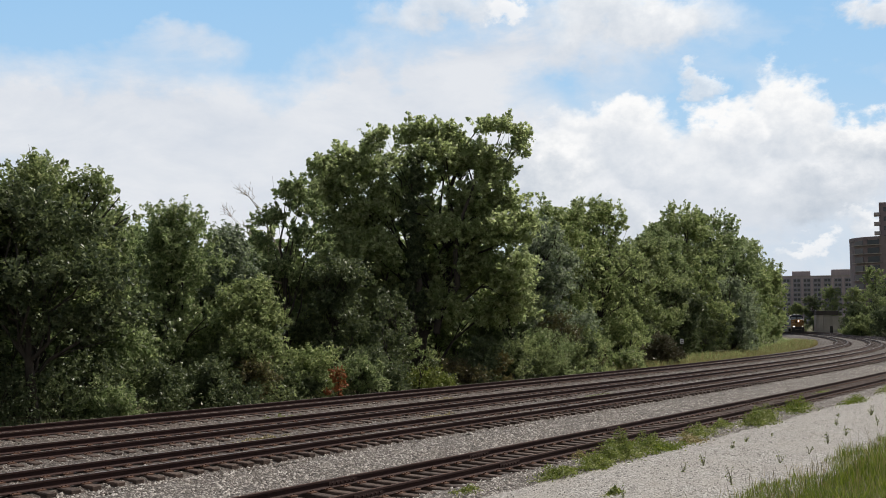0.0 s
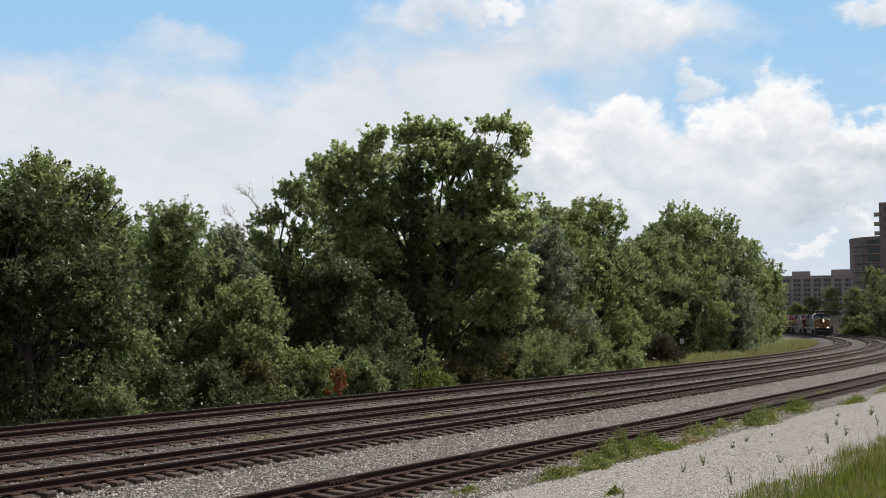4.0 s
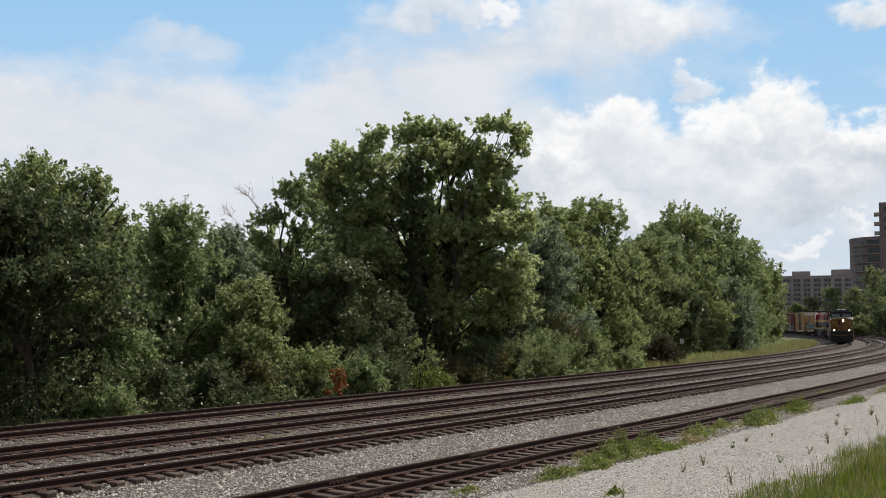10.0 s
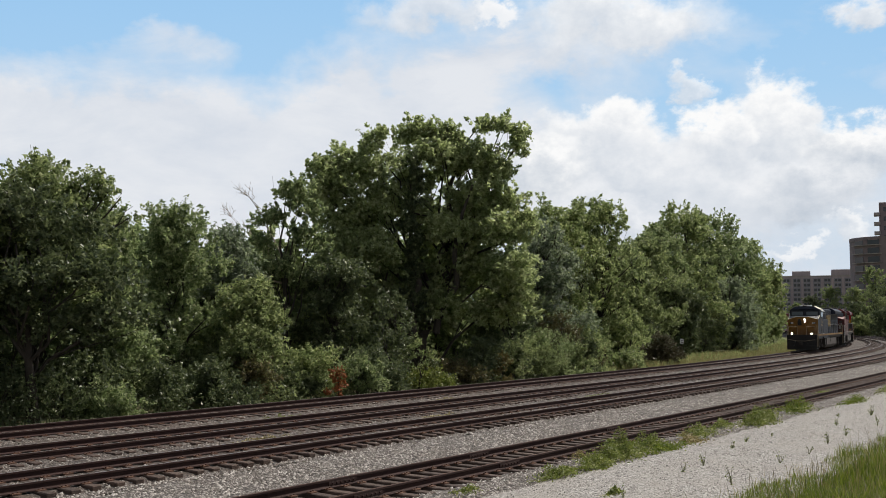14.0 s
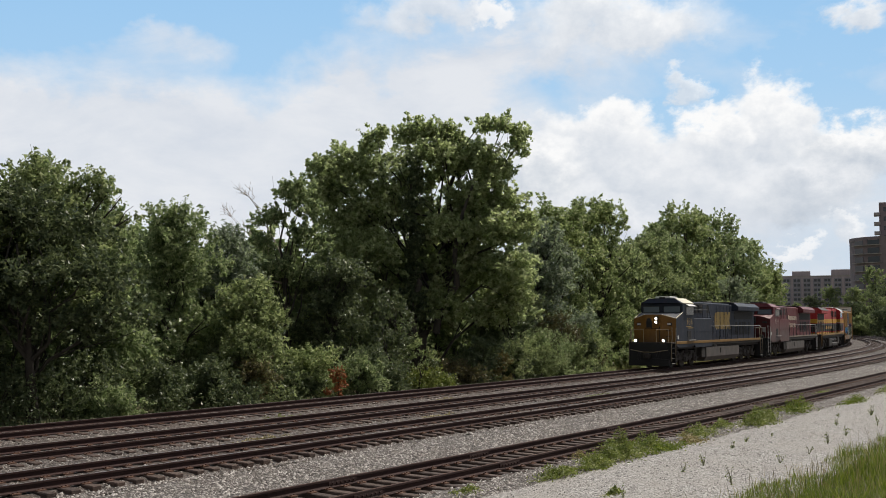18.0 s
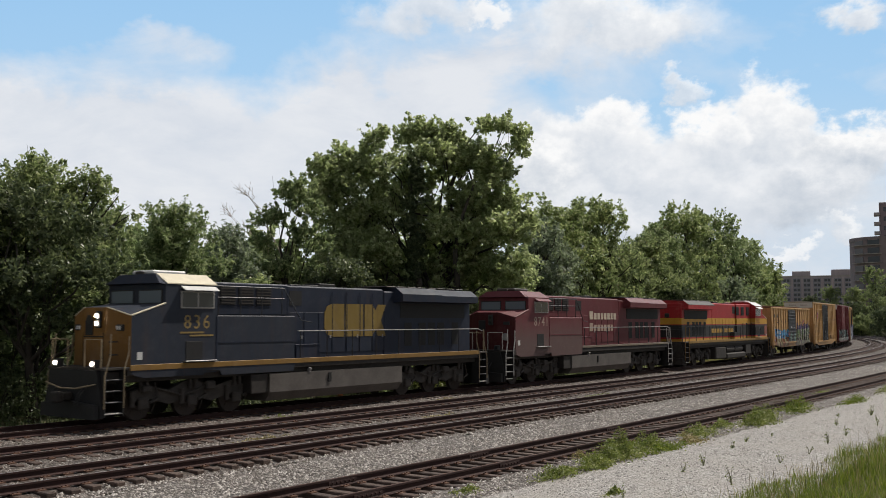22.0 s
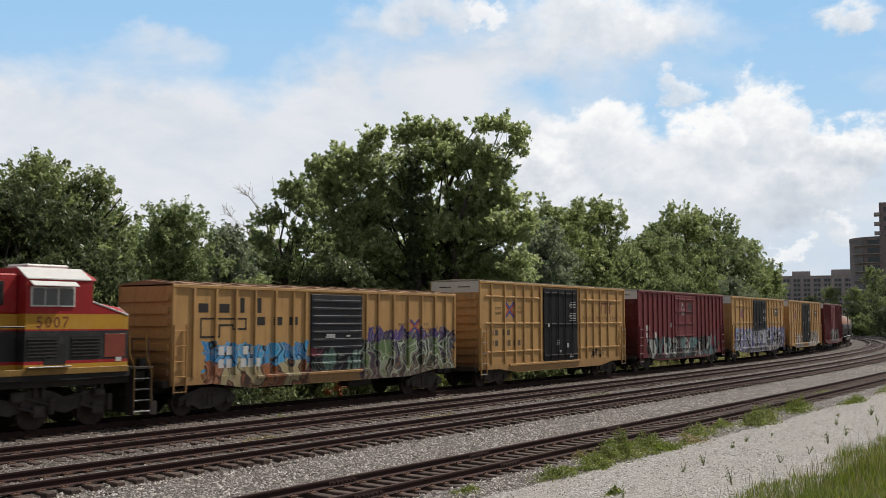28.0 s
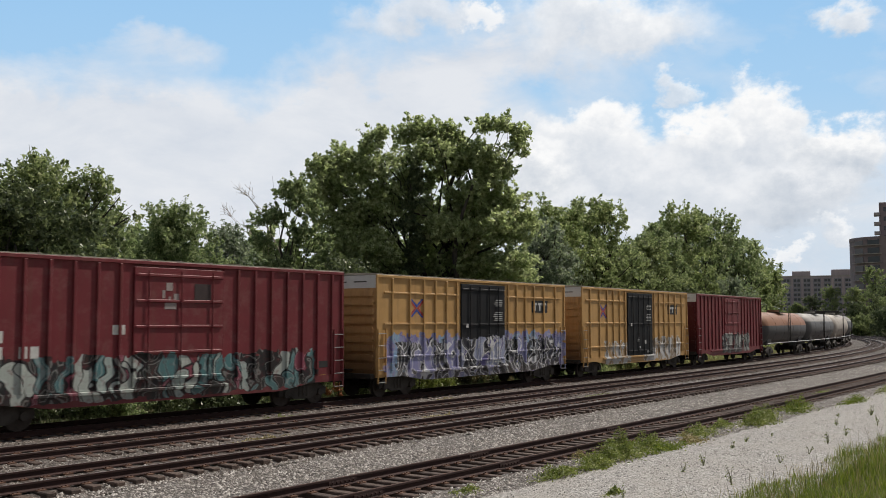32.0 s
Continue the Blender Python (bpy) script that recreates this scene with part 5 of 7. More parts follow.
TANK_DUST = plain("tank_grey_dust", (0.105, 0.092, 0.084), 0.7, 0.1, 0.4, 1.2)
TRUCK = plain("dusty_truck_frame", (0.052, 0.045, 0.040), 0.8, 0.1, 0.55, 3, 0.3)
CHROME = plain("worn_bright_rail", (0.52, 0.50, 0.48), 0.45, 0.2, 0.2)
LAMP = glow("headlight", (1.0, 0.84, 0.66), 30.0)
YELLOW = paint("faded_yellow", (0.25, 0.14, 0.03), grime=0.8, low=1.15, dirt=(0.09, 0.055, 0.03))
LOGO_YELLOW = paint("faded_logo_yellow", (0.20, 0.135, 0.028), grime=0.8, low=1.2)
# pale cream paints the sun glare on the blue engine's cab roof slopes
GLARE_CREAM = plain("sunlit_cream_roof", (0.62, 0.56, 0.42), 0.5, 0.0, 0.15)
SCHEMES = {
    "blue": dict(body=paint("dark_blue_paint", (0.019, 0.026, 0.046), grime=0.35, low=1.3, dirt=(0.035, 0.030, 0.028)),
                 cab=paint("dusty_blue_cab_paint", (0.027, 0.034, 0.050), grime=0.4, low=1.1, dirt=(0.05, 0.042, 0.036)),
                 nose=paint("yellow_nose_paint", (0.20, 0.095, 0.016), grime=0.75, low=1.7, dirt=(0.07, 0.045, 0.03)), sill=YELLOW, roof=GLARE_CREAM, number="836", ncol=(0.24, 0.165, 0.05), rail=HANDRAIL_DARK, front=plain("black_pilot_paint", (0.012, 0.012, 0.013), 0.7, 0.0, 0.4, 2)),
    # maroon nose: dusty, and darkened because its face is turned from the sun
    "maroon": dict(body=paint("maroon_paint", (0.112, 0.014, 0.021), grime=0.35, low=1.3, dirt=(0.055, 0.032, 0.030)),
                   cab=paint("faded_maroon_cab_paint", (0.125, 0.020, 0.028), grime=1.0, low=2.5, dirt=(0.105, 0.076, 0.070)),
                   nose=paint("dusty_shaded_maroon_nose_paint", (0.06, 0.010, 0.012), grime=0.6, low=1.4, dirt=(0.035, 0.022, 0.021)), sill=paint("beige_stripe", (0.20, 0.165, 0.125), grime=0.7, low=1.0, dirt=(0.07, 0.05, 0.045)), roof=None, number="8741", ncol=(0.36, 0.28, 0.23), rail=HANDRAIL, front=plain("black_pilot_paint", (0.014, 0.013, 0.013), 0.7, 0.0, 0.4, 2)),
}
_bands = [(0.0, (0.02, 0.02, 0.022)), (1.62, (0.52, 0.28, 0.03)), (1.92, (0.34, 0.014, 0.018)), (2.0, (0.022, 0.024, 0.026)), (2.86, (0.34, 0.014, 0.018)), (2.92, (0.50, 0.27, 0.025)), (3.36, (0.34, 0.014, 0.018))]
_belle = paint("red_yellow_black_scheme", (0.3, 0.02, 0.02), _bands, grime=0.22, low=0.6)
SCHEMES["banded"] = dict(body=_belle, cab=_belle, nose=_belle, sill=plain("dusty_yellow_sill", (0.26, 0.15, 0.03), 0.6, 0.0, 0.4, 2), roof=WHITE, number="5007", ncol=(0.16, 0.03, 0.02), rail=HANDRAIL_DARK, front=GEAR)


def wheelset_mesh(r):
    b = B()
    for y in (-0.755, 0.755):
        k = 1 if y > 0 else -1
        b.lathe([(0.07 * k, r * 0.45), (0.07 * k, r * 0.86), (0.065 * k, r), (-0.05 * k, r * 1.0), (-0.07 * k, r * 1.05), (-0.075 * k, r * 0.8)], y, 0.0, 22)
        for a in range(5):
            t = a * 2 * math.pi / 5
            b.span(math.cos(t) * r * 0.62 - 0.045, math.cos(t) * r * 0.62 + 0.045, y + 0.05 * k, y + 0.085 * k, math.sin(t) * r * 0.62 - 0.045, math.sin(t) * r * 0.62 + 0.045)
    b.lathe([(-0.95, 0.08), (0.95, 0.08)], 0, 0.0, 10)
    return mesh_of("wheelset", b, WHEEL)


WHEELS = {0.53: wheelset_mesh(0.53), 0.46: wheelset_mesh(0.46)}
SPINNING = []                                   # (wheelset, radius)


def truck_frames(axles, r):
    b = B()
    x0, x1 = axles[0] + 0.35, axles[-1] - 0.35
    m = (x0 + x1) / 2
    for k in (-1, 1):
        y0, y1 = k * 0.93, k * 1.08
        if len(axles) == 3:
            b.prism([(x0, 0.62), (x0, 0.95), (x0 - 0.5, 1.12), (m + 0.9, 0.92), (m + 0.35, 1.16), (m - 0.35, 1.16), (m - 0.9, 0.92), (x1 + 0.5, 1.12), (x1, 0.95), (x1, 0.62),
                     (x1 + 0.7, 0.66), (m - 0.9, 0.46), (m - 0.3, 0.62), (m + 0.3, 0.62), (m + 0.9, 0.46), (x0 - 0.7, 0.66)], 1, y0, y1)
            for a in axles:
                b.span(a - 0.2, a + 0.2, k * 1.04, k * 1.2, 0.36, 0.72, 0.04)
                b.tube([(a + 0.42, k * 1.12, 0.45), (a + 0.42, k * 1.12, 0.95)], 0.09, 10)
                b.tube([(a - 0.45, k * 1.1, 1.2), (a - 0.55, k * 1.12, 0.8), (a - 0.5, k * 0.9, 0.2)], 0.022, 5)
                b.tube([(a - 0.2, k * 1.2, 0.56), (a - 0.62, k * 1.14, 0.7)], 0.04, 6)
                b.tube([(a + 0.12, k * 1.14, 0.95), (a + 0.12, k * 1.14, 1.25)], 0.07, 8)
                b.tube([(a - 0.12, k * 1.14, 0.95), (a - 0.12, k * 1.14, 1.25)], 0.07, 8)
            b.tube([(m + 1.4, k * 1.14, 1.0), (m + 0.4, k * 1.16, 0.72), (m - 0.7, k * 1.16, 1.02)], 0.035, 6)
            b.span(m - 0.9, m - 0.5, k * 1.08, k * 1.3, 0.85, 1.15, 0.05)
            b.span(x0 - 0.55, x0 - 0.2, k * 1.08, k * 1.32, 0.9, 1.12, 0.04)
        else:
            b.prism([(x0, 0.36), (x0, 0.62), (x0 - 0.42, 0.78), (m + 0.34, 0.92), (m - 0.34, 0.92), (x1 + 0.42, 0.78), (x1, 0.62), (x1, 0.36), (x1 + 0.42, 0.44), (m - 0.42, 0.24), (m + 0.42, 0.24), (x0 - 0.42, 0.44)], 1, y0, y1)
            for d in (-0.2, 0.0, 0.2):
                b.tube([(m + d, k * 1.06, 0.34), (m + d, k * 1.06, 0.72)], 0.07, 8)
            for a in axles:
                b.tube([(a, k * 0.95, r), (a, k * 1.16, r)], 0.14, 10)
    b.span(m - 0.2, m + 0.2, -0.95, 0.95, 0.5, 0.85, 0.03)
    return b


def add_truck(car, axles, r, spin=True):
    t = part("truck", truck_frames(axles, r), TRUCK, car, "grimy dark truck frame")
    for a in axles:
        w = part("wheelset", WHEELS[r], None, t)
        w.matrix_basis = Matrix.Translation((a, 0, r))
        if spin:
            SPINNING.append((w, r, a))
    return t


def add_coupler(car, x, k):
    part("coupler", B().span(x - 0.55 * k, x, -0.12, 0.12, 0.72, 0.98, 0.04).span(x - 0.2 * k, x + 0.05 * k, -0.2, 0.2, 0.68, 1.02, 0.05), GEAR, car)


def lettering(car, text, size, x, y, z, colour, name="number", shear=0.0, label=""):
    n = COLOURS.get(colour)
    if n is None:
        n = COLOURS[colour] = plain("lettering_paint_%d" % len(COLOURS), colour, 0.55, 0, 0.3, 4)
    me = letters(text, size, shear=shear)
    me.materials.append(n)
    ob = part(name, me, None, car, label)
    ob.matrix_basis = Matrix.Translation((x, y, z)) @ (Matrix.Rotation(math.pi, 4, "Z") if y > 0 else Matrix.Identity(4))
    return ob


def bar(car, x0, x1, y, z0, z1, colour, name="marking", label=""):
    n = COLOURS.get(colour)
    if n is None:
        n = COLOURS[colour] = plain("lettering_paint_%d" % len(COLOURS), colour, 0.55, 0, 0.3, 4)
    k = 1 if y > 0 else -1
    return part(name, B().span(x0, x1, y, y + 0.004 * k, z0, z1), n, car, label)


COLOURS = {}


def locomotive(style, label):
    """A six-axle wide-cab diesel, front at +x, 22.3 m over the couplers."""
    sc = SCHEMES[style]
    L = 11.15
    X = lambda u: L - u
    car = empty("locomotive", label, "locomotive", "locomotives")
    banded = style == "banded"
    # underframe, pilots, steps
    part("underframe", B().span(X(0.8), X(21.5), -1.3, 1.3, 1.25, 1.62, 0.03).span(X(1.5), X(20.9), -1.5, 1.5, 1.46, 1.66, 0.02), GEAR, car)
    for k in (-1, 1):
        part("side_sill", B().span(X(1.6 if style != "maroon" else 8.8), X(20.95), k * 1.5, k * 1.53, 1.62 if style != "maroon" else 1.68, 1.80, 0.008), sc["sill"], car)
    part("walkway", B().span(X(0.65), X(21.65), -1.5, 1.5, 1.66, 1.74, 0.01), GEAR, car)
    for front in (True, False):
        k = 1 if front else -1
        e = X(0.6) if front else X(21.7)
        part("pilot", B().prism([(-1.45, 0.22), (1.45, 0.22), (1.45, 0.7), (1.2, 1.66), (-1.2, 1.66), (-1.45, 0.7)], 0, e, e - 0.12 * k).prism(
            [(-1.4, 0.2), (1.4, 0.2), (1.4, 0.62), (0.0, 0.72), (-1.4, 0.62)], 0, e + 0.02 * k, e + 0.2 * k), sc["front"], car)
        add_coupler(car, L * k, k)
        for sy in (-1, 1):
            st = empty_part("steps", car)
            for z in (0.34, 0.68, 1.02, 1.36):
                part("tread", B().span(e - 0.15 * k, e - 0.75 * k, sy * 1.12, sy * 1.5, z - 0.02, z + 0.02, 0.006), sc["rail"] if z > 0.5 else HANDRAIL, st)
            part("stringer", B().span(e - 0.75 * k, e - 0.8 * k, sy * 1.1, sy * 1.52, 0.25, 1.68, 0.01), sc["front"], st)
            part("stringer", B().span(e - 0.12 * k, e - 0.16 * k, sy * 1.1, sy * 1.5, 0.25, 1.68, 0.01), sc["front"], st)
            b = B()
            b.tube([(e - 0.1 * k, sy * 1.5, 0.5), (e - 0.1 * k, sy * 1.5, 1.5), (e - 0.3 * k, sy * 1.48, 2.1), (e - 0.32 * k, sy * 1.46, 2.78)], 0.022, 6)
            b.tube([(e - 0.78 * k, sy * 1.53, 0.5), (e - 0.78 * k, sy * 1.53, 1.7), (e - 0.95 * k, sy * 1.5, 2.2), (e - 0.95 * k, sy * 1.5, 2.7)], 0.022, 6)
            part("grab_rail", b, {"blue": HANDRAIL_TAN, "maroon": CHROME, "banded": YELLOW}[style], car)
        for y0, y1 in ((-1.3, -0.45), (0.45, 1.3)):
            x = e - 0.1 * k
            part("end_rail", B().tube([(x, y0, 1.7), (x, y0, 2.6), (x, y1, 2.6), (x, y1, 1.7)], 0.024, 6), HANDRAIL_TAN if style == "blue" else sc["rail"], car)
        hoses = B()
        for y in (-0.75, -0.6, 0.6, 0.75):
            hoses.tube([(e, y, 1.15), (e + 0.22 * k, y, 0.95), (e + 0.28 * k, y * 0.9, 0.6)], 0.022, 6)
        part("brake_hoses", hoses, BLACK, car)
    # nose
    plan = [(X(2.9), 1.5), (X(1.62), 1.5), (X(1.36), 0.6), (X(1.36), -0.6), (X(1.62), -1.5), (X(2.9), -1.5)]
    top = [3.74, 3.34, 3.60, 3.60, 3.34, 3.74]
    face, cap = B(), B()
    lo = [(x, y, 1.5) for x, y in plan]
    hi = [(x, y, z) for (x, y), z in zip(plan, top)]
    for i in (0, 4):
        part("nose_side", B().add([lo[i], lo[i + 1], hi[i + 1], hi[i]], [(0, 1, 2, 3)]), sc["cab"], car)
    for i in (1, 2, 3):
        face.add([lo[i], lo[i + 1], hi[i + 1], hi[i]], [(0, 1, 2, 3)])
    cap.add(hi, [(0, 1, 2), (0, 2, 3, 5), (5, 3, 4)])
    part("nose_face", face, sc["nose"], car, "wide nose with headlights")
    part("nose_top", cap, sc["cab"] if style != "maroon" else sc["body"], car)
    # edge tubes; the blue engine's cream ones paint a sunlit edge highlight
    edge = B()
    for k in (-1, 1):
        edge.tube([(X(1.62), k * 1.49, 3.345), (X(2.9), k * 1.49, 3.745)], 0.03, 5).tube([(X(1.62), k * 1.49, 3.345), (X(1.36), k * 0.6, 3.605)], 0.02, 5)
    part("nose_edge", edge, sc["roof"] or sc["cab"], car)
    part("nose_door", B().span(X(1.33), X(1.36), -0.5, -0.1, 2.72, 3.2, 0.01), GRILLE, car)
    h = part("headlight", B().span(X(1.26), X(1.38), 0.1, 0.36, 2.95, 3.48, 0.03), BLACK, car)
    for z in (3.1, 3.33):
        lens = B().tube([(X(1.25), 0.23, z), (X(1.22), 0.23, z)], 0.068, 12)
        part("lens", lens, LAMP if style == "blue" else CABGLASS, h)
    if style == "blue":
        for y0 in (0.75, -1.25):
            nb = part("number_board", B().span(X(1.46), X(1.56), y0, y0 + 0.5, 2.86, 3.06, 0.01), BLACK, car)
            for j in range(3):
                part("marking", B().span(X(1.456), X(1.46), y0 + 0.07 + j * 0.13, y0 + 0.16 + j * 0.13, 2.9, 3.02), WHITE, nb)
        part("headlight_recess", B().tube([(X(1.34), -0.3, 3.22), (X(1.33), -0.3, 3.22)], 0.15, 14), BLACK, car)
        part("nose_seam", B().span(X(1.345), X(1.36), 0.42, 0.45, 1.7, 2.8).span(X(1.345), X(1.36), -0.62, -0.6, 1.7, 2.8).span(X(1.345), X(1.36), -0.6, 0.42, 2.66, 2.69), GRILLE, car)
        part("nose_step", B().span(X(1.2), X(1.36), 0.95, 1.2, 2.5, 2.54).span(X(1.2), X(1.36), 0.95, 1.2, 2.1, 2.14), GEAR, car)
        part("coupler_lever", B().tube([(X(0.5), -1.3, 1.25), (X(0.42), -0.4, 1.1), (X(0.42), 0.4, 1.1), (X(0.5), 1.3, 1.25)], 0.025, 6), HANDRAIL_TAN, car)
    if style == "maroon":
        part("number_board", B().span(X(1.44), X(1.5), 0.75, 1.25, 2.98, 3.14, 0.01), BLACK, car)
        part("emblem_plate", B().span(X(1.44), X(1.48), 0.8, 1.1, 2.2, 2.55, 0.02), HANDRAIL, car)
    for y in (-0.98, 0.98):
        d = part("ditch_light", B().span(X(0.62), X(0.85), y - 0.13, y + 0.13, 1.72, 1.98, 0.03), BLACK, car)
        part("lens", B().tube([(X(0.61), y, 1.86), (X(0.58), y, 1.86)], 0.07, 12), LAMP if style == "blue" else CABGLASS, d)
    # cab
    prof = [(-1.5, 1.45), (1.5, 1.45), (1.5, 4.38), (0.95, 4.70), (-0.95, 4.70), (-1.5, 4.38)]
    part("cab", B().prism(prof, 0, X(2.9), X(5.05)), sc["cab"], car)
    if sc["roof"] is not None:
        for k in (-1, 1):
            a, c = (k * 1.52, 4.37), (k * 0.94, 4.705)
            part("roof_panel", B().prism([a, c, (c[0], c[1] + 0.03), (a[0], a[1] + 0.03)], 0, X(2.95), X(5.03)), sc["roof"], car)
    vis = B().add([(X(2.9), -1.5, 4.36), (X(2.9), 1.5, 4.36), (X(2.7), 1.42, 4.40), (X(2.7), -1.42, 4.40), (X(2.9), 0.95, 4.71), (X(2.9), -0.95, 4.71)], [(0, 1, 2, 3), (2, 4, 5, 3), (1, 4, 2), (0, 3, 5)])
    part("visor", vis, sc["body"], car)
    for y0, y1 in ((-1.36, -0.12), (0.12, 1.36)):
        w = part("windshield", B().span(X(2.875), X(2.9) + 0.004, y0, y1, 3.72, 4.2, 0.01), BLACK, car)
        part("pane", B().span(X(2.865), X(2.876), y0 + 0.05, y1 - 0.05, 3.76, 4.16), WINDSHIELD, w)
    for k in (-1, 1):
        w = part("cab_window", B().span(X(3.5), X(4.92), k * 1.5, k * 1.53, 3.58, 4.16, 0.01), HANDRAIL if style != "banded" else WHITE, car)
        for a, c in ((3.56, 4.02), (4.08, 4.45), (4.49, 4.86)) if banded else ((3.56, 4.18), (4.24, 4.86)):
            part("pane", B().span(X(a), X(c), k * 1.53, k * 1.536, 3.63, 4.11), CABGLASS, w)
        aw = B().prism([(k * 1.52, 4.3), (k * 1.74, 4.17), (k * 1.74, 4.19), (k * 1.52, 4.32)], 0, X(3.5), X(4.95))
        part("awning", aw, WHITE if style != "maroon" else sc["cab"], car)
        part("side_door", B().span(X(3.75), X(4.45), k * 1.5, k * 1.512, 1.9, 2.5, 0.004), GRILLE, car)
        if not banded:
            part("cab_skirt", B().prism([(X(1.66), 1.8 if style == "maroon" else 1.62), (X(1.66), 1.5), (X(2.1), 1.38), (X(4.5), 1.38), (X(4.65), 1.52), (X(5.2), 1.52), (X(5.3), 1.34), (X(8.7), 1.34), (X(8.8), 1.8 if style == "maroon" else 1.62)], 1, k * 1.40, k * 1.515), sc["cab"], car, "dusty skirt below the cab")
        part("foot_bar", B().span(X(3.65), X(5.0), k * 1.5, k * 1.66, 1.83, 1.87, 0.01), HANDRAIL, car)
        n = lettering(car, sc["number"], 0.66 if style != "banded" else 0.46, X(4.2), k * 1.506, 3.12, sc["ncol"])
        if style == "blue":
            bar(car, X(4.9), X(3.9), k * 1.506, 2.66, 2.72, (0.24, 0.165, 0.05), "logo_stripe")
            bar(car, X(4.5), X(3.5), k * 1.506, 2.76, 2.82, (0.24, 0.165, 0.05), "logo_stripe")
        if banded:
            part("crest", B().span(X(1.72), X(2.45), k * 1.502, k * 1.51, 2.08, 2.78, 0.003), plain("red_crest", (0.22, 0.045, 0.025), 0.5), car, "plain red shield-like crest")
            for a in (2.6, 4.0):
                g = part("louvre_panel", B().span(X(a), X(a + 1.0), k * 1.5, k * 1.508, 2.1, 2.72), GRILLE, car)
                for j in range(6):
                    part("slat", B().span(X(a + 0.04), X(a + 0.96), k * 1.508, k * 1.522, 2.13 + j * 0.1, 2.17 + j * 0.1), sc["front"], g)
        part("plate", B().span(X(1.85), X(2.05), k * 1.502, k * 1.506, 1.95, 2.2), WHITE, car)
    roofbox = B().span(X(3.1), X(4.5), -0.55, 0.55, 4.70, 4.86, 0.05)
    part("air_conditioner", roofbox, WHITE if style != "maroon" else STEELGREY, car)
    part("antenna", B().tube([(X(4.7), 0.3, 4.7), (X(4.7), 0.3, 5.0)], 0.02, 6).span(X(2.95), X(3.05), -0.2, 0.2, 4.7, 4.82, 0.02), STEELGREY, car)
    # electrical cabinet and its upper part
    part("cabinet", B().span(X(5.05), X(8.8), -1.5, 1.5, 1.5, 3.36, 0.03) if not banded else B().span(X(5.05), X(8.8), -1.12, 1.12, 1.5, 3.36, 0.03), sc["cab"], car)
    part("upper_hood", B().span(X(5.05), X(8.8), -1.1, 1.1, 3.36, 4.52, 0.05), sc["body"], car)
    for k in (-1, 1):
        for a in (5.5, 6.35, 7.2) if not banded else (5.5, 6.9, 8.2):
            g = part("grille", B().span(X(a), X(a + 0.72), k * 1.1, k * 1.125, 3.72 if not banded else 3.62, 4.4 if not banded else 4.3, 0.01), GRILLE, car)
            for j in range(6):
                part("slat", B().span(X(a + 0.03), X(a + 0.69), k * 1.125, k * 1.14, 3.78 + j * 0.1 - (0.1 if banded else 0), 3.82 + j * 0.1 - (0.1 if banded else 0)), STEELGREY if not banded else GRILLE, g)
        if not banded:
            b = B()
            for z in (3.98, 4.36):
                b.tube([(X(5.1), k * 1.4, z), (X(8.3), k * 1.4, z)], 0.02, 5)
            for a in (5.2, 6.2, 7.2, 8.2):
                b.tube([(X(a), k * 1.4, 3.36), (X(a), k * 1.4, 4.36)], 0.02, 5)
            b.tube([(X(8.3), k * 1.4, 4.36), (X(9.3), k * 1.3, 3.2), (X(10.0), k * 1.2, 3.12)], 0.02, 5)
            part("roof_rail", b, sc["rail"] if style == "blue" else HANDRAIL_DARK, car)
            part("cabinet_seam", B().span(X(5.12), X(8.75), k * 1.5, k * 1.515, 2.42, 2.46).span(X(5.04), X(5.08), k * 1.5, k * 1.515, 1.5, 3.36), sc["body"], car)
    # engine hood
    part("engine_hood", B().span(X(8.8), X(14.5), -1.02, 1.02, 1.7, 4.5, 0.06), sc["body"], car)
    part("exhaust_stack", B().span(X(11.2), X(12.2), -0.4, 0.4, 4.5, 4.66, 0.03), GRILLE, car)
    part("roof_hatch", B().span(X(9.2), X(10.8), -0.8, 0.8, 4.5, 4.56, 0.02), GRILLE, car)
    for k in (-1, 1):
        y = k * 1.02
        for i in range(7):
            a = 8.95 + i * 0.8
            d = part("hood_door", B().span(X(a), X(a + 0.74), y, y + k * 0.018, 1.95, 3.5 if not banded else 3.3, 0.006), sc["body"], car)
            if i % 2 == 0:
                part("latch", B().span(X(a + 0.62), X(a + 0.68), y + k * 0.018, y + k * 0.04, 2.5, 2.62), HANDRAIL, d)
        part("grille", B().span(X(8.95), X(9.6), y, y + k * 0.012, 3.75, 4.3), GRILLE, car)
        part("battery_box", B().span(X(9.0), X(10.3), k * 1.02, k * 1.36, 1.74, 2.3, 0.02), sc["body"], car)
    # radiator section with its overhanging wings
    part("radiator_hood", B().span(X(14.5), X(20.9), -1.02, 1.02, 1.7, 4.42, 0.05), sc["body"], car)
    for k in (-1, 1):
        wing = [(k * 1.02, 3.95), (k * 1.5, 4.0), (k * 1.5, 4.28), (k * 1.12, 4.56), (0.0, 4.6), (0.0, 4.4)]
        part("radiator_wing", B().prism(wing, 0, X(15.2), X(20.85)), sc["body"], car)
        part("wing_top", B().prism([(k * 1.5, 4.285), (k * 1.12, 4.565), (k * 1.12, 4.59), (k * 1.5, 4.31)], 0, X(15.2), X(18.0) if not banded else X(20.8)), STEELGREY if banded else sc["cab"], car)
        part("radiator_screen", B().span(X(15.6), X(20.4), k * 1.02, k * 1.035, 3.3, 3.92), GRILLE, car)
        for a in (15.9, 16.9, 17.6, 18.3, 19.4):
            part("vent", B().span(X(a), X(a + 0.5), k * 1.02, k * 1.03, 2.1, 3.1), GRILLE, car)
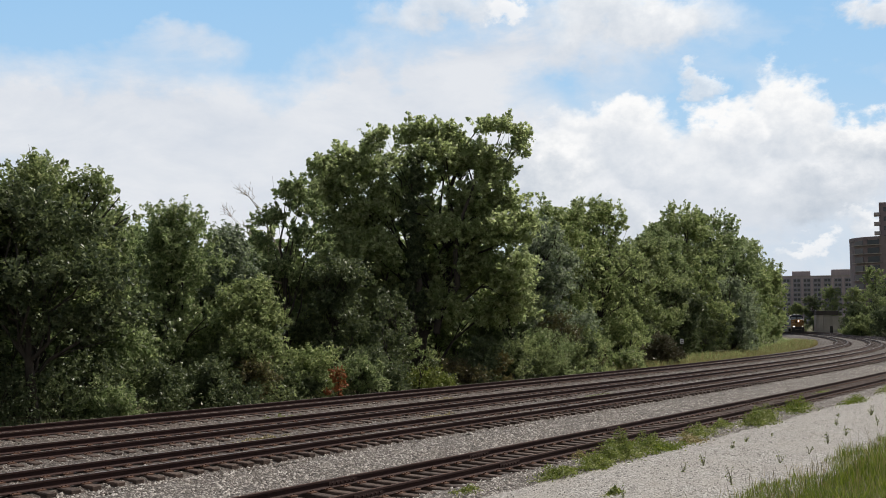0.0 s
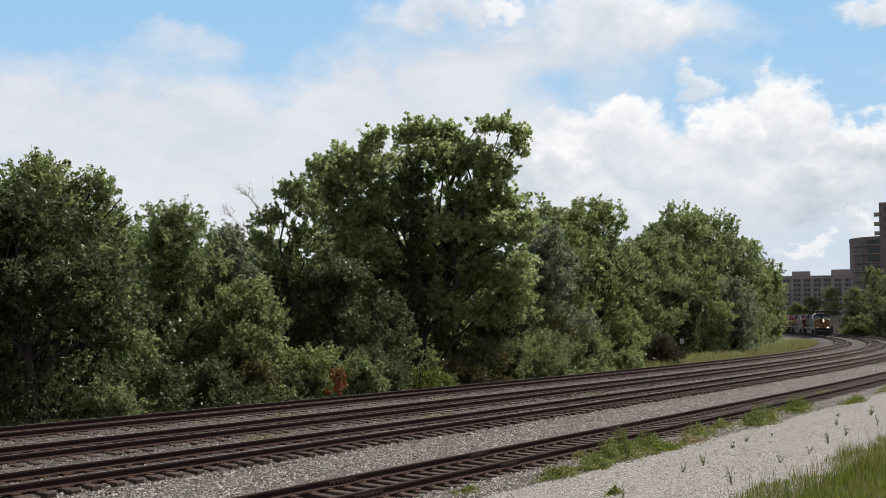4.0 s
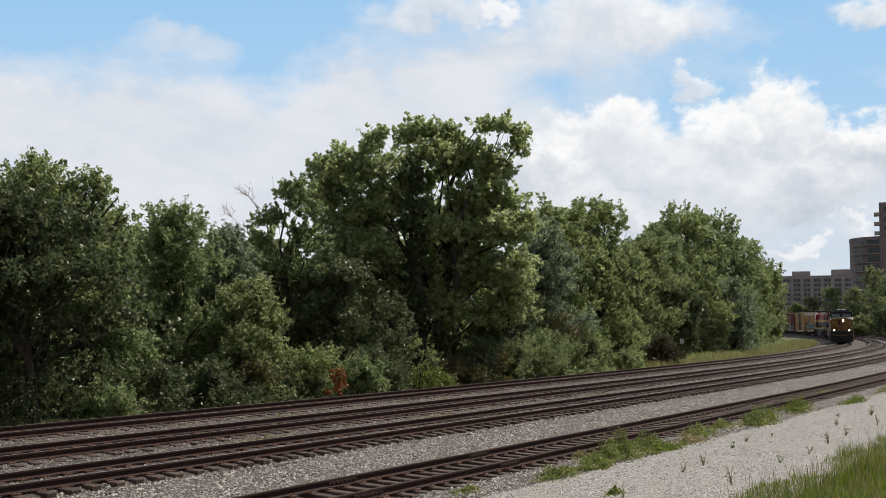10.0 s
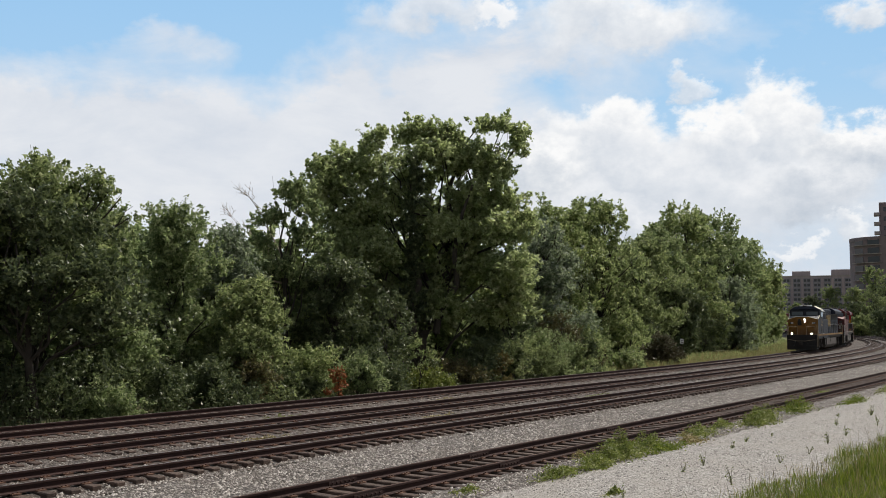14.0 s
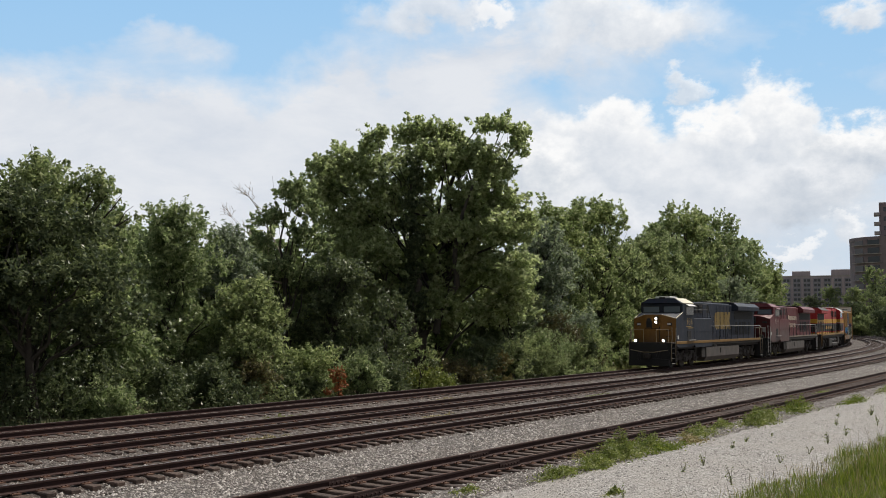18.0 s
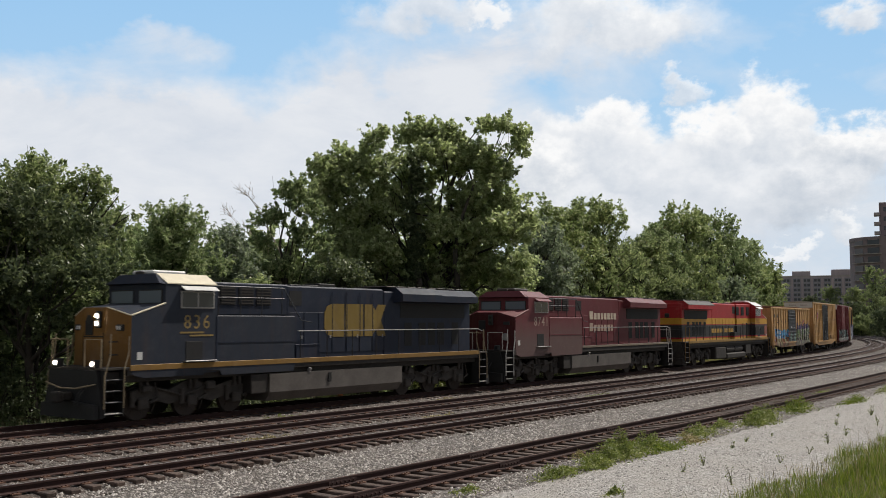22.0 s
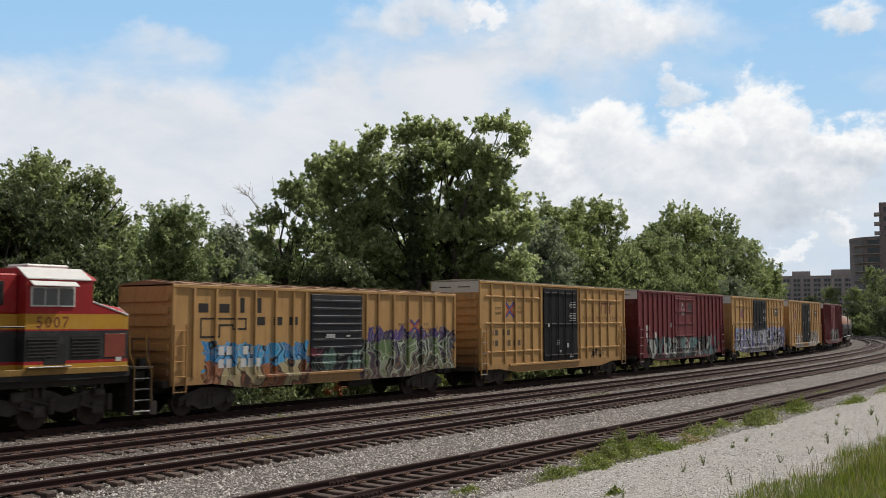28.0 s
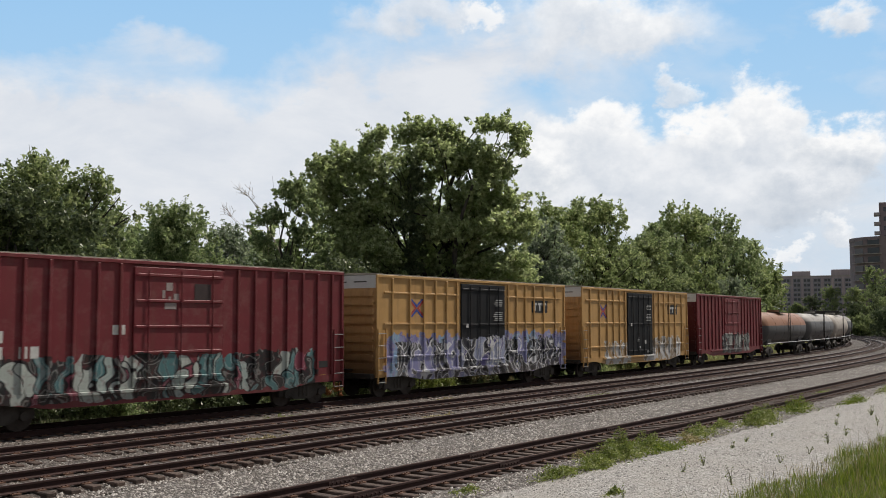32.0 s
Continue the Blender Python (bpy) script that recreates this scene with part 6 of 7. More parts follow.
    for i in range(8):
        part("fan_cover", B().span(X(14.8 + i * 0.72), X(15.4 + i * 0.72), -0.95, 0.95, 4.59, 4.65, 0.02), STEELGREY, car)
    part("rear_face", B().span(X(20.9), X(20.97), -0.85, 0.85, 1.9, 4.2, 0.02), sc["body"], car)
    rl = part("rear_headlight", B().span(X(20.95), X(21.05), -0.16, 0.16, 3.4, 3.7, 0.02), BLACK, car)
    for y in (-0.08, 0.08):
        part("lens", B().tube([(X(21.05), y, 3.55), (X(21.07), y, 3.55)], 0.065, 10), CABGLASS, rl)
    # walkway rails
    for k in (-1, 1):
        b = B().tube([(X(9.0), k * 1.48, 2.8), (X(20.9), k * 1.48, 2.8), (X(21.3), k * 1.45, 2.7)], 0.02, 6)
        part("handrail", b, sc["rail"] if banded else HANDRAIL, car)
        for i in range(9):
            a = 9.1 + i * 1.46
            part("stanchion", B().tube([(X(a), k * 1.48, 1.66), (X(a), k * 1.48, 2.8)], 0.022, 6), HANDRAIL_DARK, car)
        if banded:
            for a in (4.6, 6.0, 7.4, 8.4):
                part("stanchion", B().tube([(X(a), k * 1.48, 1.66), (X(a), k * 1.48, 3.0)], 0.026, 6), HANDRAIL_DARK, car)
            part("handrail", B().tube([(X(4.6), k * 1.48, 3.0), (X(8.4), k * 1.48, 3.0)], 0.022, 6), HANDRAIL_DARK, car)
    # tank, trucks
    if banded:
        part("fuel_tank", B().span(X(7.6), X(12.4), -1.45, 1.45, 0.3, 0.75, 0.1), GEAR, car)
        for k in (-1, 1):
            for a in (8.3, 10.4):
                part("air_reservoir", B().tube([(X(a), k * 1.15, 1.02), (X(a + 1.9), k * 1.15, 1.02)], 0.27, 14), GEAR, car)
        part("equipment_box", B().span(X(6.3), X(7.6), -1.45, 1.45, 0.55, 1.3, 0.03), GEAR, car)
        part("fuel_tank", B().span(X(12.6), X(15.0), -1.45, 1.45, 0.35, 1.25, 0.08), GEAR, car)
    else:
        tank = [(-1.5, 0.62), (-1.25, 0.3), (1.25, 0.3), (1.5, 0.62), (1.5, 1.28), (-1.5, 1.28)]
        t = part("fuel_tank", B().prism(tank, 0, X(7.55), X(15.15)), TANK_DUST, car, "dusty grey fuel tank")
        for k in (-1, 1):
            part("filler", B().tube([(X(9.6), k * 1.45, 1.28), (X(9.6), k * 1.5, 1.42)], 0.07, 8), HANDRAIL, t)
            part("sight_glass", B().span(X(10.6), X(10.75), k * 1.5, k * 1.54, 0.85, 1.2), GRILLE, t)
        part("equipment_box", B().span(X(6.7), X(7.5), -1.45, 1.45, 0.6, 1.3, 0.03), GEAR, car)
    for c in (4.35, 17.95):
        add_truck(car, [X(c - 1.95), X(c), X(c + 1.95)], 0.53)
    # house colours on the hood
    for k in (-1, 1):
        y = k * 1.045
        if style == "blue":
            z0, z1 = 2.55, 3.85
            shapes = ([(X(10.85), 2.9), (X(10.85), 3.5), (X(11.0), 3.75), (X(11.3), z1), (X(12.0), z1), (X(12.0), z0), (X(11.3), z0), (X(11.0), 2.65)],
                      [(X(12.1), z0), (X(12.1), z1), (X(13.15), z1), (X(13.15), z0)],
                      [(X(13.25), z0), (X(13.25), z1), (X(13.75), z1), (X(13.92), 3.6), (X(14.1), z1), (X(14.6), z1), (X(14.3), 3.2), (X(14.6), z0), (X(14.1), z0), (X(13.92), 2.8), (X(13.75), z0)])
            for out in shapes:
                part("logo_shape", B().prism(out, 1, y, y + k * 0.004), LOGO_YELLOW, car, "plain faded yellow logo block")
            for a in (11.3, 12.15, 12.95, 13.75):
                part("door_seam", B().span(X(a + 0.03), X(a), y, y + k * 0.012, 1.95, 4.3), sc["body"], car)
        elif style == "maroon":
            for z, n0, count, tone in ((3.46, 10.6, 8, (0.50, 0.42, 0.33)), (2.78, 10.6, 7, (0.36, 0.27, 0.21))):
                a = n0
                for i in range(count):
                    wd = 0.42 if i == 0 else 0.34 if i % 3 else 0.26
                    bar(car, X(a + wd), X(a), y, z - 0.2, z + (0.26 if i == 0 else 0.17), tone, "logo_shape")
                    a += wd + 0.12
        else:
            a = 9.5
            for i in range(14):
                if i not in (6,):
                    bar(car, X(a + 0.26), X(a), y, 2.3, 2.6, (0.46, 0.27, 0.045), "logo_shape")
                a += 0.38
    return car


def empty_part(name, parent):
    """A part whose pieces are meshes of their own."""
    ob = part(name, B().span(-0.01, 0.01, -0.01, 0.01, 1.6, 1.64), GEAR, parent)
    return ob


def boxcar(style, label, h, body_paint, door, z_sill, ribs, bars_z, end_paint, spin=True, end_white=True, roof_mat=None):
    """A fifty-foot boxcar, about 17.8 m over the couplers."""
    car = empty("boxcar", label, "boxcar", "boxcars")
    hx, hy = 7.95, 1.40
    z0 = z_sill
    d0, d1 = door["x"]
    for k in (-1, 1):
        part("side_panel", B().span(-hx, d0, k * (hy - 0.05), k * hy, z0 + 0.15, h), body_paint, car)
        part("side_panel", B().span(d1, hx, k * (hy - 0.05), k * hy, z0 + 0.15, h), body_paint, car)
        part("side_panel", B().span(d0, d1, k * (hy - 0.09), k * (hy - 0.05), z0 + 0.15, h), body_paint, car)
        part("side_sill", B().prism([(-hx, z0 + 0.26), (-hx, z0), (-6.2, z0), (-4.6, z0 - 0.22), (4.6, z0 - 0.22), (6.2, z0), (hx, z0), (hx, z0 + 0.26)], 1, k * (hy - 0.03), k * (hy + 0.03)), body_paint, car)
        part("top_chord", B().span(-hx, hx, k * (hy - 0.04), k * (hy + 0.06), h - 0.12, h, 0.015), body_paint, car)
        for x in (-hx + 0.06, hx - 0.06):
            part("corner_post", B().span(x - 0.06, x + 0.06, k * (hy - 0.06), k * (hy + 0.05), z0, h, 0.012), body_paint, car)
        rib = mesh_of("rib", B().span(-0.055, 0.055, 0, 0.065, 0.26, h - z0 - 0.12, 0.02) if k > 0 else B().span(-0.055, 0.055, -0.065, 0, 0.26, h - z0 - 0.12, 0.02), body_paint)
        for x in ribs:
            if d0 - 0.05 < x < d1 + 0.05:
                continue
            # ribs carry the car's own space in their mesh so that paint and tags run across them
            me = rib.copy()
            me.transform(Matrix.Translation((x, k * hy, z0)))
            part("rib", me, None, car)
        for z in bars_z:
            for a, c in ((-hx + 0.5, d0 - 0.15), (d1 + 0.15, hx - 0.5)):
                part("side_rail", B().span(a, c, k * hy, k * (hy + 0.05), z - 0.04, z + 0.04, 0.012), body_paint, car)
        # door
        yd = k * (hy + (0.0 if door.get("flush") else 0.03))
        dr = part("door", B().span(d0 + 0.04, d1 - 0.04, yd - k * 0.05, yd + k * 0.02, z0 + 0.22, h - 0.2, 0.01), door["paint"], car, door.get("label", ""))
        nb = door.get("ribs", 7)
        for i in range(nb):
            z = z0 + 0.5 + i * (h - z0 - 0.95) / (nb - 1)
            part("door_rib", B().span(d0 + 0.1, d1 - 0.1, yd + k * 0.02, yd + k * 0.06, z - 0.05, z + 0.05, 0.018), door["paint"], dr)
        for x in door.get("bars", ()):
            part("lock_bar", B().tube([(x, yd + k * 0.07, z0 + 0.25), (x, yd + k * 0.07, h - 0.3)], 0.022, 6), door["paint"], dr)
        part("door_track", B().span(d0 - 0.2, min(hx, d1 + (d1 - d0) * 0.9), k * (hy + 0.0), k * (hy + 0.1), z0 + 0.1, z0 + 0.2, 0.01), body_paint, car)
        for a, c in door.get("text", ()):
            for j in range(c[2]):
                bar(car, a[0], a[0] + c[0] * (0.8 + 0.2 * ((j * 7) % 3) / 2), yd + k * 0.062, a[1] - j * 0.09, a[1] - j * 0.09 + c[1], (0.42, 0.42, 0.42), "marking")
        for x in (-hx + 0.32, hx - 0.32):
            if (x > 0) == (k > 0) or style == "tall":
                ld = part("ladder", B().span(x - 0.27, x - 0.23, k * (hy + 0.04), k * (hy + 0.1), z0 - 0.25, z0 + 2.0), body_paint, car)
                part("stile", B().span(x + 0.23, x + 0.27, k * (hy + 0.04), k * (hy + 0.1), z0 - 0.25, z0 + 2.0), body_paint, ld)
                for j in range(5):
                    part("rung", B().tube([(x - 0.25, k * (hy + 0.09), z0 - 0.2 + j * 0.5), (x + 0.25, k * (hy + 0.09), z0 - 0.2 + j * 0.5)], 0.018, 5), HANDRAIL if style == "tall" else body_paint, ld)
    for k in (-1, 1):
        e = part("end_wall", B().span(k * (hx - 0.1), k * hx, -hy + 0.02, hy - 0.02, z0 + 0.1, h - 0.05), end_paint, car)
        n = 9 if style == "tall" else 7
        top = h - (0.62 if end_white else 0.3)
        for i in range(n):
            z = z0 + 0.45 + i * (top - z0 - 0.6) / (n - 1)
            part("end_rib", B().prism([(-1.25, z - 0.12), (-1.3, z), (-1.25, z + 0.12), (1.25, z + 0.12), (1.3, z), (1.25, z - 0.12)], 0, k * hx, k * (hx + 0.07)), end_paint, e)
        if end_white:
            part("end_panel", B().span(k * hx, k * (hx + 0.015), -hy + 0.02, hy - 0.02, h - 0.55, h - 0.02), WHITE, car, "white painted top of the end wall")
            for y in (-0.9, 0.2):
                part("marking", B().span(k * (hx + 0.015), k * (hx + 0.018), y, y + 0.7, h - 0.31, h - 0.26), STEELGREY, car)
        add_coupler(car, 8.93 * k, k)
        part("end_sill", B().span(k * (hx - 0.05), k * (hx + 0.2), -1.3, 1.3, z0 - 0.05, z0 + 0.16, 0.02), GEAR, car)
        part("brake_step", B().span(k * (hx + 0.02), k * (hx + 0.35), -1.1, 0.2, z0 + 0.3, z0 + 0.34), GEAR, car)
    ridge = 0.16 if style == "low" else 0.08
    part("roof", B().prism([(-hy - 0.05, h), (hy + 0.05, h), (hy + 0.05, h + 0.03), (0, h + ridge), (-hy - 0.05, h + 0.03)], 0, -hx, hx), roof_mat or body_paint, car)
    seam = mesh_of("roof_seam", B().prism([(-hy - 0.06, h + 0.03), (hy + 0.06, h + 0.03), (hy + 0.06, h + 0.06), (0, h + ridge + 0.035), (-hy - 0.06, h + 0.06)], 0, -0.04, 0.04), roof_mat or body_paint)
    for i in range(13):
        part("roof_seam", seam, None, car).matrix_basis = Matrix.Translation((-7.6 + i * 1.27, 0, 0))
    part("underframe", B().span(-7.9, 7.9, -0.35, 0.35, 0.75, z0 + 0.2, 0.02).span(-hx, hx, -1.25, 1.25, z0 + 0.0, z0 + 0.12), GEAR, car)
    part("brake_cylinder", B().span(-2.6, -1.2, 0.4, 1.0, 0.55, 0.95, 0.05), GEAR, car)
    part("air_reservoir", B().tube([(0.4, -0.7, 0.8), (2.0, -0.7, 0.8)], 0.22, 10), GEAR, car)
    for c in (6.1, -6.1):
        add_truck(car, [c + 0.89, c - 0.89], 0.46, spin)
    return car


def tank_car(label, shell, spin=False):
    car = empty("tank_car", label, "tank car", "tank cars")
    b = B()
    b.smooth = True
    prof = [(-8.3, 0.25), (-8.2, 0.75), (-7.95, 1.15), (-7.6, 1.38), (-7.3, 1.45), (7.3, 1.45), (7.6, 1.38), (7.95, 1.15), (8.2, 0.75), (8.3, 0.25)]
    v, f, n = [], [], 32
    for x, r in prof:
        v += [(x, r * math.cos(2 * math.pi * k / n), 2.5 + r * math.sin(2 * math.pi * k / n)) for k in range(n)]
    for i in range(len(prof) - 1):
        f += [(i * n + k, (i + 1) * n + k, (i + 1) * n + (k + 1) % n, i * n + (k + 1) % n) for k in range(n)]
    f += [tuple(range(n)), tuple(range(len(v) - n, len(v)))[::-1]]
    part("tank_shell", b.add(v, f), shell, car)
    for x in (-5.0, -1.7, 1.7, 5.0):
        part("weld_band", B().tube([(x, 1.455 * math.cos(a), 2.5 + 1.455 * math.sin(a)) for a in [i * math.pi / 10 for i in range(21)]], 0.02, 4, False), shell, car)
    part("manway", B().tube([(0, 0, 3.85), (0, 0, 4.2)], 0.55, 16), shell, car)
    part("top_platform", B().span(-1.4, 1.4, -0.9, 0.9, 3.93, 3.97).tube([(-1.4, -0.9, 4.0), (-1.4, -0.9, 4.7), (1.4, -0.9, 4.7), (1.4, -0.9, 4.0)], 0.025, 5).tube([(-1.4, 0.9, 4.0), (-1.4, 0.9, 4.7), (1.4, 0.9, 4.7), (1.4, 0.9, 4.0)], 0.025, 5), GEAR, car)
    for k in (-1, 1):
        part("stub_sill", B().span(k * 5.0, k * 8.6, -0.3, 0.3, 0.75, 1.15, 0.03), GEAR, car)
        part("saddle", B().prism([(-1.2, 1.9), (-1.0, 1.1), (1.0, 1.1), (1.2, 1.9)], 0, k * 5.4, k * 6.8), shell, car)
        part("end_platform", B().span(k * 7.6, k * 8.55, -1.45, 1.45, 1.12, 1.2, 0.02), GEAR, car)
        part("walk_rail", B().tube([(-8.4, k * 1.5, 1.25), (8.4, k * 1.5, 1.25)], 0.03, 6), WHITE, car)
        b = B()
        for x in (-8.4, -4, 0, 4, 8.4):
            b.tube([(x, k * 1.5, 1.25), (x, k * 1.2, 1.0)], 0.02, 5)
        part("rail_brackets", b, GEAR, car)
        lad = part("ladder", B().span(-0.3, -0.26, k * 1.46, k * 1.52, 1.2, 3.9), GEAR, car)
        part("stile", B().span(0.26, 0.3, k * 1.46, k * 1.52, 1.2, 3.9), GEAR, lad)
        for j in range(8):
            part("rung", B().tube([(-0.28, k * 1.49, 1.4 + j * 0.33), (0.28, k * 1.49, 1.4 + j * 0.33)], 0.015, 5), GEAR, lad)
        add_coupler(car, 8.93 * k, k)
        add_truck(car, [k * 6.1 + 0.89, k * 6.1 - 0.89], 0.46, spin)
    return car


# paint of the wagons; the spray-painted tags lie in each car's own space
TAN, TAN2, RED = (0.48, 0.285, 0.11), (0.48, 0.285, 0.105), (0.158, 0.020, 0.027)
P_RAIL = paint("faded_tan_boxcar_paint", TAN, grime=0.8, low=0.9, dirt=(0.09, 0.045, 0.025), tags=[
    (1.5, 6.6, 2.4, 1.5, ((0.03, 0.26, 0.55), (0.04, 0.32, 0.6), (0.02, 0.2, 0.48)), (0.012, 0.012, 0.015)),
    (1.5, 6.6, 1.7, 0.5, ((0.30, 0.095, 0.03), (0.20, 0.06, 0.022), (0.34, 0.12, 0.045), (0.42, 0.36, 0.20), (0.14, 0.045, 0.02)), (0.012, 0.012, 0.015)),
    (-7.9, -1.6, 2.8, 1.9, ((0.05, 0.035, 0.16), (0.07, 0.045, 0.2), (0.03, 0.025, 0.09)), (0.02, 0.02, 0.03)),
    (-7.7, -1.4, 2.45, 0.6, ((0.012, 0.012, 0.014), (0.02, 0.03, 0.016), (0.10, 0.16, 0.06), (0.012, 0.012, 0.016), (0.03, 0.025, 0.05), (0.012, 0.014, 0.012)), (0.40, 0.46, 0.36))])
P_TTX = paint("faded_yellow_boxcar_paint", TAN2, grime=0.65, low=0.7, dirt=(0.13, 0.066, 0.03), tags=[
    (-5.3, -3.6, 1.6, 1.15, ((0.36, 0.21, 0.08), (0.02, 0.016, 0.012)), (0.016, 0.013, 0.01))])
P_TTX_B = paint("tagged_yellow_boxcar_paint", TAN2, grime=0.6, low=0.6, tags=[
    (-7.9, 7.4, 2.6, 0.55, ((0.16, 0.15, 0.36), (0.22, 0.24, 0.45), (0.20, 0.32, 0.48), (0.26, 0.24, 0.42)), (0.24, 0.25, 0.42)),
    (-7.4, 6.6, 2.3, 0.6, ((0.012, 0.012, 0.016), (0.016, 0.016, 0.02), (0.02, 0.02, 0.03), (0.22, 0.22, 0.40), (0.012, 0.012, 0.014)), (0.62, 0.62, 0.64))])
P_TTX_C = paint("lightly_tagged_yellow_boxcar_paint", TAN2, grime=0.5, low=0.3, tags=[
    (-6.6, -0.5, 2.1, 0.7, ((0.45, 0.45, 0.46), (0.2, 0.15, 0.1), (0.3, 0.2, 0.1)), (0.55, 0.55, 0.56)), (1.5, 5.0, 1.9, 0.6, ((0.4, 0.4, 0.4), (0.3, 0.2, 0.1)), (0.55, 0.55, 0.56))])
P_RED = paint("weathered_red_boxcar_paint", RED, grime=0.6, low=0.6, dirt=(0.045, 0.025, 0.022), tags=[
    (-6.4, 6.6, 2.05, 0.75, ((0.02, 0.022, 0.022), (0.38, 0.42, 0.39), (0.07, 0.17, 0.18), (0.012, 0.012, 0.012), (0.30, 0.36, 0.34), (0.22, 0.05, 0.08)), (0.012, 0.012, 0.015))])
P_RED2 = paint("red_boxcar_paint", RED, grime=0.45, low=0.3, tags=[(-4.5, 2.5, 2.2, 0.8, ((0.1, 0.1, 0.1), (0.3, 0.32, 0.3), (0.12, 0.03, 0.03)), (0.012, 0.012, 0.015))])
P_BLACKDOOR = paint("black_door_paint", (0.009, 0.010, 0.013), grime=0.2, low=0.3)
P_TAGDOOR = paint("tagged_black_door_paint", (0.011, 0.012, 0.015), grime=0.2, low=0.3, tags=[
    (-2.0, 2.0, 2.4, 0.6, ((0.02, 0.02, 0.03), (0.28, 0.30, 0.42), (0.03, 0.03, 0.04), (0.10, 0.09, 0.22)), (0.55, 0.55, 0.56))])
P_GREYDOOR = paint("blue_grey_door_paint", (0.032, 0.036, 0.044), grime=0.45, low=0.5, tags=[
    (-1.6, 1.6, 2.0, 0.7, ((0.02, 0.03, 0.03), (0.12, 0.2, 0.17), (0.2, 0.05, 0.07), (0.03, 0.03, 0.04)), (0.012, 0.012, 0.015))])
# end walls: rust grime low down, plus darkening for the side turned from the sun
END_TAN = paint("shaded_rusty_tan_end_paint", (0.46, 0.265, 0.11), grime=0.85, low=1.8, dirt=(0.085, 0.042, 0.024))
END_RED = paint("shaded_grimy_red_end_paint", (0.085, 0.014, 0.018), grime=0.8, low=1.8, dirt=(0.04, 0.018, 0.016))
RUSTROOF = plain("rust_stained_tan_roof", (0.26, 0.15, 0.085), 0.75, 0.1, 0.5, 1.5)
PALEROOF = plain("galvanised_roof", (0.40, 0.36, 0.30), 0.55, 0.3, 0.3, 1.5)


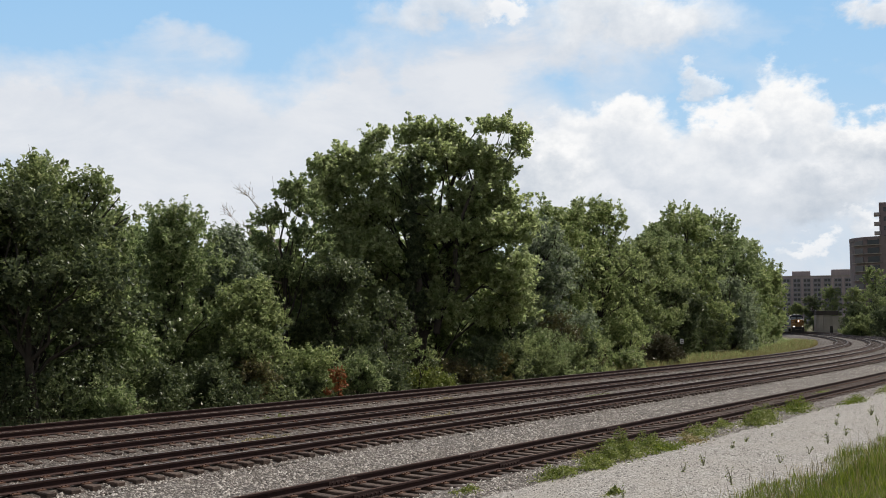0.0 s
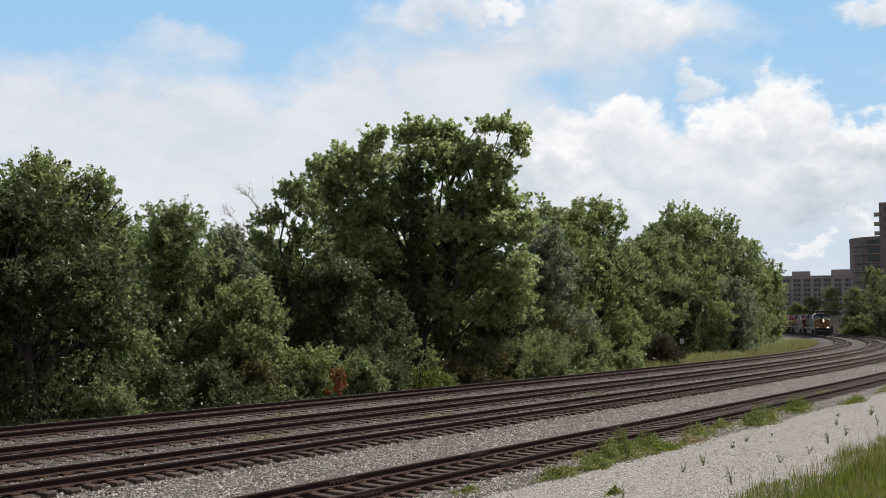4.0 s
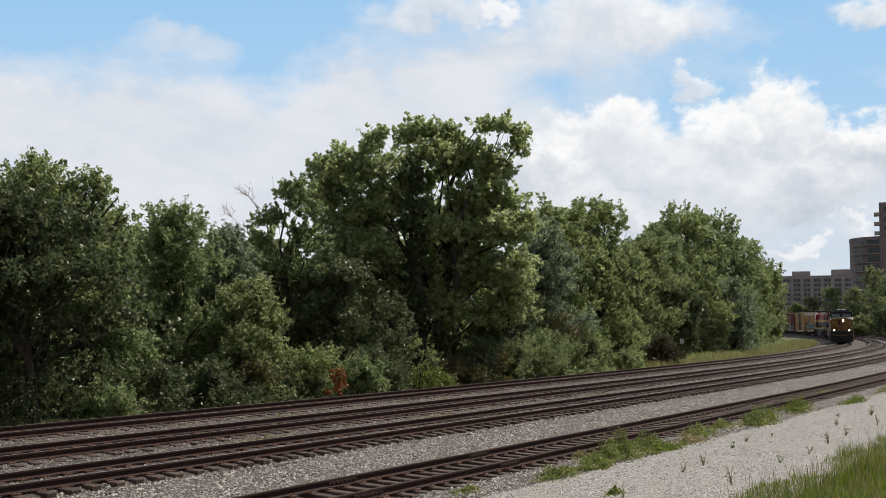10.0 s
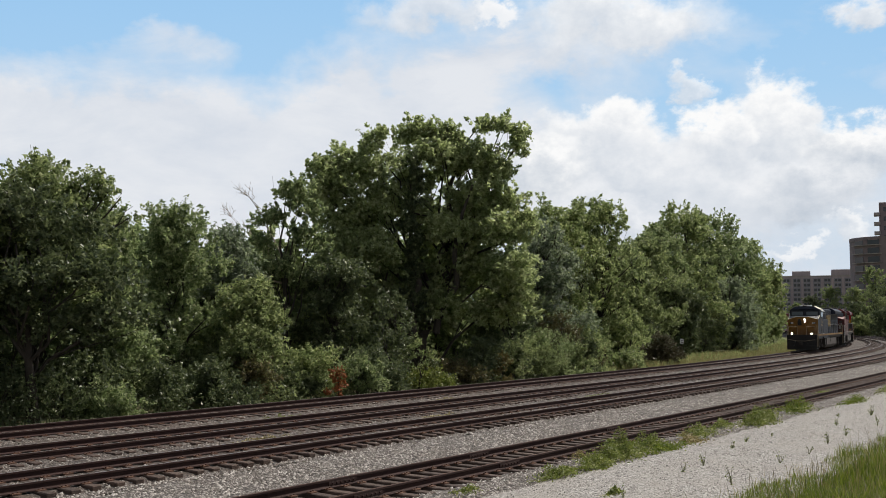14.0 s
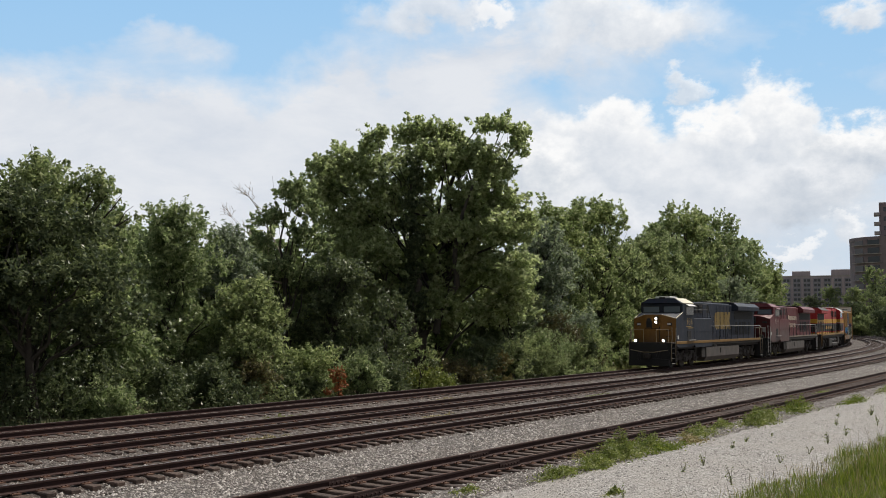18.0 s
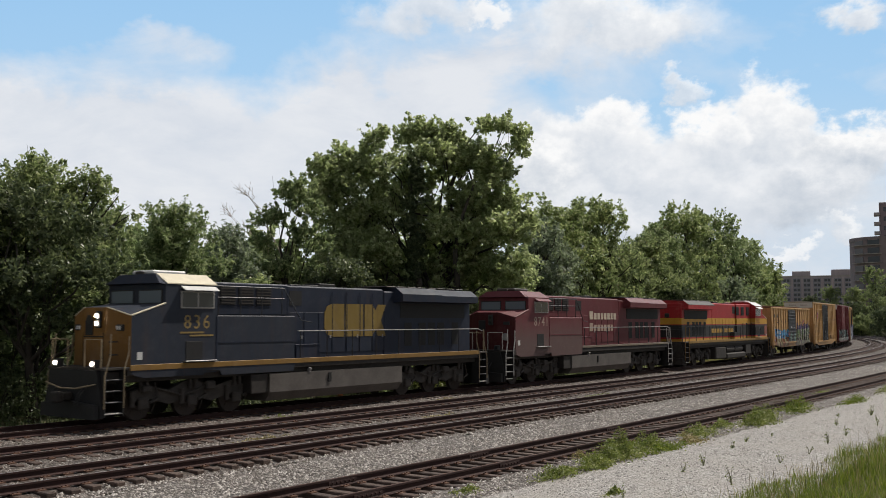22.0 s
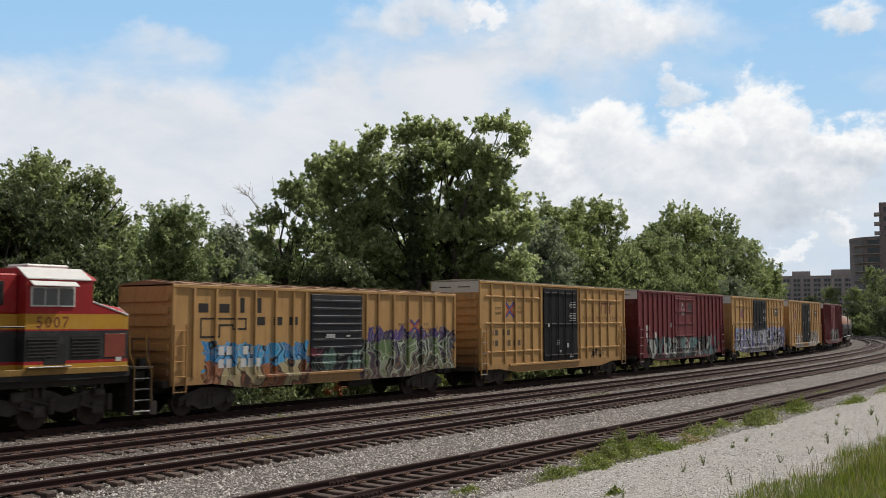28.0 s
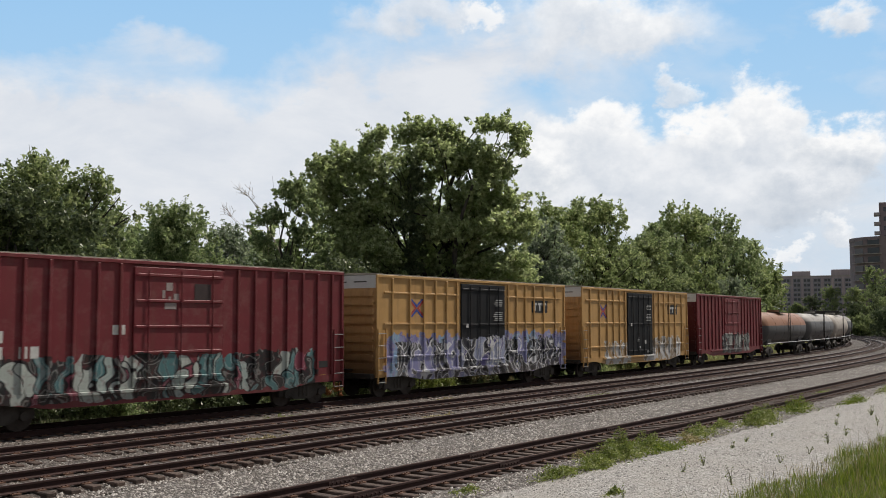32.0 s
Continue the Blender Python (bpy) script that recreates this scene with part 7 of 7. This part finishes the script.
def wagon_marks(car, kind):
    """Plain bars for marks on the sides, on both faces of the car."""
    for k in (-1, 1):
        y = k * 1.402
        ink = (0.016, 0.013, 0.011)
        if kind == "rail":
            x = lambda a: a * k
            for i, (a, w) in enumerate(((6.85, 0.42), (5.95, 0.46), (5.0, 0.2), (4.2, 0.2))):
                bar(car, min(x(a), x(a - w)), max(x(a), x(a - w)), y, 3.46, 3.76 if i < 2 else 3.98, ink, "logo_shape")
            for a in (4.25, 3.4, 2.6):
                bar(car, min(x(a), x(a - 0.44)), max(x(a), x(a - 0.44)), y, 3.02, 3.32, ink, "logo_shape")
            for a, b, z0, z1 in ((6.7, 4.75, 3.22, 3.28), (6.76, 6.7, 2.6, 3.28), (6.76, 5.9, 2.6, 2.66), (5.96, 5.9, 2.6, 3.04), (5.96, 5.3, 3.0, 3.06), (5.36, 5.3, 2.86, 3.06), (5.36, 4.7, 2.86, 2.92), (4.76, 4.7, 2.86, 3.28)):
                bar(car, min(x(a), x(b)), max(x(a), x(b)), y, z0, z1, ink, "logo_shape")
            for z, cells in ((2.0, (5.95, 5.6, 4.85, 4.5)), (1.56, (5.95, 5.6, 4.95, 4.6, 4.25))):
                for a in cells:
                    bar(car, min(x(a), x(a - 0.24)), max(x(a), x(a - 0.24)), y, z, z + 0.3, (0.6, 0.6, 0.58), "marking")
            cross(car, x(-4.95), y, 2.95, 0.3, k)
            lettering(car, "next\nload", 0.22, x(-4.05), y + k * 0.003, 2.93, (0.03, 0.02, 0.012), "lettering", 0.2)
            lettering(car, "any\nroad", 0.22, x(-5.75), y + k * 0.003, 2.93, (0.03, 0.02, 0.012), "lettering", 0.2)
        elif kind in ("ttx", "ttx_plain"):
            x = lambda a: a * k
            cross(car, x(5.2), y, 3.72, 0.41, k)
            if kind == "ttx":
                lettering(car, "next\nload", 0.25, x(6.3), y + k * 0.003, 3.68, (0.03, 0.02, 0.012), "lettering", 0.2)
                lettering(car, "any\nroad", 0.24, x(4.28), y + k * 0.003, 3.74, (0.03, 0.02, 0.012), "lettering", 0.2)
                for z, cells in ((2.45, (6.95, 6.55, 5.85, 5.45)), (1.93, (6.95, 6.55, 5.8, 5.4, 4.85, 4.45))):
                    for a in cells:
                        bar(car, min(x(a), x(a - 0.26)), max(x(a), x(a - 0.26)), y, z + 0.02, z + 0.30, (0.10, 0.065, 0.038), "marking")
            tt = (0.17, 0.045, 0.03) if kind == "ttx" else (0.02, 0.02, 0.02)
            for a in (-4.6, -5.15, -5.7):
                bar(car, min(x(a), x(a - 0.45)), max(x(a), x(a - 0.45)), y, 4.12, 4.22, tt, "logo_shape")
                bar(car, min(x(a - 0.16), x(a - 0.34)), max(x(a - 0.16), x(a - 0.34)), y, 3.6, 4.12, tt, "logo_shape")
            if kind == "ttx":
                lettering(car, "RAILCAR POOLING EXPERTS", 0.33, x(-4.9), y + k * 0.06, 3.3, (0.11, 0.04, 0.02), "lettering")
            if kind == "ttx_plain":
                bar(car, min(x(-4.5), x(-6.1)), max(x(-4.5), x(-6.1)), y + k * 0.005, 3.6, 4.2, (0.012, 0.012, 0.014), "logo_shape")
                for a in (-4.65, -5.13, -5.6):
                    bar(car, min(x(a), x(a - 0.36)), max(x(a), x(a - 0.36)), y + k * 0.01, 3.98, 4.1, (0.5, 0.5, 0.5), "logo_shape")
                    bar(car, min(x(a - 0.12), x(a - 0.24)), max(x(a - 0.12), x(a - 0.24)), y + k * 0.01, 3.7, 3.98, (0.5, 0.5, 0.5), "logo_shape")
        else:
            x = lambda a: a * k
            white = (0.55, 0.55, 0.53)
            for z, cells in ((2.55, (6.7, 6.35)), (2.1, (6.7, 6.35, 5.6, 5.25))):
                for a in cells:
                    bar(car, min(x(a), x(a - 0.26)), max(x(a), x(a - 0.26)), y, z, z + 0.34, white, "marking")
            yd = k * 1.454
            bar(car, min(x(-0.55), x(-1.25)), max(x(-0.55), x(-1.25)), yd, 3.75, 4.4, (0.035, 0.02, 0.02), "painted_patch")
            for a, b, z in ((0.75, 0.65, 4.1), (0.6, 0.35, 4.35), (0.5, 0.42, 3.9), (0.3, 0.1, 4.0), (0.65, 0.2, 3.75)):
                bar(car, min(x(a), x(b)), max(x(a), x(b)), yd, z - 0.2, z + 0.06, (0.32, 0.27, 0.26), "marking")
            bar(car, min(x(2.55), x(2.1)), max(x(2.55), x(2.1)), y, 2.75, 3.05, white, "placard")
            for j in range(3):
                bar(car, min(x(-1.0), x(0.0)), max(x(-1.0), x(0.0)), y + k * 0.012, 3.05 - j * 0.12, 3.12 - j * 0.12, white, "marking")
            bar(car, min(x(-6.6), x(-7.1)), max(x(-6.6), x(-7.1)), y, 1.4, 1.65, (0.02, 0.02, 0.02), "placard")
            bar(car, min(x(-6.6), x(-7.0)), max(x(-6.6), x(-7.0)), y, 0.95, 1.12, (0.55, 0.4, 0.03), "placard")


def cross(car, x, y, z, r, k):
    """Crossed arms of an emblem, blue above and below, red at the sides, as plain shapes."""
    w = r * 0.3
    for sx in (-1, 1):
        for sz in (-1, 1):
            for c, q in (((0.03, 0.06, 0.30), [(0, 0.02), (0, w * 1.2), (sx * (r * 1.2 - w * 1.1), r), (sx * r * 1.2, r)]), ((0.38, 0.035, 0.03), [(sx * 0.02, 0), (sx * r * 1.2, r * 0.98), (sx * (r * 1.2 + w * 0.1), r * 0.98 - w), (sx * w * 1.2, 0)])):
                n = COLOURS.get(c)
                if n is None:
                    n = COLOURS[c] = plain("lettering_paint_%d" % len(COLOURS), c, 0.55, 0, 0.3, 4)
                part("emblem", B().prism([(x + a, z + sz * b) for a, b in q], 1, y, y + 0.004 * k), n, car)


even = lambda step: [i * step for i in range(-8, 9) if abs(i * step) < 7.6]
RIB_LOW = [-7.2, -6.4, -5.45, -4.5, -3.5, -2.5, -1.75, 1.75, 2.4, 3.3, 4.3, 5.2, 6.1, 7.05]
RIB_TALL = [-6.9, -5.7, -4.7, -3.85, -3.0, -2.2, 2.2, 3.0, 3.85, 4.7, 5.7, 6.9]
RIB_RED = [-7.3, -6.5, -5.7, -4.9, -4.1, -3.3, -2.5, 2.3, 3.1, 3.9, 4.7, 5.5, 6.3, 7.1]
TRAIN = []                                      # (thing, coupler to coupler from, to, reversed)


def couple(thing, start, length, turned=False):
    TRAIN.append((thing, start, length, turned))
    return thing


couple(locomotive("blue", "dark blue diesel locomotive with a yellow nose and lit headlights"), -0.25, 22.3)
couple(locomotive("maroon", "weathered maroon diesel locomotive with a dusty grey fuel tank"), 22.3, 22.3)
couple(locomotive("banded", "red, yellow and black diesel locomotive running tail first"), 45.55, 22.3, True)
BLACK_DOOR = dict(x=(-1.9, 1.9), paint=P_BLACKDOOR, ribs=3, bars=(-1.2, -0.4, 0.4, 1.2), label="black plug door", text=(((-1.55, 4.15), (0.75, 0.035, 4)), ((-1.55, 3.55), (0.8, 0.035, 5)), ((1.35, 2.95), (0.22, 0.09, 2)), ((-0.75, 1.75), (0.26, 0.22, 1)), ((0.3, 2.1), (0.3, 0.04, 3)), ((0.1, 1.5), (0.2, 0.12, 1)), ((-1.3, 1.3), (0.5, 0.04, 2))))
c = couple(boxcar("low", "faded tan boxcar with a grey door, covered in graffiti", 4.38, P_RAIL, dict(x=(-1.5, 1.5), paint=P_GREYDOOR, ribs=9, label="blue-grey corrugated door", text=(((0.2, 2.6), (0.6, 0.07, 2)), ((-0.7, 2.55), (0.3, 0.07, 1)))), 1.05, RIB_LOW, (), END_TAN, end_white=False, roof_mat=RUSTROOF), 66.95, 17.9)
wagon_marks(c, "rail")
c = couple(boxcar("tall", "tall clean yellow boxcar with a black plug door", 5.08, P_TTX, BLACK_DOOR, 0.85, RIB_TALL, (4.35, 3.05, 1.68), END_TAN, roof_mat=PALEROOF), 84.85, 17.8)
wagon_marks(c, "ttx")
c = couple(boxcar("tall", "tall weathered red boxcar with pale green and black graffiti", 5.08, P_RED, dict(x=(-1.85, 1.85), paint=P_RED, ribs=5, bars=(-1.3, 0.0, 1.3), label="red plug door"), 0.85, RIB_RED, (), END_RED, roof_mat=PALEROOF), 102.65, 17.9)
wagon_marks(c, "red")
c = couple(boxcar("tall", "tall yellow boxcar with blue and white graffiti and a black door", 5.08, P_TTX_B, dict(BLACK_DOOR, paint=P_TAGDOOR), 0.85, RIB_TALL, (4.35, 3.05, 1.68), END_TAN, roof_mat=PALEROOF), 120.55, 17.9)
wagon_marks(c, "ttx_plain")
c = couple(boxcar("tall", "tall yellow boxcar with white graffiti and a black door", 5.08, P_TTX_C, BLACK_DOOR, 0.85, RIB_TALL, (4.35, 3.05, 1.68), END_TAN, roof_mat=PALEROOF), 138.45, 17.8)
wagon_marks(c, "ttx_plain")
c = couple(boxcar("tall", "tall red boxcar with dim graffiti low on its side", 5.08, P_RED2, dict(x=(-1.85, 1.85), paint=P_RED2, ribs=5, bars=(-1.3, 0.0, 1.3)), 0.85, RIB_RED, (), END_RED, roof_mat=PALEROOF), 156.25, 17.8)
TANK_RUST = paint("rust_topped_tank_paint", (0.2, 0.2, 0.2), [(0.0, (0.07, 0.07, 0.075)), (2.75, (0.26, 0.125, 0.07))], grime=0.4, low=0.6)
# dark grey up to 3.1 m, pale grey above
TANK_PALE = paint("pale_topped_tank_paint", (0.42, 0.42, 0.42), [(0.0, (0.10, 0.10, 0.105)), (3.1, (0.34, 0.32, 0.30))], grime=0.4, low=0.6)
TANK_BROWN = paint("brown_white_tank_paint", (0.4, 0.36, 0.32), grime=0.6, low=0.6)
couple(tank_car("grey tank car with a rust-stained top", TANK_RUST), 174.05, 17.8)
couple(tank_car("tank car pale grey on top and dark grey below", TANK_PALE), 191.85, 17.8)
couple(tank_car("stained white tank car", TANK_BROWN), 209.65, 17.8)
couple(tank_car("tank car pale grey on top and dark grey below", TANK_PALE), 227.45, 17.8)

SPEED = 10.828
HEAD_S = -9.06                                  # the leading coupler at 21 s


def motions():
    """The train rolls along the far track at an even speed; the wheels turn with it; the clouds drift and the trees rock."""
    half = {22.3: 6.8, 17.9: 6.1, 17.8: 6.1}
    for thing, start, length, turned in TRAIN:
        rows = []
        for i in range(65):
            t = i * 0.5
            mid = HEAD_S + SPEED * (21 - t) + start + length / 2
            a, b = at(mid - half[length]), at(mid + half[length])
            d = (a - b) * (-1 if turned else 1)
            rows.append((t, Matrix.Translation((a + b) / 2) @ Matrix.Rotation(math.atan2(d.y, d.x), 4, "Z")))
        walk(thing, rows)
    flip = {}
    for thing, start, length, turned in TRAIN:
        flip[thing] = -1 if turned else 1
    for w, r, a in SPINNING:
        k = flip[w.parent.parent]
        step = 2 if r > 0.5 else 1
        walk(w, [(i / 30, Matrix.Translation((a, 0, r)) @ Matrix.Rotation(k * SPEED / r * i / 30, 4, "Y")) for i in range(0, 961, step)])
    walk(SKY, [(i * 8, pose(0, 0, 0, -0.08 * i, 0, 0.34 * i)) for i in range(5)])
    for root, amount, seed in SWAYING:
        # the wind rocks the crowns to and fro about their feet
        spell = 3.8 + 0.37 * (seed % 5)
        rest = root.matrix_basis.copy()
        rows = []
        for i in range(41):
            a = i * 0.8
            tilt = amount * (0.6 * math.sin(2 * math.pi * a / spell + seed) + 0.4 * math.sin(2 * math.pi * a / (spell * 2.7) + seed * 2.1))
            rows.append((a, rest @ Matrix.Rotation(radians(tilt), 4, "Y")))
        walk(root, rows)


motions()
